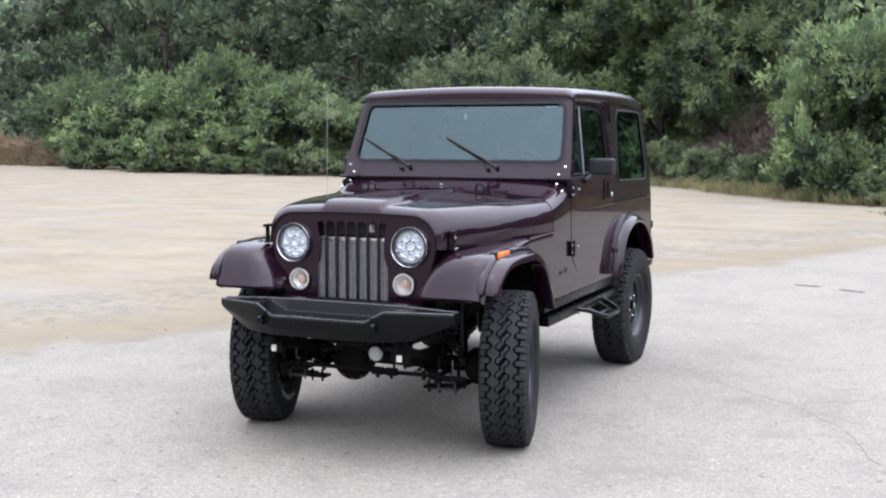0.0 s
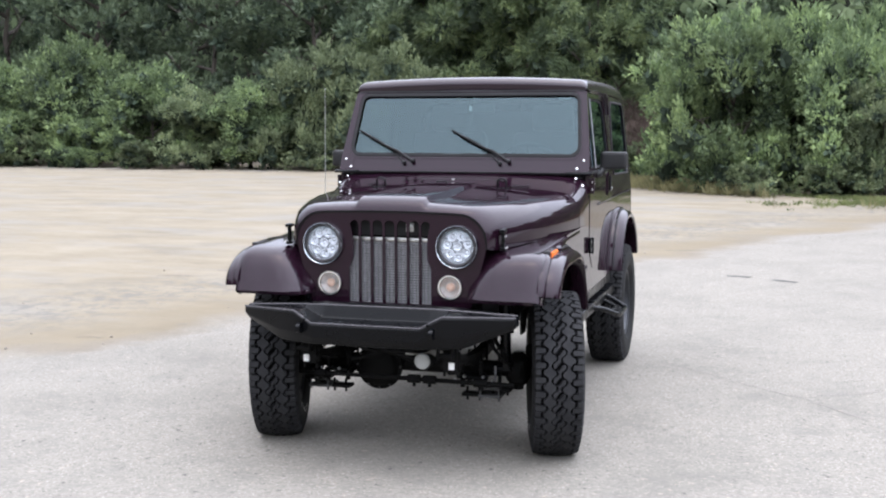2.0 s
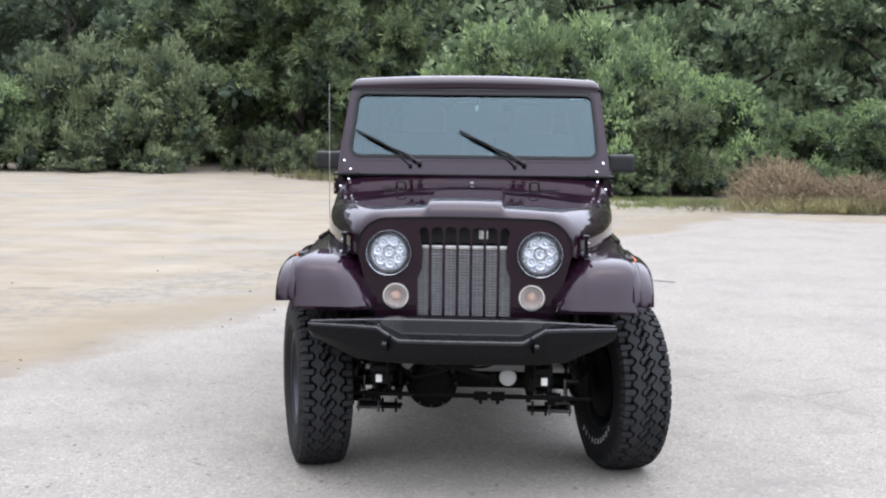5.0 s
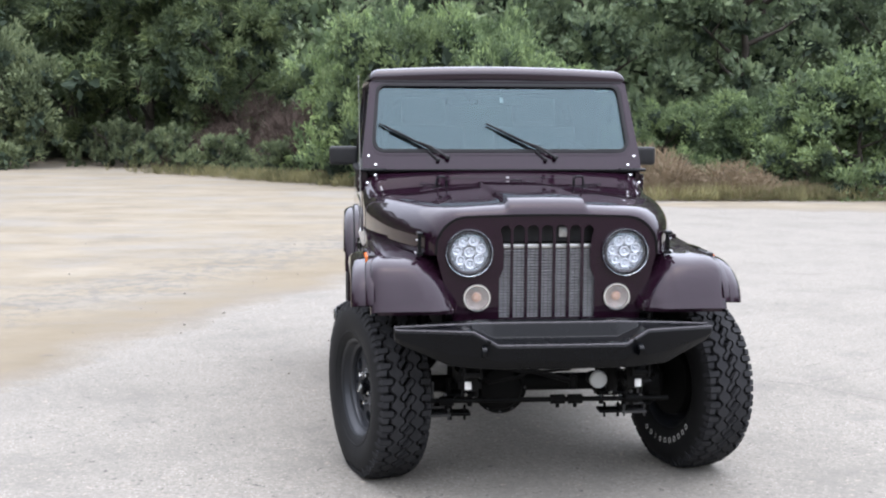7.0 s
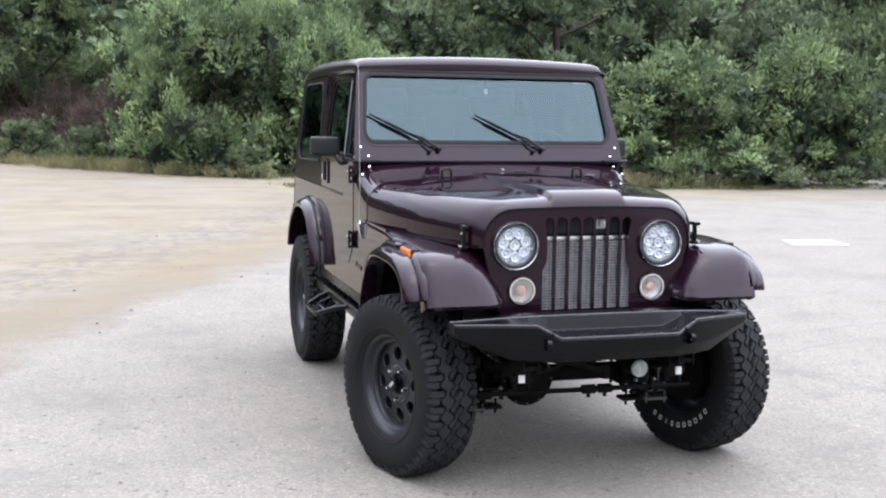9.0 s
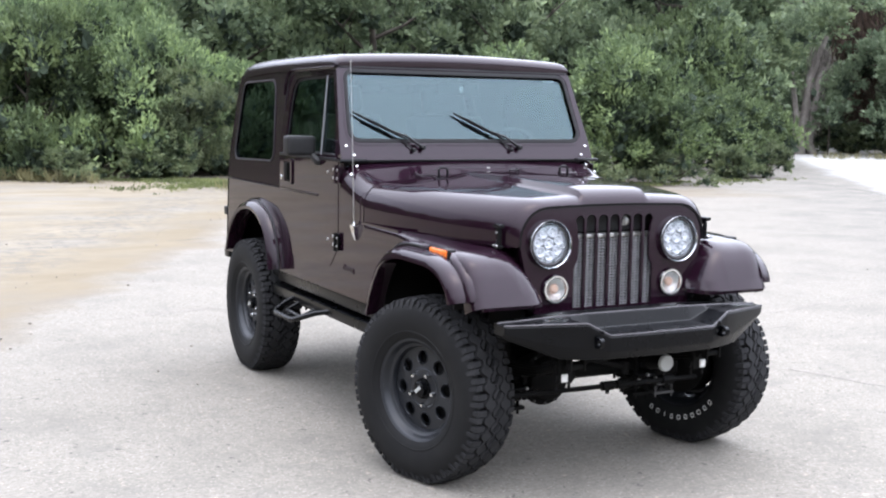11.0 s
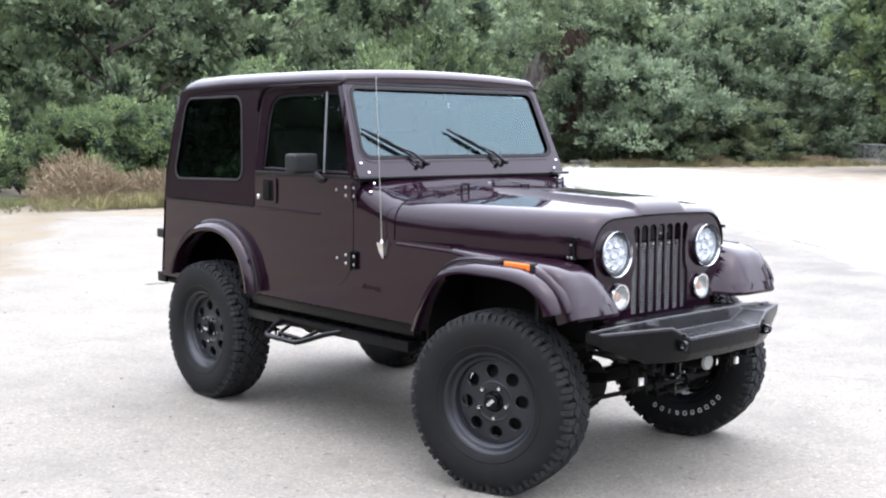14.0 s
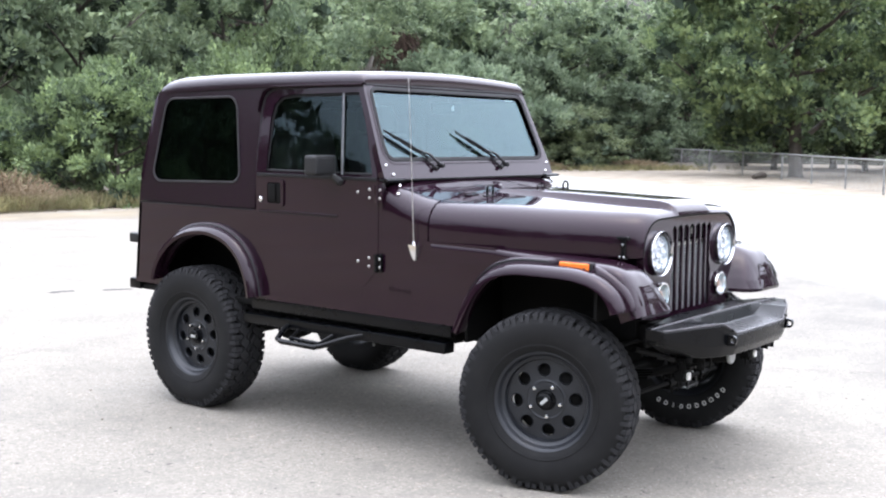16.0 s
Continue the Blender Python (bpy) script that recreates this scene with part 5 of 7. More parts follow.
# front bumper
def build_bumper():
    def ring(x, yf, zt, yd, zd, yb, zbt, zb, back):
        return [(x, yf + 0.022, zb), (x, yf + 0.002, zb + (zt - zb) * 0.35), (x, yf, zt - 0.006), (x, yf + 0.012, zt), (x, yf + 0.024, zt + (zd - zt) * 0.92), (x, yd, zd), (x, yb, zbt), (x, yb + 0.012, zbt + 0.002), (x, back, zbt), (x, back, zb), ]

    half = [(0.637, -0.482, 0.713, -0.45, 0.714, -0.43, 0.714, 0.668, -0.40), (0.62, -0.49, 0.713, -0.452, 0.714, -0.43, 0.714, 0.655, -0.40), (0.43, -0.572, 0.721, -0.48, 0.725, -0.452, 0.725, 0.582, -0.37),
            (0.342, -0.606, 0.723, -0.485, 0.722, -0.462, 0.729, 0.579, -0.36), (0.335, -0.608, 0.720, -0.485, 0.716, -0.462, 0.729, 0.579, -0.36), (0.252, -0.628, 0.675, -0.482, 0.678, -0.464, 0.731, 0.578, -0.36),
            (0.246, -0.629, 0.674, -0.482, 0.677, -0.464, 0.731, 0.578, -0.36), (0.0, -0.631, 0.674, -0.482, 0.676, -0.464, 0.731, 0.576, -0.36)]
    rings = [ring(-h[0], *h[1:]) for h in half] + [ring(*h) for h in reversed(half[:-1])]
    bm = bmesh.new()
    loft(bm, rings, close=True, caps=True)
    bump = part("front_bumper", bm, BLACK_METAL, car, "angular black steel front bumper", sharp=22)
    bev = bump.modifiers.new("bevel", "BEVEL")
    bev.width, bev.segments, bev.limit_method, bev.angle_limit = 0.005, 2, "ANGLE", radians(18)
    # the plate edges' sky highlight is added as thin paler beads
    for dy, dz, pick in ((0.004, 0.0, lambda h: (h[1], h[2])), (0.004, 0.001, lambda h: (h[5], h[6]))):
        bm = bmesh.new()
        line = [(h[0], pick(h)[0] + dy, pick(h)[1] + dz) for h in reversed(half)]
        tube(bm, [(-x, y, z) for x, y, z in reversed(line[1:])] + line, 0.0042, 6)
        part("bumper_edge", bm, DULL_TRIM, bump, "pale bead drawn for the sky glint on the bumper edge")
    for s in (1, -1):
        bm = bmesh.new()
        x = s * 0.305
        panel(bm, rounded([(-0.60, 0.626), (-0.645, 0.632, 0.014), (-0.657, 0.668, 0.016), (-0.60, 0.676)], 4), [circle(-0.636, 0.651, 0.011, 12)], lambda y, z, w: (x - 0.009 + 0.018 * w, y, z))
        part("recovery_tab", bm, BLACK_METAL, bump, "black shackle tab")
        bm = bmesh.new()
        bolt(bm, (x - s * 0.02, -0.622, 0.690), (0, -0.6, 1), 0.008)
        part("bumper_bolt", bm, BLACK_METAL, bump)
    bm = bmesh.new()
    for s in (1, -1):
        a, b = sorted((s * 0.30, s * 0.40))
        box(bm, (a, -0.47, 0.60), (b, -0.28, 0.70), 0.006)
        a, b = sorted((s * 0.395, s * 0.61))
        box(bm, (a, -0.392, 0.63), (b, -0.384, 0.716), 0.002)
    pieces("bumper_mount", bm, UNDER, bump)


build_bumper()


# sills, steps, rear corner pieces
def build_sides():
    for s in (1, -1):
        bm = bmesh.new()
        a, b = sorted((s * 0.66, s * 0.735))
        box(bm, (a, 0.56, 0.497), (b, 1.91, 0.548), 0.008)
        for y in (0.75, 1.25, 1.75):
            c, d = sorted((s * 0.36, s * 0.68))
            box(bm, (c, y - 0.025, 0.505), (d, y + 0.025, 0.54), 0.005)
        rail = part("rock_rail", bm, BLACK_METAL, car, "black square-tube rock rail")
        bm = bmesh.new()
        tube(bm, [(s * 0.72, 1.575, 0.52), (s * 0.78, 1.56, 0.50), (s * 0.845, 1.535, 0.466), (s * 0.855, 1.50, 0.46), (s * 0.855, 1.27, 0.458), (s * 0.845, 1.235, 0.466), (s * 0.78, 1.12, 0.51), (s * 0.72, 1.06, 0.525)], 0.0135, 8)
        tube(bm, [(s * 0.72, 1.50, 0.505), (s * 0.80, 1.485, 0.47), (s * 0.80, 1.29, 0.466), (s * 0.72, 1.26, 0.505)], 0.010, 8)
        for y in (1.33, 1.40, 1.46):
            tube(bm, [(s * 0.80, y, 0.467), (s * 0.855, y, 0.459)], 0.007, 6)
        part("hoop_step", bm, BLACK_METAL, rail, "black tubular hoop step")
        bm = bmesh.new()
        a, b = sorted((s * 0.50, s * 0.715))
        box(bm, (a, 2.80, 0.585), (b, 2.90, 0.645), 0.01)
        part("rear_bumperette", bm, BLACK_METAL, car)
        bm = bmesh.new()
        a, b = sorted((s * 0.60, s * 0.715))
        box(bm, (a, 2.80, 0.85), (b, 2.90, 0.905), 0.012, seg=3)
        part("tail_lamp", bm, BLACK_PLASTIC, car, "black tail lamp housing")


build_sides()


# chassis, axles, springs and steering
def build_chassis():
    bm = bmesh.new()
    for s in (1, -1):
        a, b = sorted((s * 0.33, s * 0.395))
        box(bm, (a, -0.46, 0.60), (b, 2.80, 0.69), 0.008)
    for y in (-0.36, 0.5, 1.3, 2.0, 2.75):
        box(bm, (-0.34, y - 0.04, 0.59), (0.34, y + 0.04, 0.66), 0.008)
    part("chassis_frame", bm, UNDER, car, "black ladder frame")
    for yc, dx in ((0.05, -0.15), (2.305, 0.06)):
        bm = bmesh.new()
        tube(bm, [(-0.56, yc, 0.374), (0.56, yc, 0.374)], 0.038, 14)
        t = bmesh.new()
        sgn = -1 if yc < 1 else 1
        revolve(t, [(-0.15, 0.05), (-0.10, 0.085), (-0.02, 0.118), (0.04, 0.128), (0.055, 0.135), (0.07, 0.134), (0.075, 0.115), (0.11, 0.10), (0.13, 0.07), (0.135, 0.01)], 24, pose(dx, yc, 0.366, 0, 0, 90 * sgn) @ Matrix.Scale(0.88, 4))
        merge(bm, t)
        for s in (1, -1):
            revolve(bm, [(-0.05, 0.05), (-0.03, 0.075), (0.03, 0.08), (0.05, 0.06)], 16, Matrix.Translation((s * 0.53, yc, 0.374)))
        axle = part("axle", bm, UNDER, car, "black solid axle with differential")
        bm = bmesh.new()
        for k in range(12):
            a = 2 * math.pi * k / 12
            bolt(bm, (dx + 0.110 * math.cos(a), yc + sgn * 0.066, 0.366 + 0.110 * math.sin(a)), (0, sgn, 0), 0.0065)
        pieces("cover_bolt", bm, SHOCK, axle)
        for s in (1, -1):
            x = s * 0.335
            bm = bmesh.new()
            for i, half in enumerate((0.56, 0.52, 0.42, 0.32, 0.2)):
                pts = [(yc + half * u, 0.452 - i * 0.011 + 0.085 * (u * half / 0.56) ** 2) for u in [k / 6 - 1 for k in range(13)]]
                loft(bm, [[(x - 0.022, y, z), (x + 0.022, y, z), (x + 0.022, y, z + 0.009), (x - 0.022, y, z + 0.009)] for y, z in pts], close=True, caps=True)
            spring = part("leaf_spring", bm, UNDER, car, "black leaf spring pack")
            bm = bmesh.new()
            for y in (-0.055, 0.055):
                tube(bm, [(x - 0.03, yc + y, 0.30), (x - 0.03, yc + y, 0.47), (x + 0.03, yc + y, 0.47), (x + 0.03, yc + y, 0.30)], 0.007, 6)
            box(bm, (x - 0.05, yc - 0.07, 0.322), (x + 0.05, yc + 0.07, 0.336), 0.004)
            part("spring_clamp", bm, UNDER, spring)
            for yo in (-0.57, 0.57):
                bm = bmesh.new()
                for dxx in (-0.032, 0.032):
                    box(bm, (x + dxx - 0.004, yc + yo - 0.018, 0.52), (x + dxx + 0.004, yc + yo + 0.018, 0.64), 0.003)
                tube(bm, [(x - 0.04, yc + yo, 0.54), (x + 0.04, yc + yo, 0.54)], 0.012, 8)
                part("shackle", bm, UNDER, spring)
            bm = bmesh.new()
            if yc < 1:
                box(bm, (s * 0.345 - 0.013, -0.462, 0.465), (s * 0.345 + 0.013, -0.452, 0.497), 0.003)
                part("spring_end_pad", bm, WHITE, spring, "white square pad on the spring eye")
                bm = bmesh.new()
                box(bm, (x - 0.034, -0.452, 0.455), (x + 0.034, -0.40, 0.56), 0.008)
                tube(bm, [(x - 0.045, -0.43, 0.482), (x + 0.045, -0.43, 0.482)], 0.02, 10)
                tube(bm, [(x - 0.03, -0.43, 0.43), (x - 0.03, -0.43, 0.48)], 0.006, 6)
                tube(bm, [(x + 0.03, -0.43, 0.43), (x + 0.03, -0.43, 0.48)], 0.006, 6)
                part("spring_eye", bm, UNDER, spring)
            bm = bmesh.new()
            lift = 0.0 if yc < 1 else -0.04
            tube(bm, [(s * 0.497, yc - 0.10, 0.40 + lift), (s * 0.497, yc - 0.10, 0.455 + lift)], 0.019, 10)
            tube(bm, [(s * 0.497, yc - 0.10, 0.43 + lift), (s * 0.490, yc - 0.10, 0.70 + lift)], 0.0265, 14)
            tube(bm, [(s * 0.455, yc - 0.10, 0.395 + lift), (s * 0.52, yc - 0.10, 0.395 + lift)], 0.016, 10)
            part("shock_absorber", bm, BLACK_METAL if yc < 1 else UNDER, car, "glossy black tube shock absorber")
            bm = bmesh.new()
            panel(bm, rounded([(yc - 0.03, 0.545, 0.02), (yc + 0.09, 0.545, 0.03), (yc + 0.10, 0.66, 0.02), (yc - 0.05, 0.66, 0.02)], 4), [circle(yc + 0.02, 0.60, 0.008, 10)], lambda y, z, w: (s * (0.548 + 0.006 * w), y, z))
            part("shock_tower", bm, SHOCK, car, "grey bracket plate with a hole")
    # steering rods, damper, sway bar
    bm = bmesh.new()
    tube(bm, [(-0.56, -0.16, 0.348), (0.56, -0.16, 0.342)], 0.011, 8)
    tube(bm, [(-0.36, -0.20, 0.568), (-0.046, -0.20, 0.481), (0.135, -0.20, 0.431)], 0.012, 8)
    tube(bm, [(0.135, -0.20, 0.40), (0.135, -0.20, 0.455)], 0.018, 10)
    for x in (-0.40, 0.077, 0.153, 0.40):
        tube(bm, [(x - 0.03, -0.16, 0.345), (x + 0.03, -0.16, 0.345)], 0.021, 8)
        tube(bm, [(x, -0.16, 0.31), (x, -0.16, 0.345)], 0.009, 6)
    part("steering_rod", bm, UNDER, car, "black tie rods")
    bm = bmesh.new()
    tube(bm, [(0.194, -0.30, 0.47), (0.194, -0.40, 0.485)], 0.030, 14)
    damp = part("steering_damper", bm, UNDER, car)
    bm = bmesh.new()
    revolve(bm, [(0.0, 0.036), (0.008, 0.036), (0.014, 0.032), (0.016, 0.01)], 24, pose(0.194, -0.40, 0.485, 0, 0, -90))
    part("end_cap", bm, BOOT, damp, "silver-grey round cap")
    bm = bmesh.new()
    tube(bm, [(-0.46, 0.05, 0.44), (-0.46, -0.20, 0.60), (-0.42, -0.25, 0.62), (0.42, -0.25, 0.62), (0.46, -0.20, 0.60), (0.46, 0.05, 0.44)], 0.010, 8)
    for s in (1, -1):
        tube(bm, [(s * 0.46, -0.02, 0.30), (s * 0.46, -0.02, 0.45)], 0.009, 6)
        box(bm, (s * 0.47 - 0.05, -0.06, 0.285), (s * 0.47 + 0.05, 0.03, 0.30), 0.003)
        for dx in (-0.035, 0.0, 0.035):
            tube(bm, [(s * 0.47 + dx, -0.05, 0.268), (s * 0.47 + dx, -0.05, 0.31)], 0.006, 6)
    part("sway_bar", bm, UNDER, car)
    # brake hoses and lines
    bm = bmesh.new()
    for s in (1, -1):
        pts = [(s * (0.40 + 0.12 * k / 8), -0.06 - 0.05 * math.sin(k / 8 * math.pi), 0.62 - 0.2 * k / 8 + 0.03 * math.sin(k * 1.3)) for k in range(9)]
        tube(bm, pts, 0.007, 6)
    tube(bm, [(-0.25, -0.25, 0.52), (-0.08, -0.28, 0.49), (0.1, -0.27, 0.50), (0.26, -0.25, 0.56)], 0.006, 6)
    part("brake_line", bm, UNDER, car)
    # knuckles, calipers and small fittings round the front axle
    for s in (1, -1):
        bm = bmesh.new()
        box(bm, (s * 0.545 - 0.04, -0.02, 0.31), (s * 0.545 + 0.04, 0.13, 0.43), 0.03, seg=3)
        tube(bm, [(s * 0.535, 0.05, 0.28), (s * 0.535, 0.05, 0.46)], 0.026, 10)
        part("steering_knuckle", bm, UNDER, car)
        bm = bmesh.new()
        box(bm, (s * 0.575 - 0.025, 0.12, 0.36), (s * 0.575 + 0.025, 0.19, 0.48), 0.015, seg=2)
        part("brake_caliper", bm, UNDER, car)
        bm = bmesh.new()
        box(bm, (s * 0.335 - 0.06, -0.12, 0.35), (s * 0.335 + 0.06, -0.02, 0.365), 0.004)
        tube(bm, [(s * 0.29, -0.07, 0.30), (s * 0.29, -0.07, 0.44)], 0.011, 8)
        tube(bm, [(s * 0.385, -0.09, 0.29), (s * 0.385, -0.09, 0.43)], 0.011, 8)
        tube(bm, [(s * 0.31, -0.05, 0.235), (s * 0.31, -0.05, 0.30)], 0.006, 6)
        tube(bm, [(s * 0.37, -0.05, 0.235), (s * 0.37, -0.05, 0.30)], 0.006, 6)
        box(bm, (s * 0.36 - 0.075, -0.07, 0.255), (s * 0.36 + 0.075, 0.0, 0.27), 0.004)
        part("axle_bracket", bm, UNDER, car)
        bm = bmesh.new()
        for k in range(5):
            bolt(bm, (s * (0.27 + 0.045 * k), -0.125, 0.345 + 0.02 * (k % 2)), (0, -1, 0), 0.008, 0.014)
        pieces("stud", bm, STEEL, car)
        bm = bmesh.new()
        tube(bm, [(s * 0.452, -0.075, 0.30), (s * 0.452, -0.075, 0.41)], 0.0055, 8)
        part("link_rod", bm, VENT_POST, car, "steel link rod")
        bm = bmesh.new()
        box(bm, (s * 0.43 - 0.055, -0.11, 0.262), (s * 0.43 + 0.055, 0.02, 0.274), 0.004)
        box(bm, (s * 0.43 - 0.045, -0.09, 0.296), (s * 0.43 + 0.045, 0.0, 0.306), 0.004)
        part("u_bolt_plate", bm, SHOCK, car)
        bm = bmesh.new()
        for k, (dx, dz) in enumerate(((-0.045, 0.012), (0.045, 0.014))):
            tube(bm, [(s * 0.43 + dx, -0.10, 0.262 - dz), (s * 0.43 + dx, -0.10, 0.30)], 0.005, 6)
        pieces("u_bolt_end", bm, SHOCK, car)
        bm = bmesh.new()
        tube(bm, [(s * 0.36, -0.42, 0.52), (s * 0.36, -0.30, 0.48)], 0.02, 10)
        box(bm, (s * 0.36 - 0.02, -0.44, 0.50), (s * 0.36 + 0.02, -0.425, 0.545), 0.004)
        part("spring_bush", bm, UNDER, car)
    bm = bmesh.new()
    box(bm, (0.22, -0.34, 0.52), (0.36, -0.16, 0.66), 0.03, seg=3)
    tube(bm, [(0.29, -0.25, 0.40), (0.29, -0.25, 0.56)], 0.025, 10)
    part("steering_box", bm, UNDER, car)
    bm = bmesh.new()
    tube(bm, [(-0.30, -0.10, 0.47), (-0.22, -0.20, 0.43), (-0.1, -0.22, 0.46), (0.02, -0.18, 0.52), (0.1, -0.1, 0.6)], 0.008, 6)
    tube(bm, [(0.36, -0.05, 0.60), (0.44, -0.12, 0.52), (0.50, -0.10, 0.44), (0.53, -0.05, 0.42)], 0.008, 6)
    tube(bm, [(-0.36, -0.05, 0.60), (-0.44, -0.12, 0.52), (-0.50, -0.10, 0.44), (-0.53, -0.05, 0.42)], 0.008, 6)
    pieces("hose", bm, UNDER, car)
    # gearbox, drive shafts, exhaust and tank
    bm = bmesh.new()
    box(bm, (-0.16, 0.95, 0.43), (0.20, 1.55, 0.62), 0.05, seg=3)
    box(bm, (-0.33, 1.15, 0.415), (0.33, 1.45, 0.43), 0.004)
    box(bm, (-0.15, 0.15, 0.47), (0.15, 0.95, 0.66), 0.06, seg=3)
    box(bm, (-0.24, 0.12, 0.40), (0.06, 0.55, 0.62), 0.05, seg=3)
    tube(bm, [(-0.10, 0.12, 0.40), (-0.12, 0.95, 0.48)], 0.026, 10)
    tube(bm, [(0.06, 2.28, 0.40), (0.02, 1.5, 0.50)], 0.028, 10)
    box(bm, (-0.30, 2.48, 0.42), (0.30, 2.78, 0.60), 0.04, seg=3)
    tube(bm, [(0.28, 0.3, 0.50), (0.30, 1.7, 0.50), (0.38, 2.1, 0.56), (0.42, 2.85, 0.52)], 0.026, 10)
    part("drivetrain", bm, UNDER, car, "black gearbox, shafts and tank")


build_chassis()


# cabin: dash, wheel, seats, roll bar, inner mirror
def build_cabin():
    bm = bmesh.new()
    box(bm, (-0.68, 0.98, 1.06), (0.68, 1.12, 1.29), 0.03, seg=3)
    box(bm, (0.18, 1.0, 1.20), (0.50, 1.14, 1.315), 0.04, seg=3)
    part("dashboard", bm, DASH, car, "dark dashboard")
    bm = bmesh.new()
    m = pose(0.34, 1.24, 1.26, -62, 0, 0)
    pts = [m @ Vector((0.19 * math.cos(a), 0.19 * math.sin(a), 0)) for a in [2 * math.pi * k / 28 for k in range(29)]]
    tube(bm, pts, 0.013, 8, cap=False)
    for a in (0.2, 2.94, 4.71):
        tube(bm, [m @ Vector((0, 0, -0.02)), m @ Vector((0.185 * math.cos(a), 0.185 * math.sin(a), 0))], 0.010, 6)
    tube(bm, [m @ Vector((0, 0, 0.02)), m @ Vector((0, 0, -0.2))], 0.03, 10)
    part("steering_wheel", bm, DASH, car, "dark steering wheel")
    for s in (1, -1):
        bm = bmesh.new()
        box(bm, (s * 0.33 - 0.24, 1.34, 0.84), (s * 0.33 + 0.24, 1.84, 1.0), 0.05, seg=3)
        seat = part("front_seat", bm, CLOTH, car, "dark vinyl front seat")
        bm = bmesh.new()
        box(bm, (-0.24, -0.06, 0), (0.24, 0.07, 0.56), 0.05, pose(s * 0.33, 1.80, 0.94, -12), 3)
        part("seat_back", bm, CLOTH, seat)
        bm = bmesh.new()
        box(bm, (-0.13, -0.05, 0.57), (0.13, 0.05, 0.73), 0.04, pose(s * 0.33, 1.80, 0.94, -12), 3)
        part("head_rest", bm, CLOTH, seat)
        bm = bmesh.new()
        box(bm, (s * 0.33 - 0.2, 1.4, 0.62), (s * 0.33 + 0.2, 1.8, 0.84), 0.01)
        part("seat_base", bm, UNDER, seat)
    bm = bmesh.new()
    tube(bm, [(-0.56, 2.0, 0.62), (-0.56, 2.0, 1.5), (-0.53, 1.98, 1.6), (-0.45, 1.98, 1.65), (0.45, 1.98, 1.65), (0.53, 1.98, 1.6), (0.56, 2.0, 1.5), (0.56, 2.0, 0.62)], 0.028, 10)
    part("roll_bar", bm, BLACK_METAL, car, "black padded roll bar")
    bm = bmesh.new()
    box(bm, (-0.10, 1.155, 1.60), (0.14, 1.18, 1.66), 0.012, seg=3)
    tube(bm, [(0.02, 1.165, 1.65), (0.02, 1.15, 1.71)], 0.008, 6)
    mir = part("inner_mirror", bm, DASH, car, "dark inside mirror")
    bm = bmesh.new()
    box(bm, (0.004, 1.112, 1.615), (0.022, 1.116, 1.645), 0.002)
    part("mirror_mount", bm, WHITE, mir)
    bm = bmesh.new()
    panel(bm, rounded([(0.515, 1.679, 0.003), (0.585, 1.679, 0.003), (0.585, 1.688, 0.003), (0.515, 1.688, 0.003)], 2), [], lambda x, z, w: ws_put(x, z, 0.60 + 0.05 * w))
    part("glass_sticker", bm, WHITE, car)
    bm = bmesh.new()
    box(bm, (-0.40, 2.05, 0.66), (0.40, 2.65, 1.0), 0.08, seg=3)
    part("rear_seat", bm, CLOTH, car, "dark rear bench")


build_cabin()


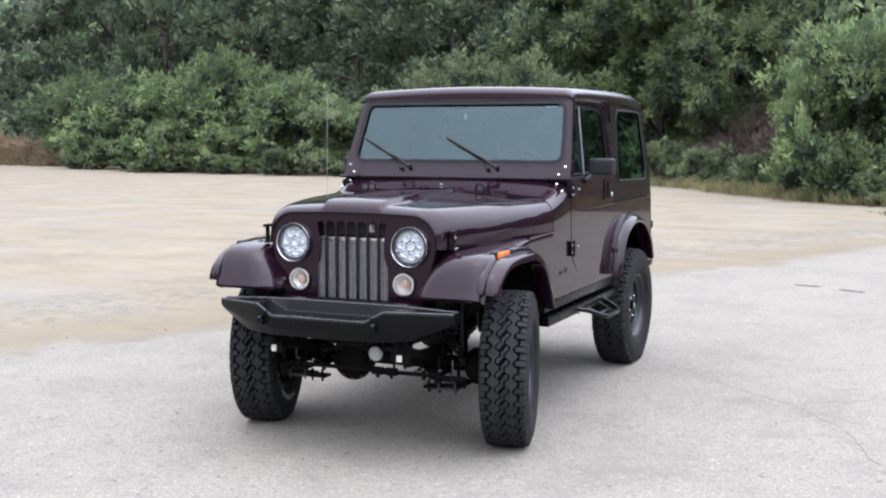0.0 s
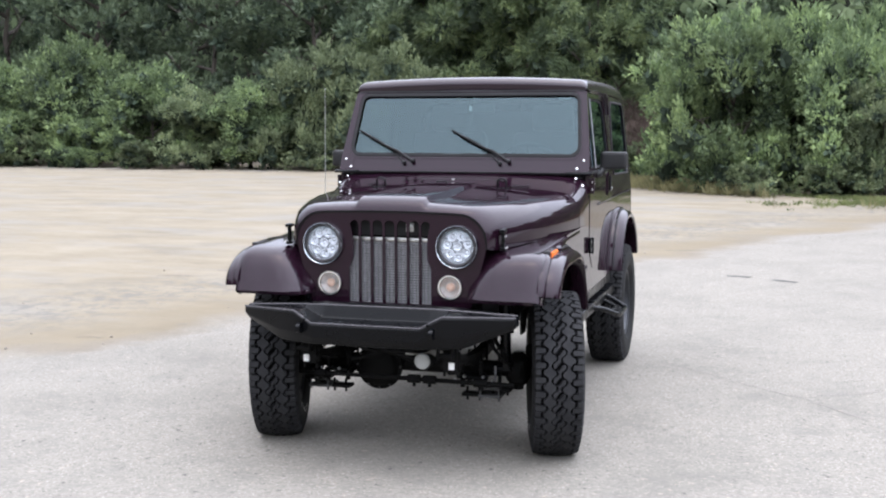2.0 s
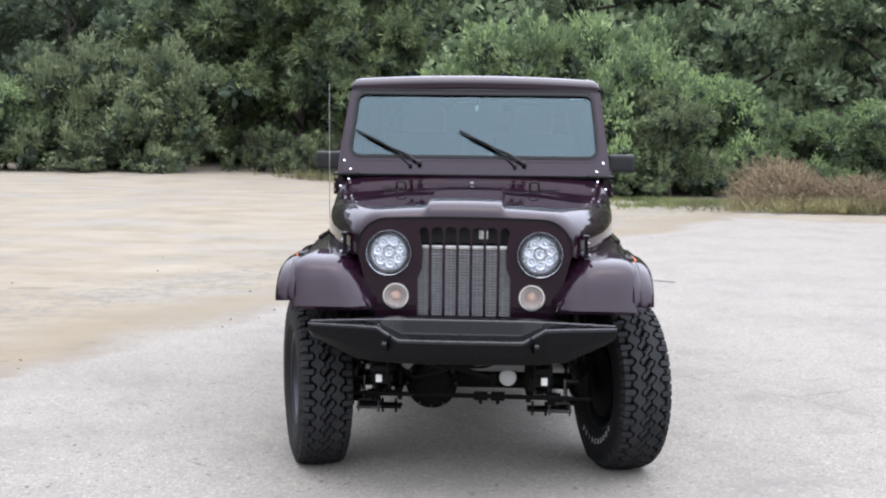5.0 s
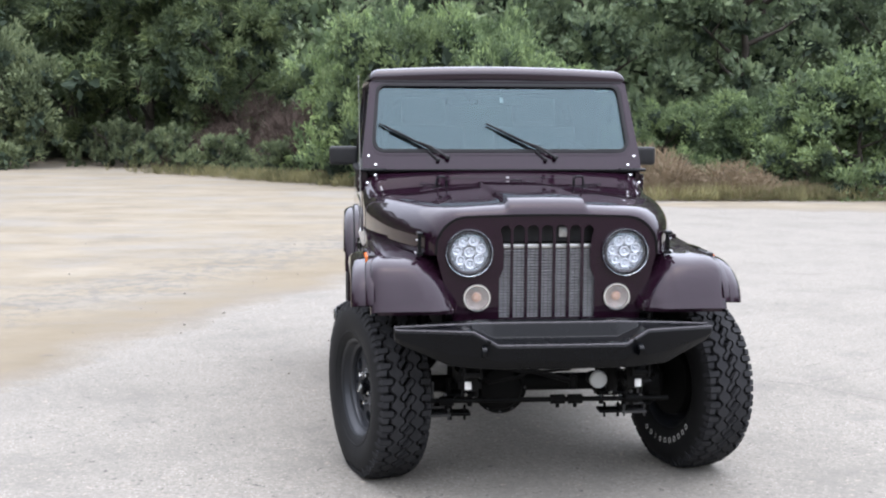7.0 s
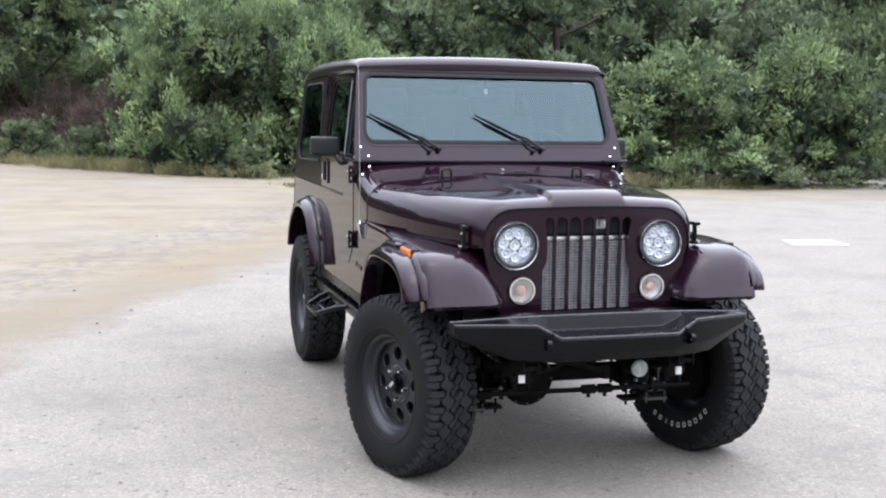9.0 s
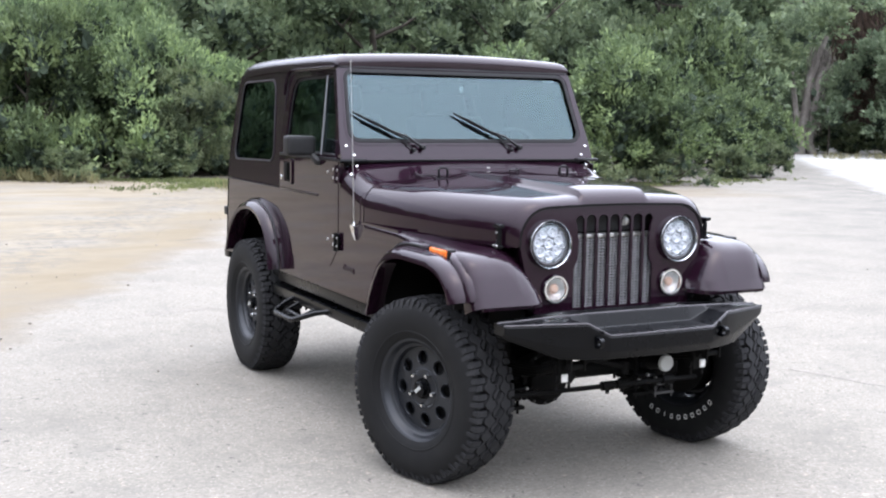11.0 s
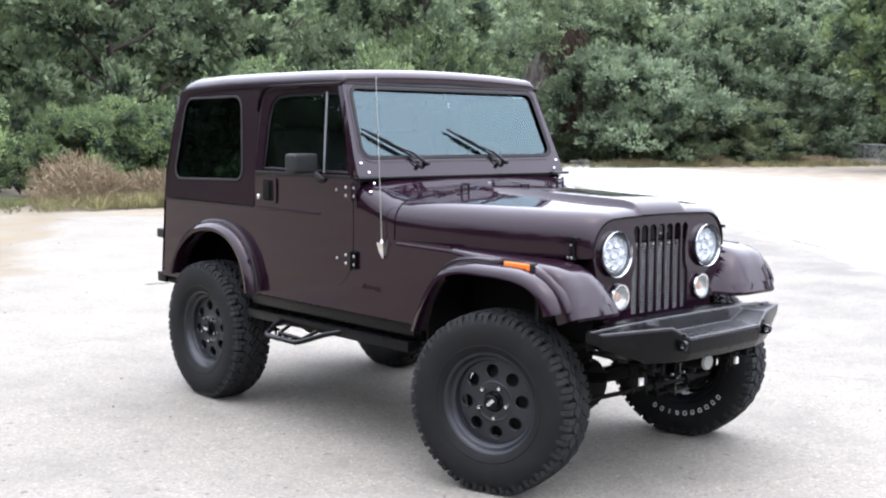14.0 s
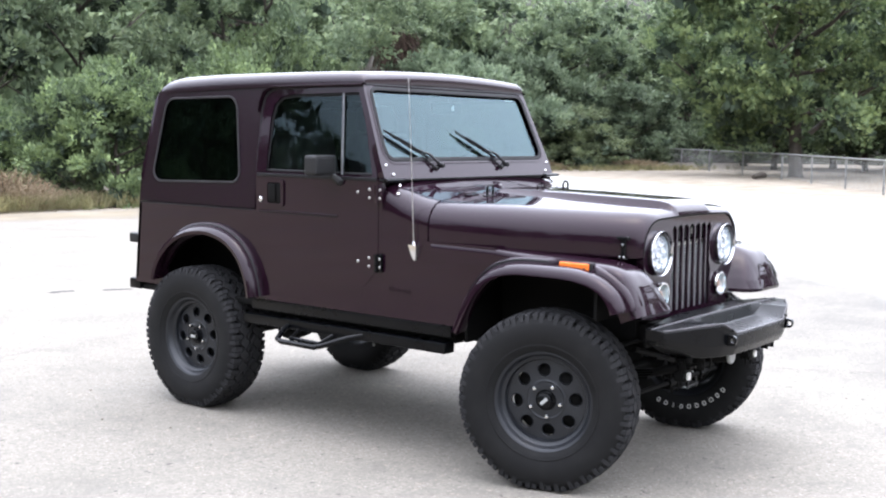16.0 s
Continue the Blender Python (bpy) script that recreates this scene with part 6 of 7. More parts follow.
# wheels: built once round the x axis, outer face towards +x
def build_wheels():
    R = 0.378
    bm = bmesh.new()
    half = [(0.098, 0.206), (0.110, 0.214), (0.122, 0.236), (0.131, 0.268), (0.133, 0.298), (0.129, 0.325), (0.121, 0.345), (0.110, 0.354), (0.085, 0.3575), (0.04, 0.359)]
    revolve(bm, half + [(0.0, 0.3592)] + [(-a, r) for a, r in reversed(half)], 72, close=False)
    revolve(bm, [(0.1225, 0.2375), (0.1255, 0.239), (0.1262, 0.243), (0.1245, 0.245)], 72, close=False)
    # tread: three rows of interlocking S blocks with narrow grooves, and a row of lugs on each shoulder
    N, W, A, B, GAP = 36, 0.047, 0.0125, 0.0140, 0.0058
    LUG_GAP = 0.0072
    pitch = 2 * math.pi * R / N
    wave = lambda b: max(-1.0, min(1.0, 1.5 * math.sin(2 * math.pi * b)))
    step = lambda a: max(-1.0, min(1.0, 1.4 * math.cos(math.pi * a)))
    n = 7
    tread = bmesh.new()
    for col in range(-1, 2):
        shift = col * (step(1.0) - step(0.0)) * B + (0.5 * pitch if col else 0.0)
        for k in range(N):
            rim_pts = [(i / n, 0.0) for i in range(n)] + [(1.0, i / n) for i in range(n)] + [(1 - i / n, 1.0) for i in range(n)] + [(0.0, 1 - i / n) for i in range(n)]
            low, top = [], []
            for a, b in rim_pts:
                for lst, rr, g in ((low, 0.357, GAP * 0.6), (top, R - 0.002 * abs(col), GAP)):
                    aa, bb = g / W + a * (1 - 2 * g / W), g / pitch + b * (1 - 2 * g / pitch)
                    ang = (k * pitch + (bb - 0.5) * pitch + B * step(aa) + shift) / R
                    x = (aa - 0.5 + col) * W + A * wave(bb + (0.5 if col else 0.0))
                    lst.append(tread.verts.new((x, rr * math.cos(ang), rr * math.sin(ang))))
            tread.faces.new(top)
            for i in range(len(top)):
                j = (i + 1) % len(top)
                tread.faces.new((low[i], low[j], top[j], top[i]))
    for g in (1, -1):
        for k in range(2 * N):
            a0 = k // 2 * pitch + g * (step(1.0) - step(0.0)) * B + B * step(1.0 if g > 0 else 0.0)
            long = k % 2 == 0
            lo, hi = (LUG_GAP / pitch, 0.5 - 0.0026 / pitch) if long else (0.5 + 0.0026 / pitch, 1 - LUG_GAP / pitch)
            bs = [lo + i / n * (hi - lo) for i in range(n + 1)]
            u0, u1 = (lo - 0.5) * pitch, (hi - 0.5) * pitch
            lug = [((b - 0.5) * pitch, 1.5 * W + g * A * wave(b) + GAP * 1.5) for b in bs] + [(u1, 0.113), (u0, 0.113)]
            last = len(lug)
            low, top, edge = [], [], []
            for i, (u, v) in enumerate(lug):
                far = i > n
                ang = (a0 + u) / R
                lr = 0.351 if far else 0.356
                low.append(tread.verts.new((g * v, lr * math.cos(ang), lr * math.sin(ang))))
                ang = (a0 + u * 0.99) / R
                tr = 0.3665 if far else R - 0.004
                top.append(tread.verts.new((g * (v + (0.003 if far else 0.001)), tr * math.cos(ang), tr * math.sin(ang))))
            for u in (u1 * 0.85 + u0 * 0.15, u0 * 0.85 + u1 * 0.15):
                ang = (a0 + u) / R
                rr, xx = (0.333, 0.1285) if long else (0.345, 0.1235)
                edge.append(tread.verts.new((g * xx, rr * math.cos(ang), rr * math.sin(ang))))
            tread.faces.new(top)
            for i in range(last):
                if i != n + 1:
                    j = (i + 1) % last
                    tread.faces.new((low[i], low[j], top[j], top[i]))
            tread.faces.new((top[n + 1], top[n + 2], edge[1], edge[0]))
            tread.faces.new((top[n + 1], edge[0], low[n + 1]))
            tread.faces.new((top[n + 2], low[n + 2], edge[1]))
    # groove floor, coloured near black for the shade between the blocks
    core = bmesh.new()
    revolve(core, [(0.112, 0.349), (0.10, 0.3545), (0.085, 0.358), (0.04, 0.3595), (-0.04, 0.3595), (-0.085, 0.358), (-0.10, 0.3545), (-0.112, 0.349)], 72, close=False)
    # the section is a little narrower and taller than it is drawn, and pressed flat where it stands on the ground
    for soft in (bm, tread, core):
        bmesh.ops.transform(soft, matrix=Matrix.Diagonal((0.905, 1.021, 1.021, 1)), verts=soft.verts)
        for v in soft.verts:
            r, a = math.hypot(v.co.y, v.co.z), abs(math.atan2(v.co.y, -v.co.z))
            if a < 0.62 and r > 0.24:
                depth = (r - 0.24) / 0.146
                want = (0.385 / math.cos(min(a, 0.25))) / 0.386
                fade = 1.0 if a < 0.25 else (0.62 - a) / 0.37
                k = 1 + (want - 1) * fade * depth
                v.co.y, v.co.z = v.co.y * k, v.co.z * k
    tyre_bm, bm = bm, None
    # rim
    bm = bmesh.new()
    revolve(bm, [(0.100, 0.205), (0.106, 0.214), (0.104, 0.219), (0.097, 0.220), (0.094, 0.214), (0.098, 0.207), (0.092, 0.201), (0.075, 0.196), (0.068, 0.190), (0.064, 0.180), (0.055, 0.176), (0.045, 0.1745), (0.03, 0.174)], 64, close=False)
    revolve(bm, [(0.04, 0.178), (0.0, 0.180), (-0.06, 0.185), (-0.095, 0.20), (-0.106, 0.216), (-0.098, 0.220)], 48, close=False)
    holes = [circle(0.130 * math.cos(a), 0.130 * math.sin(a), 0.0265, 18) for a in [2 * math.pi * k / 8 + 0.15 for k in range(8)]]
    dish = lambda u, v, w: (0.052 - 0.010 * max(0.0, (math.hypot(u, v) - 0.07) / 0.1) - 0.008 * w, u, v)
    panel(bm, circle(0, 0, 0.1755, 56), [*holes, circle(0, 0, 0.045, 24)], dish)
    for h in holes:
        cx, cy = sum(p[0] for p in h) / 18, sum(p[1] for p in h) / 18
        loft(bm, [[dish(cx + (p[0] - cx) * f, cy + (p[1] - cy) * f, d) for p in h + h[:1]] for f, d in ((1.13, -0.02), (1.08, -0.5), (1.0, -0.2), (1.0, 2.0))])
    revolve(bm, [(0.05, 0.09), (0.053, 0.082), (0.050, 0.075)], 40, close=False)
    bmesh.ops.transform(bm, matrix=Matrix.Diagonal((0.905, 1, 1, 1)), verts=bm.verts)
    rim_bm = bm
    hub = bmesh.new()
    revolve(hub, [(0.03, 0.047), (0.058, 0.047), (0.062, 0.042), (0.072, 0.040), (0.074, 0.034), (0.096, 0.032), (0.10, 0.026), (0.10, 0.002)], 28)
    for k in range(6):
        a = 2 * math.pi * k / 6
        bolt(hub, (0.072, 0.0365 * math.cos(a), 0.0365 * math.sin(a)), (1, 0, 0), 0.004)
    bmesh.ops.transform(hub, matrix=Matrix.Translation((-0.022, 0, 0)), verts=hub.verts)
    nuts = bmesh.new()
    for k in range(5):
        a = 2 * math.pi * k / 5 + 0.35
        revolve(nuts, [(0.038, 0.0105), (0.060, 0.0105), (0.067, 0.0075), (0.069, 0.002)], 6, Matrix.Translation((0, 0.068 * math.cos(a), 0.068 * math.sin(a))))
    badge = bmesh.new()
    box(badge, (0.0775, -0.019, -0.007), (0.080, 0.019, 0.007), 0.001)
    drum = bmesh.new()
    revolve(drum, [(-0.10, 0.04), (-0.09, 0.155), (-0.045, 0.158), (0.0, 0.158), (0.02, 0.10), (0.03, 0.05)], 32)
    words = bmesh.new()
    # raised white lettering on the inner sidewall, drawn as plain bars
    for g0 in (0.0, math.pi):
        for k in range(10):
            mid = g0 + (k - 4.5) * 0.152 - math.pi / 2 - 0.20
            wide = (0.010, 0.009, 0.0115, 0.010, 0.010, 0.0105, 0.008, 0.0025, 0.009, 0.009)[k]
            tall = 0.0115
            m = 14
            ringo, ringi = [], []
            for i in range(m):
                q = 2 * math.pi * i / m
                cu, su = math.cos(q), math.sin(q)
                for lst, f in ((ringo, 0.0), (ringi, 0.0042)):
                    u = math.copysign(abs(cu) ** 0.6, cu) * max(wide - f, 0.0006)
                    r = 0.267 + math.copysign(abs(su) ** 0.6, su) * (tall - f)
                    xx = -0.1188 - (r - 0.267) * 0.10
                    ang = mid + u / 0.267
                    lst.append((xx - 0.0012, r * math.cos(ang), r * math.sin(ang)))
            vo, vi = [words.verts.new(p) for p in ringo], [words.verts.new(p) for p in ringi]
            for i in range(m):
                words.faces.new((vo[i], vo[(i + 1) % m], vi[(i + 1) % m], vi[i]))
    first = None
    for s, x, y, z, steer in ((-1, 0.686, 0.026, 0.3725, 16.9), (1, 0.705, 0.068, 0.3725, 14.6), (-1, 0.662, 2.307, 0.3735, 0.0), (1, 0.662, 2.307, 0.3725, 0.0)):
        spin = 50 * y - 6 if s > 0 else 40 + 60 * y
        at = pose(s * x, y, z, 0, 0, (0 if s > 0 else 180) + steer) @ pose(0, 0, 0, spin)
        rest = pose(0, 0, 0, -spin)
        if first is None:
            first = part("wheel", rim_bm, RIM_BLACK, car, "satin black steel wheel with eight round holes", sharp=40, at=at)
            soft = [part("tyre", tyre_bm, RUBBER, first, "black all-terrain tyre with chunky tread", sharp=30, at=rest), part("tread_base", core, GROOVE_SHADE, first, at=rest), part("tread", tread, TREAD, first, "dusty interlocking tread blocks", sharp=30, at=rest), *pieces("sidewall_letter", words, LETTER, first)]
            kids = [part("hub", hub, BLACK_METAL, first, sharp=40), *pieces("lug_nut", nuts, CHROME, first), part("hub_badge", badge, BOOT, first), part("brake_drum", drum, UNDER, first)]
        else:
            w = again(first, car, at)
            for k in kids:
                again(k, w)
            for k in soft:
                again(k, w, rest if k.name.startswith(("tyre", "tread")) else None)


build_wheels()


# ---- plants ----
def blades(name, base, along, across, fold, mat, parent=None):
    """Many small folded leaves as one mesh: base points, vectors along and across, and fold normals (arrays n x 3)."""
    n = len(base)
    v = np.empty((n, 4, 3))
    v[:, 0] = base
    v[:, 1] = base + along * 0.5 + across + fold
    v[:, 2] = base + along
    v[:, 3] = base + along * 0.5 - across + fold
    me = bpy.data.meshes.new(name)
    me.vertices.add(n * 4)
    me.vertices.foreach_set("co", v.ravel())
    tri = (np.arange(n)[:, None] * 4 + np.array([0, 1, 2, 0, 2, 3])[None, :]).ravel()
    me.loops.add(n * 6)
    me.loops.foreach_set("vertex_index", tri.astype(np.int32))
    me.polygons.add(n * 2)
    me.polygons.foreach_set("loop_start", np.arange(n * 2, dtype=np.int32) * 3)
    me.update(calc_edges=True)
    me.materials.append(mat)
    ob = new(name, me)
    if parent is not None:
        ob.parent = parent
    return ob


def unit(a):
    return a / np.maximum(1e-9, np.linalg.norm(a, axis=-1, keepdims=True))


def clump_leaves(rng, centres, radii, count, size, droop=0.0, slim=0.45, flat=0.8, tufts=14, loose=0.17):
    """Leaves gathered into sprigs that stand out of many rounded clumps; returns base, along, across, fold."""
    k = len(centres)
    heads = unit(rng.normal(size=(k, tufts, 3)) + np.array([0, 0, 0.25]))
    heads[:, :, 2] = np.where(heads[:, :, 2] < -0.45, -heads[:, :, 2], heads[:, :, 2])
    reach = rng.uniform(0.75, 1.25, (k, tufts))
    w = radii ** 2
    which = rng.choice(k, count, p=w / w.sum())
    pick = rng.integers(0, tufts, count)
    head = heads[which, pick]
    u = rng.random(count) ** 0.7
    r = radii[which]
    side_way = rng.normal(size=(count, 3)) * (loose * (1.15 - 0.6 * u))[:, None]
    pos = centres[which] + (head * ((0.42 + 0.68 * u) * reach[which, pick])[:, None] + side_way) * r[:, None] * np.array([1, 1, flat])
    out = unit(head * 0.9 + 0.55 * rng.normal(size=(count, 3)) + np.array([0, 0, 0.3 - droop]))
    side = unit(np.cross(out, rng.normal(size=(count, 3))))
    s = size * rng.uniform(0.6, 1.35, count)[:, None]
    fold = np.cross(out, side) * s * 0.10
    return pos, out * s, side * s * slim * 0.5, fold


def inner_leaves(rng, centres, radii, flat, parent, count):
    """Large leaves in the heart of each clump, coloured dark to stand in for inner shade."""
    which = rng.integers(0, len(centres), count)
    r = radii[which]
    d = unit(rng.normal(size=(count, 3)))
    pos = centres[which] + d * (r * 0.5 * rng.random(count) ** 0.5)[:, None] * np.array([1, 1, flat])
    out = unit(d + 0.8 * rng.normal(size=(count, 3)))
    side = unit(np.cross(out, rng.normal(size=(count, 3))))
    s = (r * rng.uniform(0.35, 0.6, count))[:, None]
    ob = blades("inner_leaves", pos - out * s * 0.5, out * s, side * s * 0.3, np.cross(out, side) * s * 0.08, LEAF_INNER_SHADE, parent)
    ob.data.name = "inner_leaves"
    return tagged(ob, "inner leaves coloured dark to deepen the crown's shade")


def limb_mesh(name, rng, height, spread, r0, limbs, parent, mat, lean=0.0, start=0.3):
    bm = bmesh.new()
    top = Vector((lean * height, rng.uniform(-0.05, 0.05) * height, height * 0.8))
    mid = top * 0.5 + Vector((rng.uniform(-0.06, 0.06) * height, rng.uniform(-0.06, 0.06) * height, 0))
    tube(bm, [(0, 0, -0.1), (0, 0, 0.15), mid * 0.5, mid, top], [r0 * 1.5, r0 * 1.1, r0 * 0.9, r0 * 0.65, r0 * 0.15], 9)
    for i in range(limbs):
        f = start + (0.9 - start) * i / limbs
        p = Vector((0, 0, 0)).lerp(mid, f * 2) if f < 0.5 else mid.lerp(top, f * 2 - 1)
        a = i * 2.4 + rng.uniform(-0.4, 0.4)
        ln = spread * (1.0 - 0.45 * f) * rng.uniform(0.7, 1.05)
        tip = p + Vector((math.cos(a) * ln, math.sin(a) * ln, ln * rng.uniform(0.25, 0.7)))
        kink = p.lerp(tip, 0.5) + Vector((rng.uniform(-0.1, 0.1), rng.uniform(-0.1, 0.1), -0.06)) * ln
        tube(bm, [p, kink, tip], [r0 * 0.5, r0 * 0.3, r0 * 0.08], 6)
        for j in range(2):
            q = kink.lerp(tip, rng.uniform(0.1, 0.6))
            tw = q + Vector((rng.uniform(-0.5, 0.5), rng.uniform(-0.5, 0.5), rng.uniform(0.1, 0.5))) * ln * 0.6
            tube(bm, [q, tw], [r0 * 0.2, r0 * 0.05], 5)
    return part(name, bm, mat, parent, sharp=60)


def make_shrub(name, seed, w, h, leaves, size, mat, label, category="shrub", tufts=9, slim=0.45, droop=0.0, clumps=46, big=0.16):
    """A bush whose crown is a heap of leafy clumps, open and uneven, reaching to the ground."""
    rng = np.random.default_rng(seed)
    root = tagged(new(name), label, category)
    c, r = [], []
    for i in range(clumps):
        a, f = rng.uniform(0, 2 * np.pi), np.sqrt(rng.random())
        zf = rng.random() ** 1.1
        reach = np.sqrt(max(0.05, 1 - (zf * 0.92) ** 2.2)) * (0.85 + 0.3 * rng.random())
        c.append((np.cos(a) * f * w / 2 * reach, np.sin(a) * f * w / 2 * reach, 0.05 * h + zf * h * 0.84 * (0.8 + 0.3 * rng.random())))
        r.append(rng.uniform(0.6, 1.25) * big * min(w, h * 1.2))
    c, r = np.array(c), np.array(r)
    blades("crown", *clump_leaves(rng, c, r, leaves, size, droop, slim, 0.85, tufts), mat, root)
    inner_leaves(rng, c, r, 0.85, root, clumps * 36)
    limb_mesh("stem", rng, h * 0.85, w * 0.42, 0.03 * h ** 0.5 + 0.015, 9, root, BARK, 0.02, 0.1)
    return root


def make_tree(name, seed, w, h, leaves, size, mat, label, bole=0.22, tufts=7, slim=0.5, droop=0.0, clumps=60, r0=0.16, big=0.15):
    """A tree: tapered trunk and limbs, and a crown of clumps with gaps and a ragged outline."""
    rng = np.random.default_rng(seed)
    root = tagged(new(name), label, "tree")
    c, r = [], []
    for i in range(clumps):
        zf = rng.random()
        reach = np.sin(np.pi * (0.16 + 0.76 * zf)) ** 0.75
        a, f = rng.uniform(0, 2 * np.pi), rng.random() ** 0.45
        c.append((np.cos(a) * f * w / 2 * reach, np.sin(a) * f * w / 2 * reach, h * (bole + (1 - bole) * zf * 0.95)))
        r.append(rng.uniform(0.55, 1.3) * big * w * 0.8)
    c, r = np.array(c), np.array(r)
    blades("crown", *clump_leaves(rng, c, r, leaves, size, droop, slim, 0.8, tufts), mat, root)
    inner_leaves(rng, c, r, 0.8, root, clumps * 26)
    limb_mesh("trunk", rng, h, w * 0.45, r0, 11, root, BARK, 0.03, bole)
    return root


def scatter(proto, spots, group=""):
    """Copies of a plant at (x, y, turn, scale, height scale); the first spot takes the built one itself."""
    for i, (x, y, turn, s, hz) in enumerate(spots):
        m = pose(x, y, 0, 0, 0, turn)
        if i == 0:
            proto.matrix_basis = m @ Matrix.Diagonal((s, s, hz, 1))
            made = proto
        else:
            made = copy_thing(proto, m)
            made.matrix_basis = m @ Matrix.Diagonal((s, s, hz, 1))
        if group:
            made["group"] = group


# light green shrubs along the edge of the lot
sh_a = make_shrub("shrub", 1, 4.6, 3.6, 17500, 0.136, LEAF_SHRUB, "leafy light green shrub with dense rounded clumps", clumps=62, tufts=15, big=0.14)
sh_b = make_shrub("shrub", 2, 4.2, 3.4, 17500, 0.136, LEAF_BRIGHT, "tall bright green shrub with upright sprigs", tufts=12, clumps=62, slim=0.42, big=0.145)
sh_c = make_shrub("shrub", 3, 4.2, 3.2, 17000, 0.136, LEAF_GREY, "grey-green shrub with silvery leaves", tufts=13, clumps=60, slim=0.38, big=0.14)
scatter(sh_a, [(-28.4, 33.2, 0, 1.25, 1.15), (-23.8, 32.0, 70, 1.15, 1.35), (-19.6, 31.4, 140, 1.0, 1.05), (-33.5, 36.5, 200, 1.2, 1.2), (2.9, 21.4, 30, 0.72, 1.0), (10.0, 17.6, 100, 0.85, 0.85), (12.9, 17.6, 250, 0.85, 0.95), (17.2, 19.0, 20, 0.70, 0.66), (19.6, 22.6, 140, 1.0, 1.35), (-15.6, 30.6, 300, 0.9, 0.85)], "shrubs along the lot")
scatter(sh_b, [(0.7, 21.8, 0, 0.88, 1.15), (0.2, 24.0, 120, 0.9, 1.25), (5.0, 23.4, 60, 0.8, 0.85), (9.1, 21.8, 200, 0.7, 0.66), (11.6, 20.8, 300, 0.75, 0.76), (-26.0, 31.2, 80, 0.75, 0.6), (-21.4, 30.4, 10, 0.7, 0.55), (6.7, 20.4, 33, 0.55, 0.58), (3.0, 24.4, 210, 1.0, 1.3)], "shrubs along the lot")
scatter(sh_c, [(-10.4, 30.2, 0, 0.95, 1.25), (-13.2, 30.8, 90, 0.95, 1.3), (-17.4, 30.2, 180, 0.8, 0.85), (3.9, 20.9, 270, 0.6, 0.75), (42.0, 26.5, 30, 1.3, 0.9), (37.5, 27.5, 200, 1.0, 0.7)], "shrubs along the lot")
low = make_shrub("low_shrub", 5, 1.8, 1.0, 3400, 0.11, LEAF_GREY, "low grey-green shrub at the foot of the bank", clumps=30, tufts=8, slim=0.34, big=0.16)
scatter(low, [(-6.6, 30.2, 0, 1.0, 1.4), (-5.2, 28.6, 50, 0.9, 1.3), (-3.6, 26.7, 100, 1.05, 1.15), (-2.4, 25.4, 150, 0.85, 1.0), (-7.6, 31.0, 200, 0.9, 1.5), (1.2, 20.0, 20, 0.8, 0.7), (2.9, 20.2, 80, 0.9, 0.8), (8.7, 17.4, 130, 0.8, 0.8), (11.2, 16.3, 40, 1.0, 0.8), (13.2, 16.2, 300, 1.0, 0.8), (4.6, 21.6, 190, 0.9, 0.9), (-29.5, 31.8, 20, 1.4, 1.4), (-24.6, 30.4, 220, 1.3, 1.2), (-18.8, 29.4, 110, 1.2, 1.0), (-12.4, 29.2, 10, 1.2, 0.9), (34.6, 33.6, 40, 1.7, 1.6), (36.2, 32.4, 90, 1.6, 1.4), (31.2, 34.4, 200, 1.8, 1.9), (38.0, 31.6, 300, 1.6, 1.3), (39.8, 30.2, 10, 1.6, 1.2), (33.4, 35.2, 250, 1.8, 2.2), (16.5, 17.7, 70, 0.75, 0.9), (17.7, 17.9, 160, 0.75, 0.9)], "low shrubs")

# dark trees behind them
tr_a = make_tree("tree", 11, 7.0, 8.5, 13500, 0.22, LEAF_TREE, "dark green tree with heavy clumped foliage", bole=0.06, clumps=70, tufts=14, big=0.13)
tr_b = make_tree("tree", 12, 6.4, 9.0, 13500, 0.215, LEAF_TREE, "dense dark evergreen tree", bole=0.05, tufts=16, clumps=78, big=0.13)
tr_c = make_tree("tree", 13, 6.8, 8.8, 6800, 0.32, LEAF_TREE, "dark tree half hidden behind the first row", bole=0.05, clumps=60, tufts=12, big=0.14)
scatter(tr_c, [(24, 40, 210, 1.3, 1.3), (35, 44, 70, 1.4, 1.2), (14, 34, 70, 1.2, 1.3), (42, 37, 190, 1.2, 1.1), (55, 33, 20, 1.2, 1.1), (8, 38, 40, 1.4, 1.5), (61, 30, 50, 1.3, 1.3), (33, 38.5, 120, 1.1, 1.1), (46, 35, 15, 1.2, 1.1), (64, 5, 60, 1.2, 1.1), (60, 13, 100, 1.2, 1.1), (50.5, 20, 30, 0.9, 0.75), (52, 16, 140, 0.9, 0.7), (51, 9.5, 250, 0.9, 0.75), (46.5, 5, 80, 0.9, 0.75), (56, 19, 200, 1.1, 0.9)], "trees behind the lot")
scatter(tr_a, [(2.8, 28.5, 200, 0.9, 0.95), (10.5, 26.5, 260, 0.95, 1), (20.5, 25.0, 320, 0.9, 0.95), (29.5, 37, 30, 1.1, 1.1), (49, 31, 80, 1.1, 1)], "trees behind the lot")
scatter(tr_b, [(6.8, 27.5, 170, 0.95, 1), (15.2, 26.4, 230, 1, 1), (24.5, 31.5, 280, 1, 1), (56, 24, 330, 1.1, 1)], "trees behind the lot")
tr_e = make_tree("tree", 16, 6.7, 8.8, 10500, 0.24, LEAF_TREE_SHADED, "tree with dense clumps behind the shrubs, its leaves coloured darker for shade", bole=0.05, clumps=70, tufts=14, big=0.13)
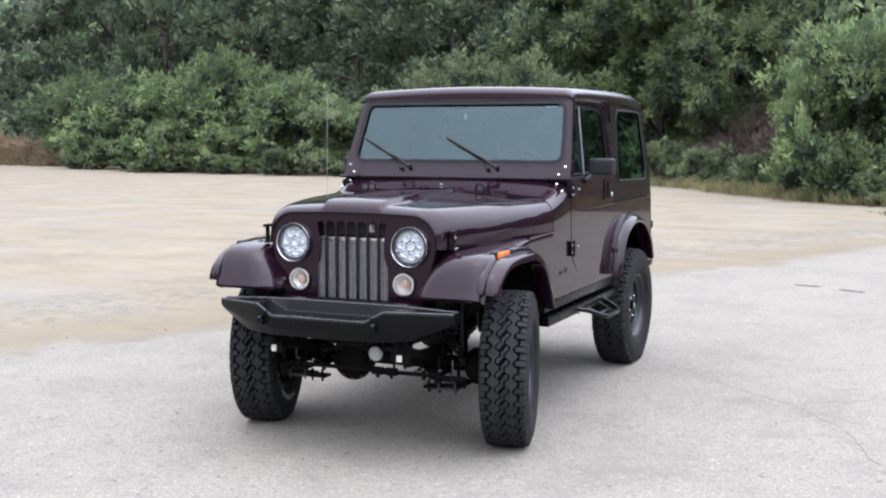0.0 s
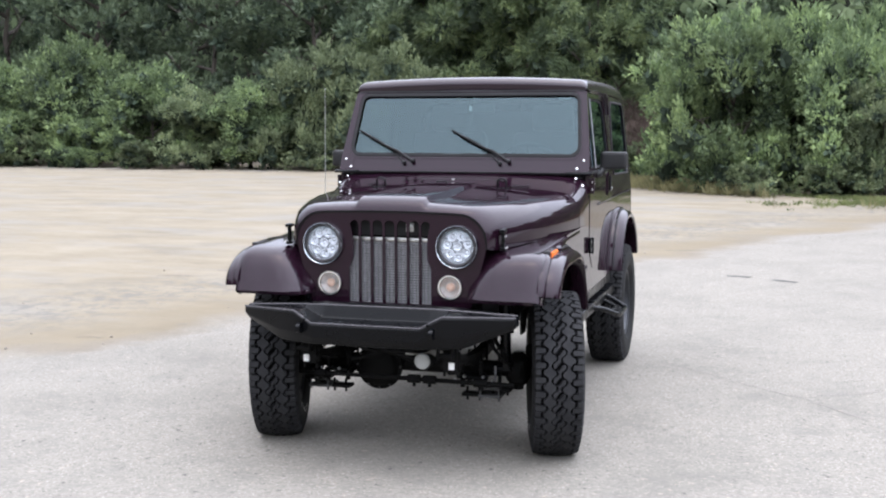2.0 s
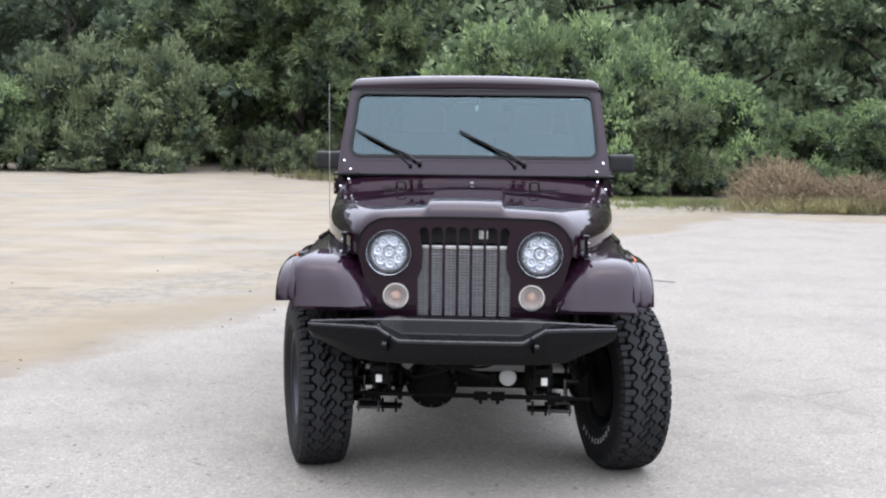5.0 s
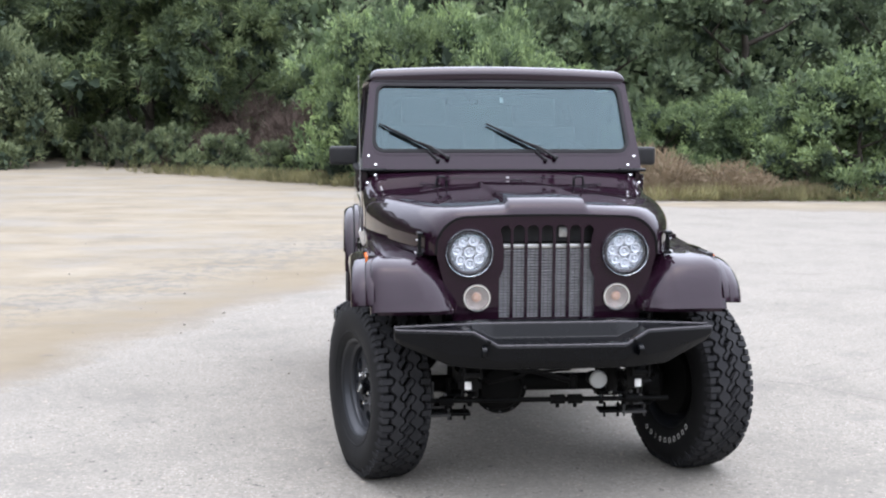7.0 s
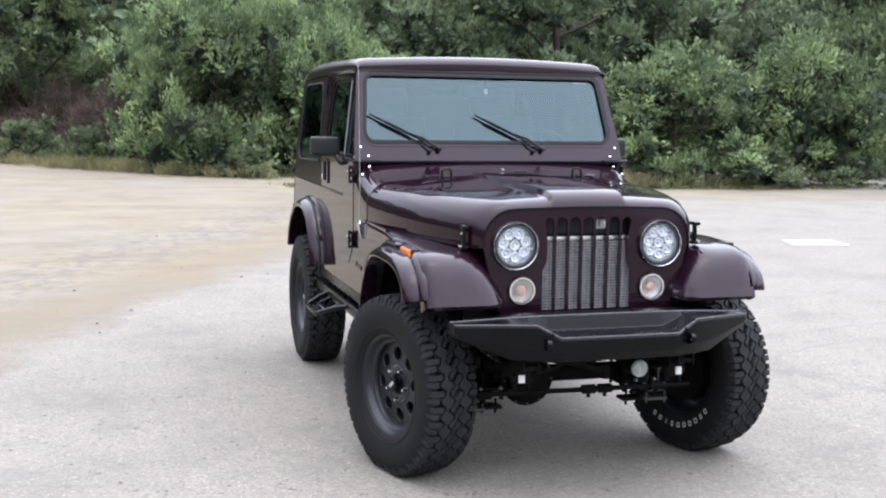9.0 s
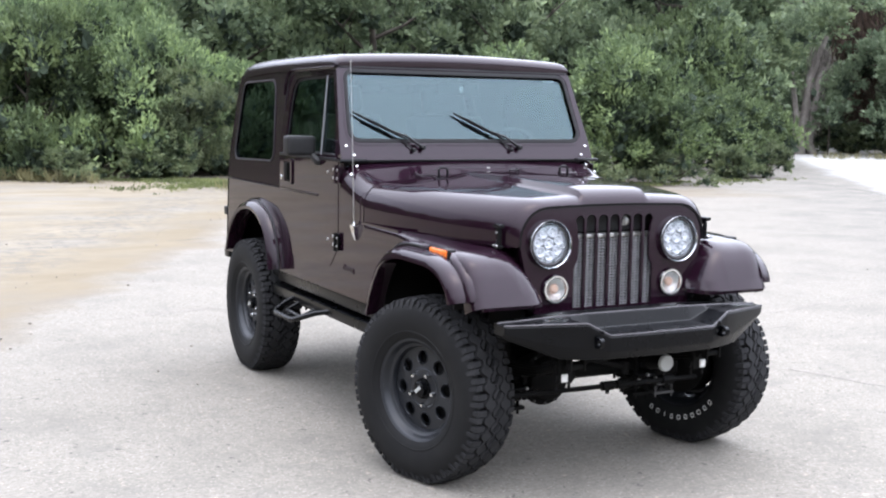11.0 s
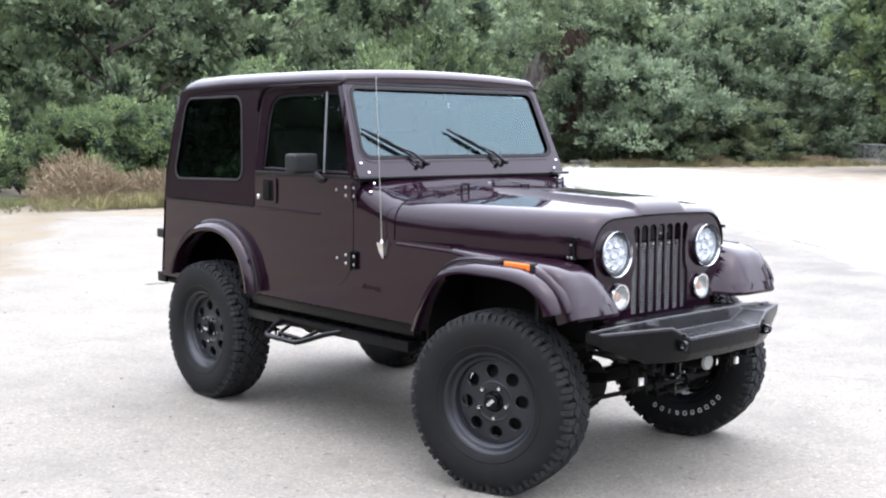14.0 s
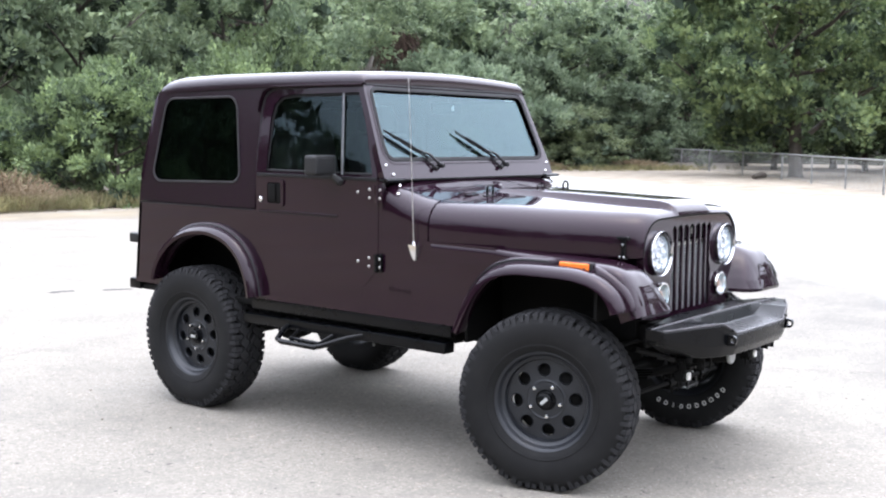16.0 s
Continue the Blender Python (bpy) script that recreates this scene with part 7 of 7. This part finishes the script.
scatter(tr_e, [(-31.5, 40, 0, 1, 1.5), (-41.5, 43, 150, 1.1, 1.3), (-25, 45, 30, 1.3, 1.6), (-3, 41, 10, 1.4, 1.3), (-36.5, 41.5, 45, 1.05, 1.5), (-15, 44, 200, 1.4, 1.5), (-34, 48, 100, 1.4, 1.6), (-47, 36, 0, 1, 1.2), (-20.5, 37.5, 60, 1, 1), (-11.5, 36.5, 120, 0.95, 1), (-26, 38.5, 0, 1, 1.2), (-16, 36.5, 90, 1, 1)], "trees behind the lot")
fe = make_tree("feathery_tree", 15, 6.4, 7.2, 24000, 0.26, LEAF_FEATHER, "feathery tree with drooping yellow-green sprays", bole=0.08, tufts=9, slim=0.2, droop=0.75, clumps=64, big=0.15)
scatter(fe, [(-6.6, 33.0, 0, 1, 1.05), (-3.8, 31.6, 130, 0.8, 0.95), (-9.4, 35.0, 220, 1, 1.1)], "feathery trees")
bl = make_tree("broadleaf_tree", 17, 12.5, 10.5, 38000, 0.22, LEAF_BROAD, "large broadleaf tree with pale trunk behind a fence", bole=0.15, tufts=14, slim=0.75, clumps=90, r0=0.26, big=0.11)
scatter(bl, [(40.5, 15.0, 0, 1, 1), (52.5, 13.0, 100, 1.0, 0.95)], "broadleaf trees")
spread = make_shrub("spreading_tree", 21, 9.0, 5.6, 22000, 0.22, LEAF_SPREAD_HAZE, "wide low tree with layered dark foliage", "tree", tufts=14, slim=0.6, clumps=70, big=0.12)
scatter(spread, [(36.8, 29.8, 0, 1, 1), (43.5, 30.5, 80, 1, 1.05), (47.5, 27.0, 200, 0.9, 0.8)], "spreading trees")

# trees on the far side of the lot, behind the camera; unseen but mirrored in the glass, and raised to darken the car
tr_d = make_tree("tree", 14, 6.8, 8.8, 3400, 0.55, LEAF_TREE, "dark tree on the far side of the lot", bole=0.1, clumps=40, tufts=10, big=0.15)
scatter(tr_d, [(4, -40, 0, 1.5, 1.08), (-16, -38, 90, 1.6, 1.01), (24, -36, 180, 1.5, 1.08), (-34, -24, 40, 1.6, 1.6), (40, -18, 250, 1.5, 1.5), (-6, -42, 0, 1.5, 0.936), (14, -42, 90, 1.6, 1.15), (-26, -32, 180, 1.5, 1.01), (34, -26, 40, 1.5, 1.6), (-42, -12, 10, 1.5, 1.6), (-46, 4, 70, 1.6, 1.5), (-46, 18, 160, 1.5, 1.5), (-40, -18, 130, 1.5, 1.3), (-44, -4, 220, 1.5, 1.4), (-48, 12, 300, 1.5, 1.6), (45, -8, 100, 1.5, 1.4), (-11, -46, 60, 1.6, 1.22), (29, -33, 140, 1.6, 1.01)], "trees across the lot")


# wooded bank behind the trees
def build_bank():
    bm = bmesh.new()
    line = [(-75, 12), (-58, 36), (-44, 46), (-30, 43), (-16, 40), (-7, 37), (-2, 33.5), (3, 31), (10, 31), (17, 30), (22, 33), (27, 40), (36, 44), (48, 42), (58, 35), (66, 22), (74, 2)]
    rings = []
    for x, y in line:
        d = Vector((x, y + 3, 0)).normalized()
        rings.append([(x + d.x * o, y + d.y * o, z + noise.noise(Vector((x * 0.2, o * 0.3, 0))) * 0.8 - (0.3 if o == 0 else 0)) for o, z in ((0, -0.1), (1.5, 0.9), (3, 2.4), (6, 5.5), (11, 9.5), (18, 13), (30, 15), (60, 15))])
    loft(bm, rings)
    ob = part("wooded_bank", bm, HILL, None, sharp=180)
    tagged(ob, "dark earth bank behind the trees", "hillside", kind="structure")
    rng = np.random.default_rng(31)
    n = 60000
    L = np.array(line, float)
    seg = rng.integers(0, len(L) - 1, n)
    f = rng.random(n)[:, None]
    p = L[seg] * (1 - f) + L[seg + 1] * f
    d = unit(p + np.array([0, 3.0]))
    o = rng.random(n) * 14 - 0.8
    z = np.interp(o, [-1, 0, 1.5, 3, 6, 11, 18], [0.2, 0.3, 0.9, 2.4, 5.5, 9.5, 13]) + rng.random(n) * 2.2
    base = np.column_stack([p + d * o[:, None], z])
    out = unit(rng.normal(size=(n, 3)) + np.array([0, -0.4, 0.5]))
    side = unit(np.cross(out, rng.normal(size=(n, 3))))
    s = rng.uniform(0.3, 0.7, n)[:, None]
    fo = blades("bank_undergrowth", base, out * s, side * s * 0.3, np.cross(out, side) * s * 0.1, LEAF_TREE)
    tagged(fo, "dense dark undergrowth on the bank", "undergrowth", kind="stuff")


build_bank()


# brown dead brush, dry bushes, grass
def make_brush(name, seed, w, h, count, length, mat, label, category, up=0.6, thick=0.012):
    rng = np.random.default_rng(seed)
    root = tagged(new(name), label, category)
    d = unit(rng.normal(size=(count, 3)))
    d[:, 2] = np.abs(d[:, 2])
    r = rng.random(count) ** 0.4
    # uneven lobes break the round outline
    lobe = unit(rng.normal(size=(9, 3)) + np.array([0, 0, 0.5]))
    r = r * (0.62 + 0.42 * np.clip((d @ lobe.T).max(axis=1), 0, 1) ** 3)
    base = d * r[:, None] * np.array([w / 2, w / 2, h]) * 0.92
    out = unit(d * np.array([1, 1, 0.4]) + 0.7 * rng.normal(size=(count, 3)) + np.array([0, 0, up]))
    side = unit(np.cross(out, rng.normal(size=(count, 3))))
    s = length * rng.uniform(0.5, 1.3, count)[:, None]
    blades("crown", base, out * s, side * thick * rng.uniform(0.5, 1.4, count)[:, None], side * 0, mat, root)
    limb_mesh("stem", rng, h * 0.8, w * 0.4, 0.02, 12, root, TWIG, 0.0, 0.05)
    return root


dead = make_brush("dead_brush", 41, 4.2, 2.4, 9000, 0.38, TWIG, "tangled brown dead brush on the bank", "brush")
scatter(dead, [(-3.6, 29.3, 0, 0.75, 0.62), (-1.7, 27.6, 90, 0.7, 0.75), (-5.2, 30.9, 200, 0.8, 0.5), (-2.6, 30.6, 30, 0.95, 1.05), (-1.0, 29.2, 140, 0.7, 1.1), (-4.2, 31.6, 80, 0.6, 0.9)], "dead brush")
dry = make_brush("dry_bush", 43, 2.8, 1.3, 6200, 0.26, STRAW, "dry straw-brown bush at the edge of the lot", "bush", up=0.8, thick=0.0065)
scatter(dry, [(5.7, 17.2, 0, 1.0, 0.86), (7.0, 17.1, 80, 0.9, 0.62), (8.3, 17.0, 160, 0.75, 0.30), (8.8, 18.2, 220, 0.7, 0.42), (-36.5, 36.5, 10, 2.0, 1.2), (-33.6, 35.2, 100, 1.6, 0.9), (-39.8, 37.0, 60, 2.0, 1.3), (35.2, 27.2, 20, 1.2, 0.3), (38.6, 26.3, 20, 1.4, 0.45), (44, 24.5, 90, 1.4, 0.4)], "dry bushes")


def build_grass(name, seed, spots, low, high, mat, label):
    """Tufts of blades strewn over patches (x, y, length, depth, turn, count)."""
    rng = np.random.default_rng(seed)
    base = []
    for x, y, ln, dp, turn, n in spots:
        seeds = rng.normal(size=(max(6, n // 14), 2)) * np.array([ln, dp]) * 0.42
        p = seeds[rng.integers(0, len(seeds), n)] + rng.normal(size=(n, 2)) * 0.05
        c, q = math.cos(radians(turn)), math.sin(radians(turn))
        base.append(np.column_stack([x + p[:, 0] * c - p[:, 1] * q, y + p[:, 0] * q + p[:, 1] * c, np.zeros(n)]))
    base = np.concatenate(base)
    n = len(base)
    out = unit(rng.normal(size=(n, 3)) * 0.38 + np.array([0, 0, 1.0])) * rng.uniform(low, high, n)[:, None]
    side = unit(np.cross(out, rng.normal(size=(n, 3)))) * rng.uniform(0.005, 0.011, n)[:, None]
    tagged(blades(name, base, out, side, side * 0, mat), label, "grass", kind="stuff")


build_grass("short_grass", 51, [(4.2, 18.2, 3.0, 0.8, 25, 5200), (5.4, 19.0, 2.4, 0.7, 5, 3600), (3.2, 19.4, 2.2, 0.6, -20, 2600), (-36, 34.6, 8, 0.8, -15, 3000), (11.0, 15.9, 4, 0.4, -3, 1800), (15.0, 16.6, 3, 0.4, 5, 1200)], 0.03, 0.10, GRASS, "short green grass along the lot's edge")
build_grass("tall_grass", 53, [(-1.6, 22.5, 3.0, 0.6, -45, 3600), (-0.2, 20.9, 2.2, 0.6, -50, 2600), (-4.3, 25.6, 3.0, 0.5, -40, 1500), (6.3, 16.5, 3.2, 0.5, 2, 3200), (8.4, 16.4, 2.6, 0.5, 0, 2200), (35, 26, 7, 1.0, -10, 2600), (42, 22.6, 7, 1.0, -15, 2600)], 0.10, 0.38, TALL_GRASS, "tall dry yellow-green grass before the shrubs")


# chain-link fence and a small sign by the far road
def build_fence():
    pts = [(49.5, 25.5), (47.8, 23.7), (44.2, 20.5), (40.6, 17.3), (37.1, 14.2), (34.0, 11.9), (31.0, 9.7), (28.0, 7.6), (25.0, 5.4), (22, 3.2)]
    root = tagged(new("chain_link_fence"), "low grey chain-link fence in front of trees", "fence")
    h = 0.95
    for x, y in pts:
        bm = bmesh.new()
        tube(bm, [(x, y, -0.05), (x, y, h + 0.03)], 0.035, 8)
        part("post", bm, FENCE_STEEL, root)
    bm = bmesh.new()
    for z in (h, ):
        tube(bm, [(x, y, z) for x, y in pts], 0.028, 6)
    part("top_rail", bm, FENCE_STEEL, root)
    bm = bmesh.new()
    for (x0, y0), (x1, y1) in zip(pts, pts[1:]):
        ln = math.hypot(x1 - x0, y1 - y0)
        n = int(ln / 0.16)
        hx = h / ln
        for k in range(-int(h / 0.16), n):
            for sgn in (1, -1):
                a, b = k * 0.16 / ln, k * 0.16 / ln + hx
                za, zb = (0.04, h) if sgn > 0 else (h, 0.04)
                if a < 0:
                    za += (zb - za) * (-a / (b - a))
                    a = 0
                if b > 1:
                    zb -= (zb - za) * ((b - 1) / (b - a))
                    b = 1
                if b <= a:
                    continue
                p, q = (x0 + (x1 - x0) * a, y0 + (y1 - y0) * a, za), (x0 + (x1 - x0) * b, y0 + (y1 - y0) * b, zb)
                tube(bm, [p, q], 0.0045, 3, cap=False)
    m = part("mesh", bm, FENCE_STEEL, root, "wire mesh")
    m["kind"] = "stuff"


build_fence()


def build_sign():
    root = tagged(new("small_sign"), "small pale sign on a post by the far trees", "sign")
    root.matrix_basis = pose(33.1, 30.8, 0, 0, 0, -40)
    bm = bmesh.new()
    tube(bm, [(0, 0, -0.05), (0, 0, 2.05)], 0.03, 8)
    part("post", bm, BARK, root)
    bm = bmesh.new()
    box(bm, (-0.13, -0.05, 1.66), (0.13, -0.032, 2.0), 0.008)
    part("plate", bm, BOOT, root)


build_sign()


def build_log():
    rng = np.random.default_rng(5)
    bm = bmesh.new()
    tube(bm, [(37.4, 15.0, 0.12), (36.6, 14.8, 0.16), (35.8, 14.75, 0.10)], [0.10, 0.12, 0.08], 10)
    tagged(part("fallen_log", bm, BARK, None), "weathered log lying on the sandy yard", "log")


build_log()


def build_gnarled_trunk():
    """A leaning weathered trunk standing clear of the foliage by the far road."""
    root = tagged(new("old_tree"), "gnarled grey-brown tree trunk among the far trees", "tree")
    root.matrix_basis = pose(32.6, 31.9, 0)
    bm = bmesh.new()
    for dx, dy, tip, r in ((0, 0, (1.2, 0.0, 4.9), 0.20), (0.3, -0.2, (0.9, -0.3, 3.6), 0.15), (-0.1, 0.1, (0.1, 0.7, 3.4), 0.13)):
        k1 = (dx + tip[0] * 0.15, dy + tip[1] * 0.1, 1.4)
        k2 = (dx + tip[0] * 0.4 - 0.1, dy + tip[1] * 0.45, 3.1)
        tube(bm, [(dx * 1.6, dy * 1.6, -0.1), (dx, dy, 0.5), k1, k2, tip], [r * 1.5, r * 1.05, r, r * 0.8, r * 0.45], 11)
    part("trunk", bm, PALE_BARK, root, sharp=60)
    rng = np.random.default_rng(67)
    n = 1500
    a, z = rng.uniform(0, 2 * np.pi, n), rng.uniform(1.1, 4.6, n)
    rr = rng.uniform(0.1, 0.75, n) * (0.45 + 0.35 * np.sin(z * 2.3 + np.floor(a * 1.6)) ** 2)
    base = np.column_stack([0.1 + 0.2 * z + np.cos(a) * rr, np.sin(a) * rr, z])
    out = unit(np.column_stack([np.zeros(n), np.zeros(n), -np.ones(n)]) + 0.16 * rng.normal(size=(n, 3))) * rng.uniform(0.3, 0.9, n)[:, None]
    side = unit(np.cross(out, rng.normal(size=(n, 3)))) * 0.018
    blades("dry_vines", base, out, side, side * 0, PALE_BARK, root)
    c = np.column_stack([rng.normal(0.3, 1.4, 26), rng.normal(0.9, 1.4, 26), rng.uniform(4.6, 9.0, 26)])
    c[:9] = np.column_stack([rng.normal(-1.3, 0.45, 9), rng.normal(0.7, 0.5, 9), rng.uniform(2.6, 5.2, 9)])
    blades("crown", *clump_leaves(rng, c, rng.uniform(0.5, 0.95, 26), 9000, 0.2, 0.2, 0.5, 0.8, 14), LEAF_TREE, root)


build_gnarled_trunk()


def build_palm_trunk():
    """A shaggy brown trunk, hung with dead fronds, among the far trees."""
    rng = np.random.default_rng(61)
    root = tagged(new("shaggy_tree"), "tree with a shaggy brown trunk hung with dead fronds", "tree")
    root.matrix_basis = pose(36.9, 33.2, 0)
    bm = bmesh.new()
    tube(bm, [(0, 0, -0.1), (0.05, 0, 3), (0, 0.05, 6.6)], [0.4, 0.3, 0.26], 10)
    part("trunk", bm, BARK, root)
    n = 4200
    a = rng.uniform(0, 2 * np.pi, n)
    z = rng.uniform(1.2, 6.5, n)
    rr = rng.uniform(0.25, 1.0, n)
    base = np.column_stack([np.cos(a) * rr, np.sin(a) * rr, z])
    out = unit(np.column_stack([np.cos(a) * 0.3, np.sin(a) * 0.3, -np.ones(n)]) + 0.2 * rng.normal(size=(n, 3))) * rng.uniform(0.4, 1.0, n)[:, None]
    side = unit(np.cross(out, rng.normal(size=(n, 3)))) * 0.02
    blades("dead_fronds", base, out, side, side * 0, DARK_FROND, root)
    c = np.column_stack([rng.normal(0, 1.5, 26), rng.normal(0, 1.5, 26), rng.uniform(6.2, 9.5, 26)])
    blades("crown", *clump_leaves(rng, c, rng.uniform(0.5, 1.0, 26), 9000, 0.2, 0.3, 0.5, 0.8, 14), LEAF_TREE, root)


build_palm_trunk()


# ---- the plan above is drawn a little small: bring every thing to true size about the origin ----
for ob in list(scene.collection.objects):
    if ob.parent is None and ob.type in {"MESH", "EMPTY"}:
        ob.matrix_basis = Matrix.Scale(TRUE_SIZE, 4) @ ob.matrix_basis
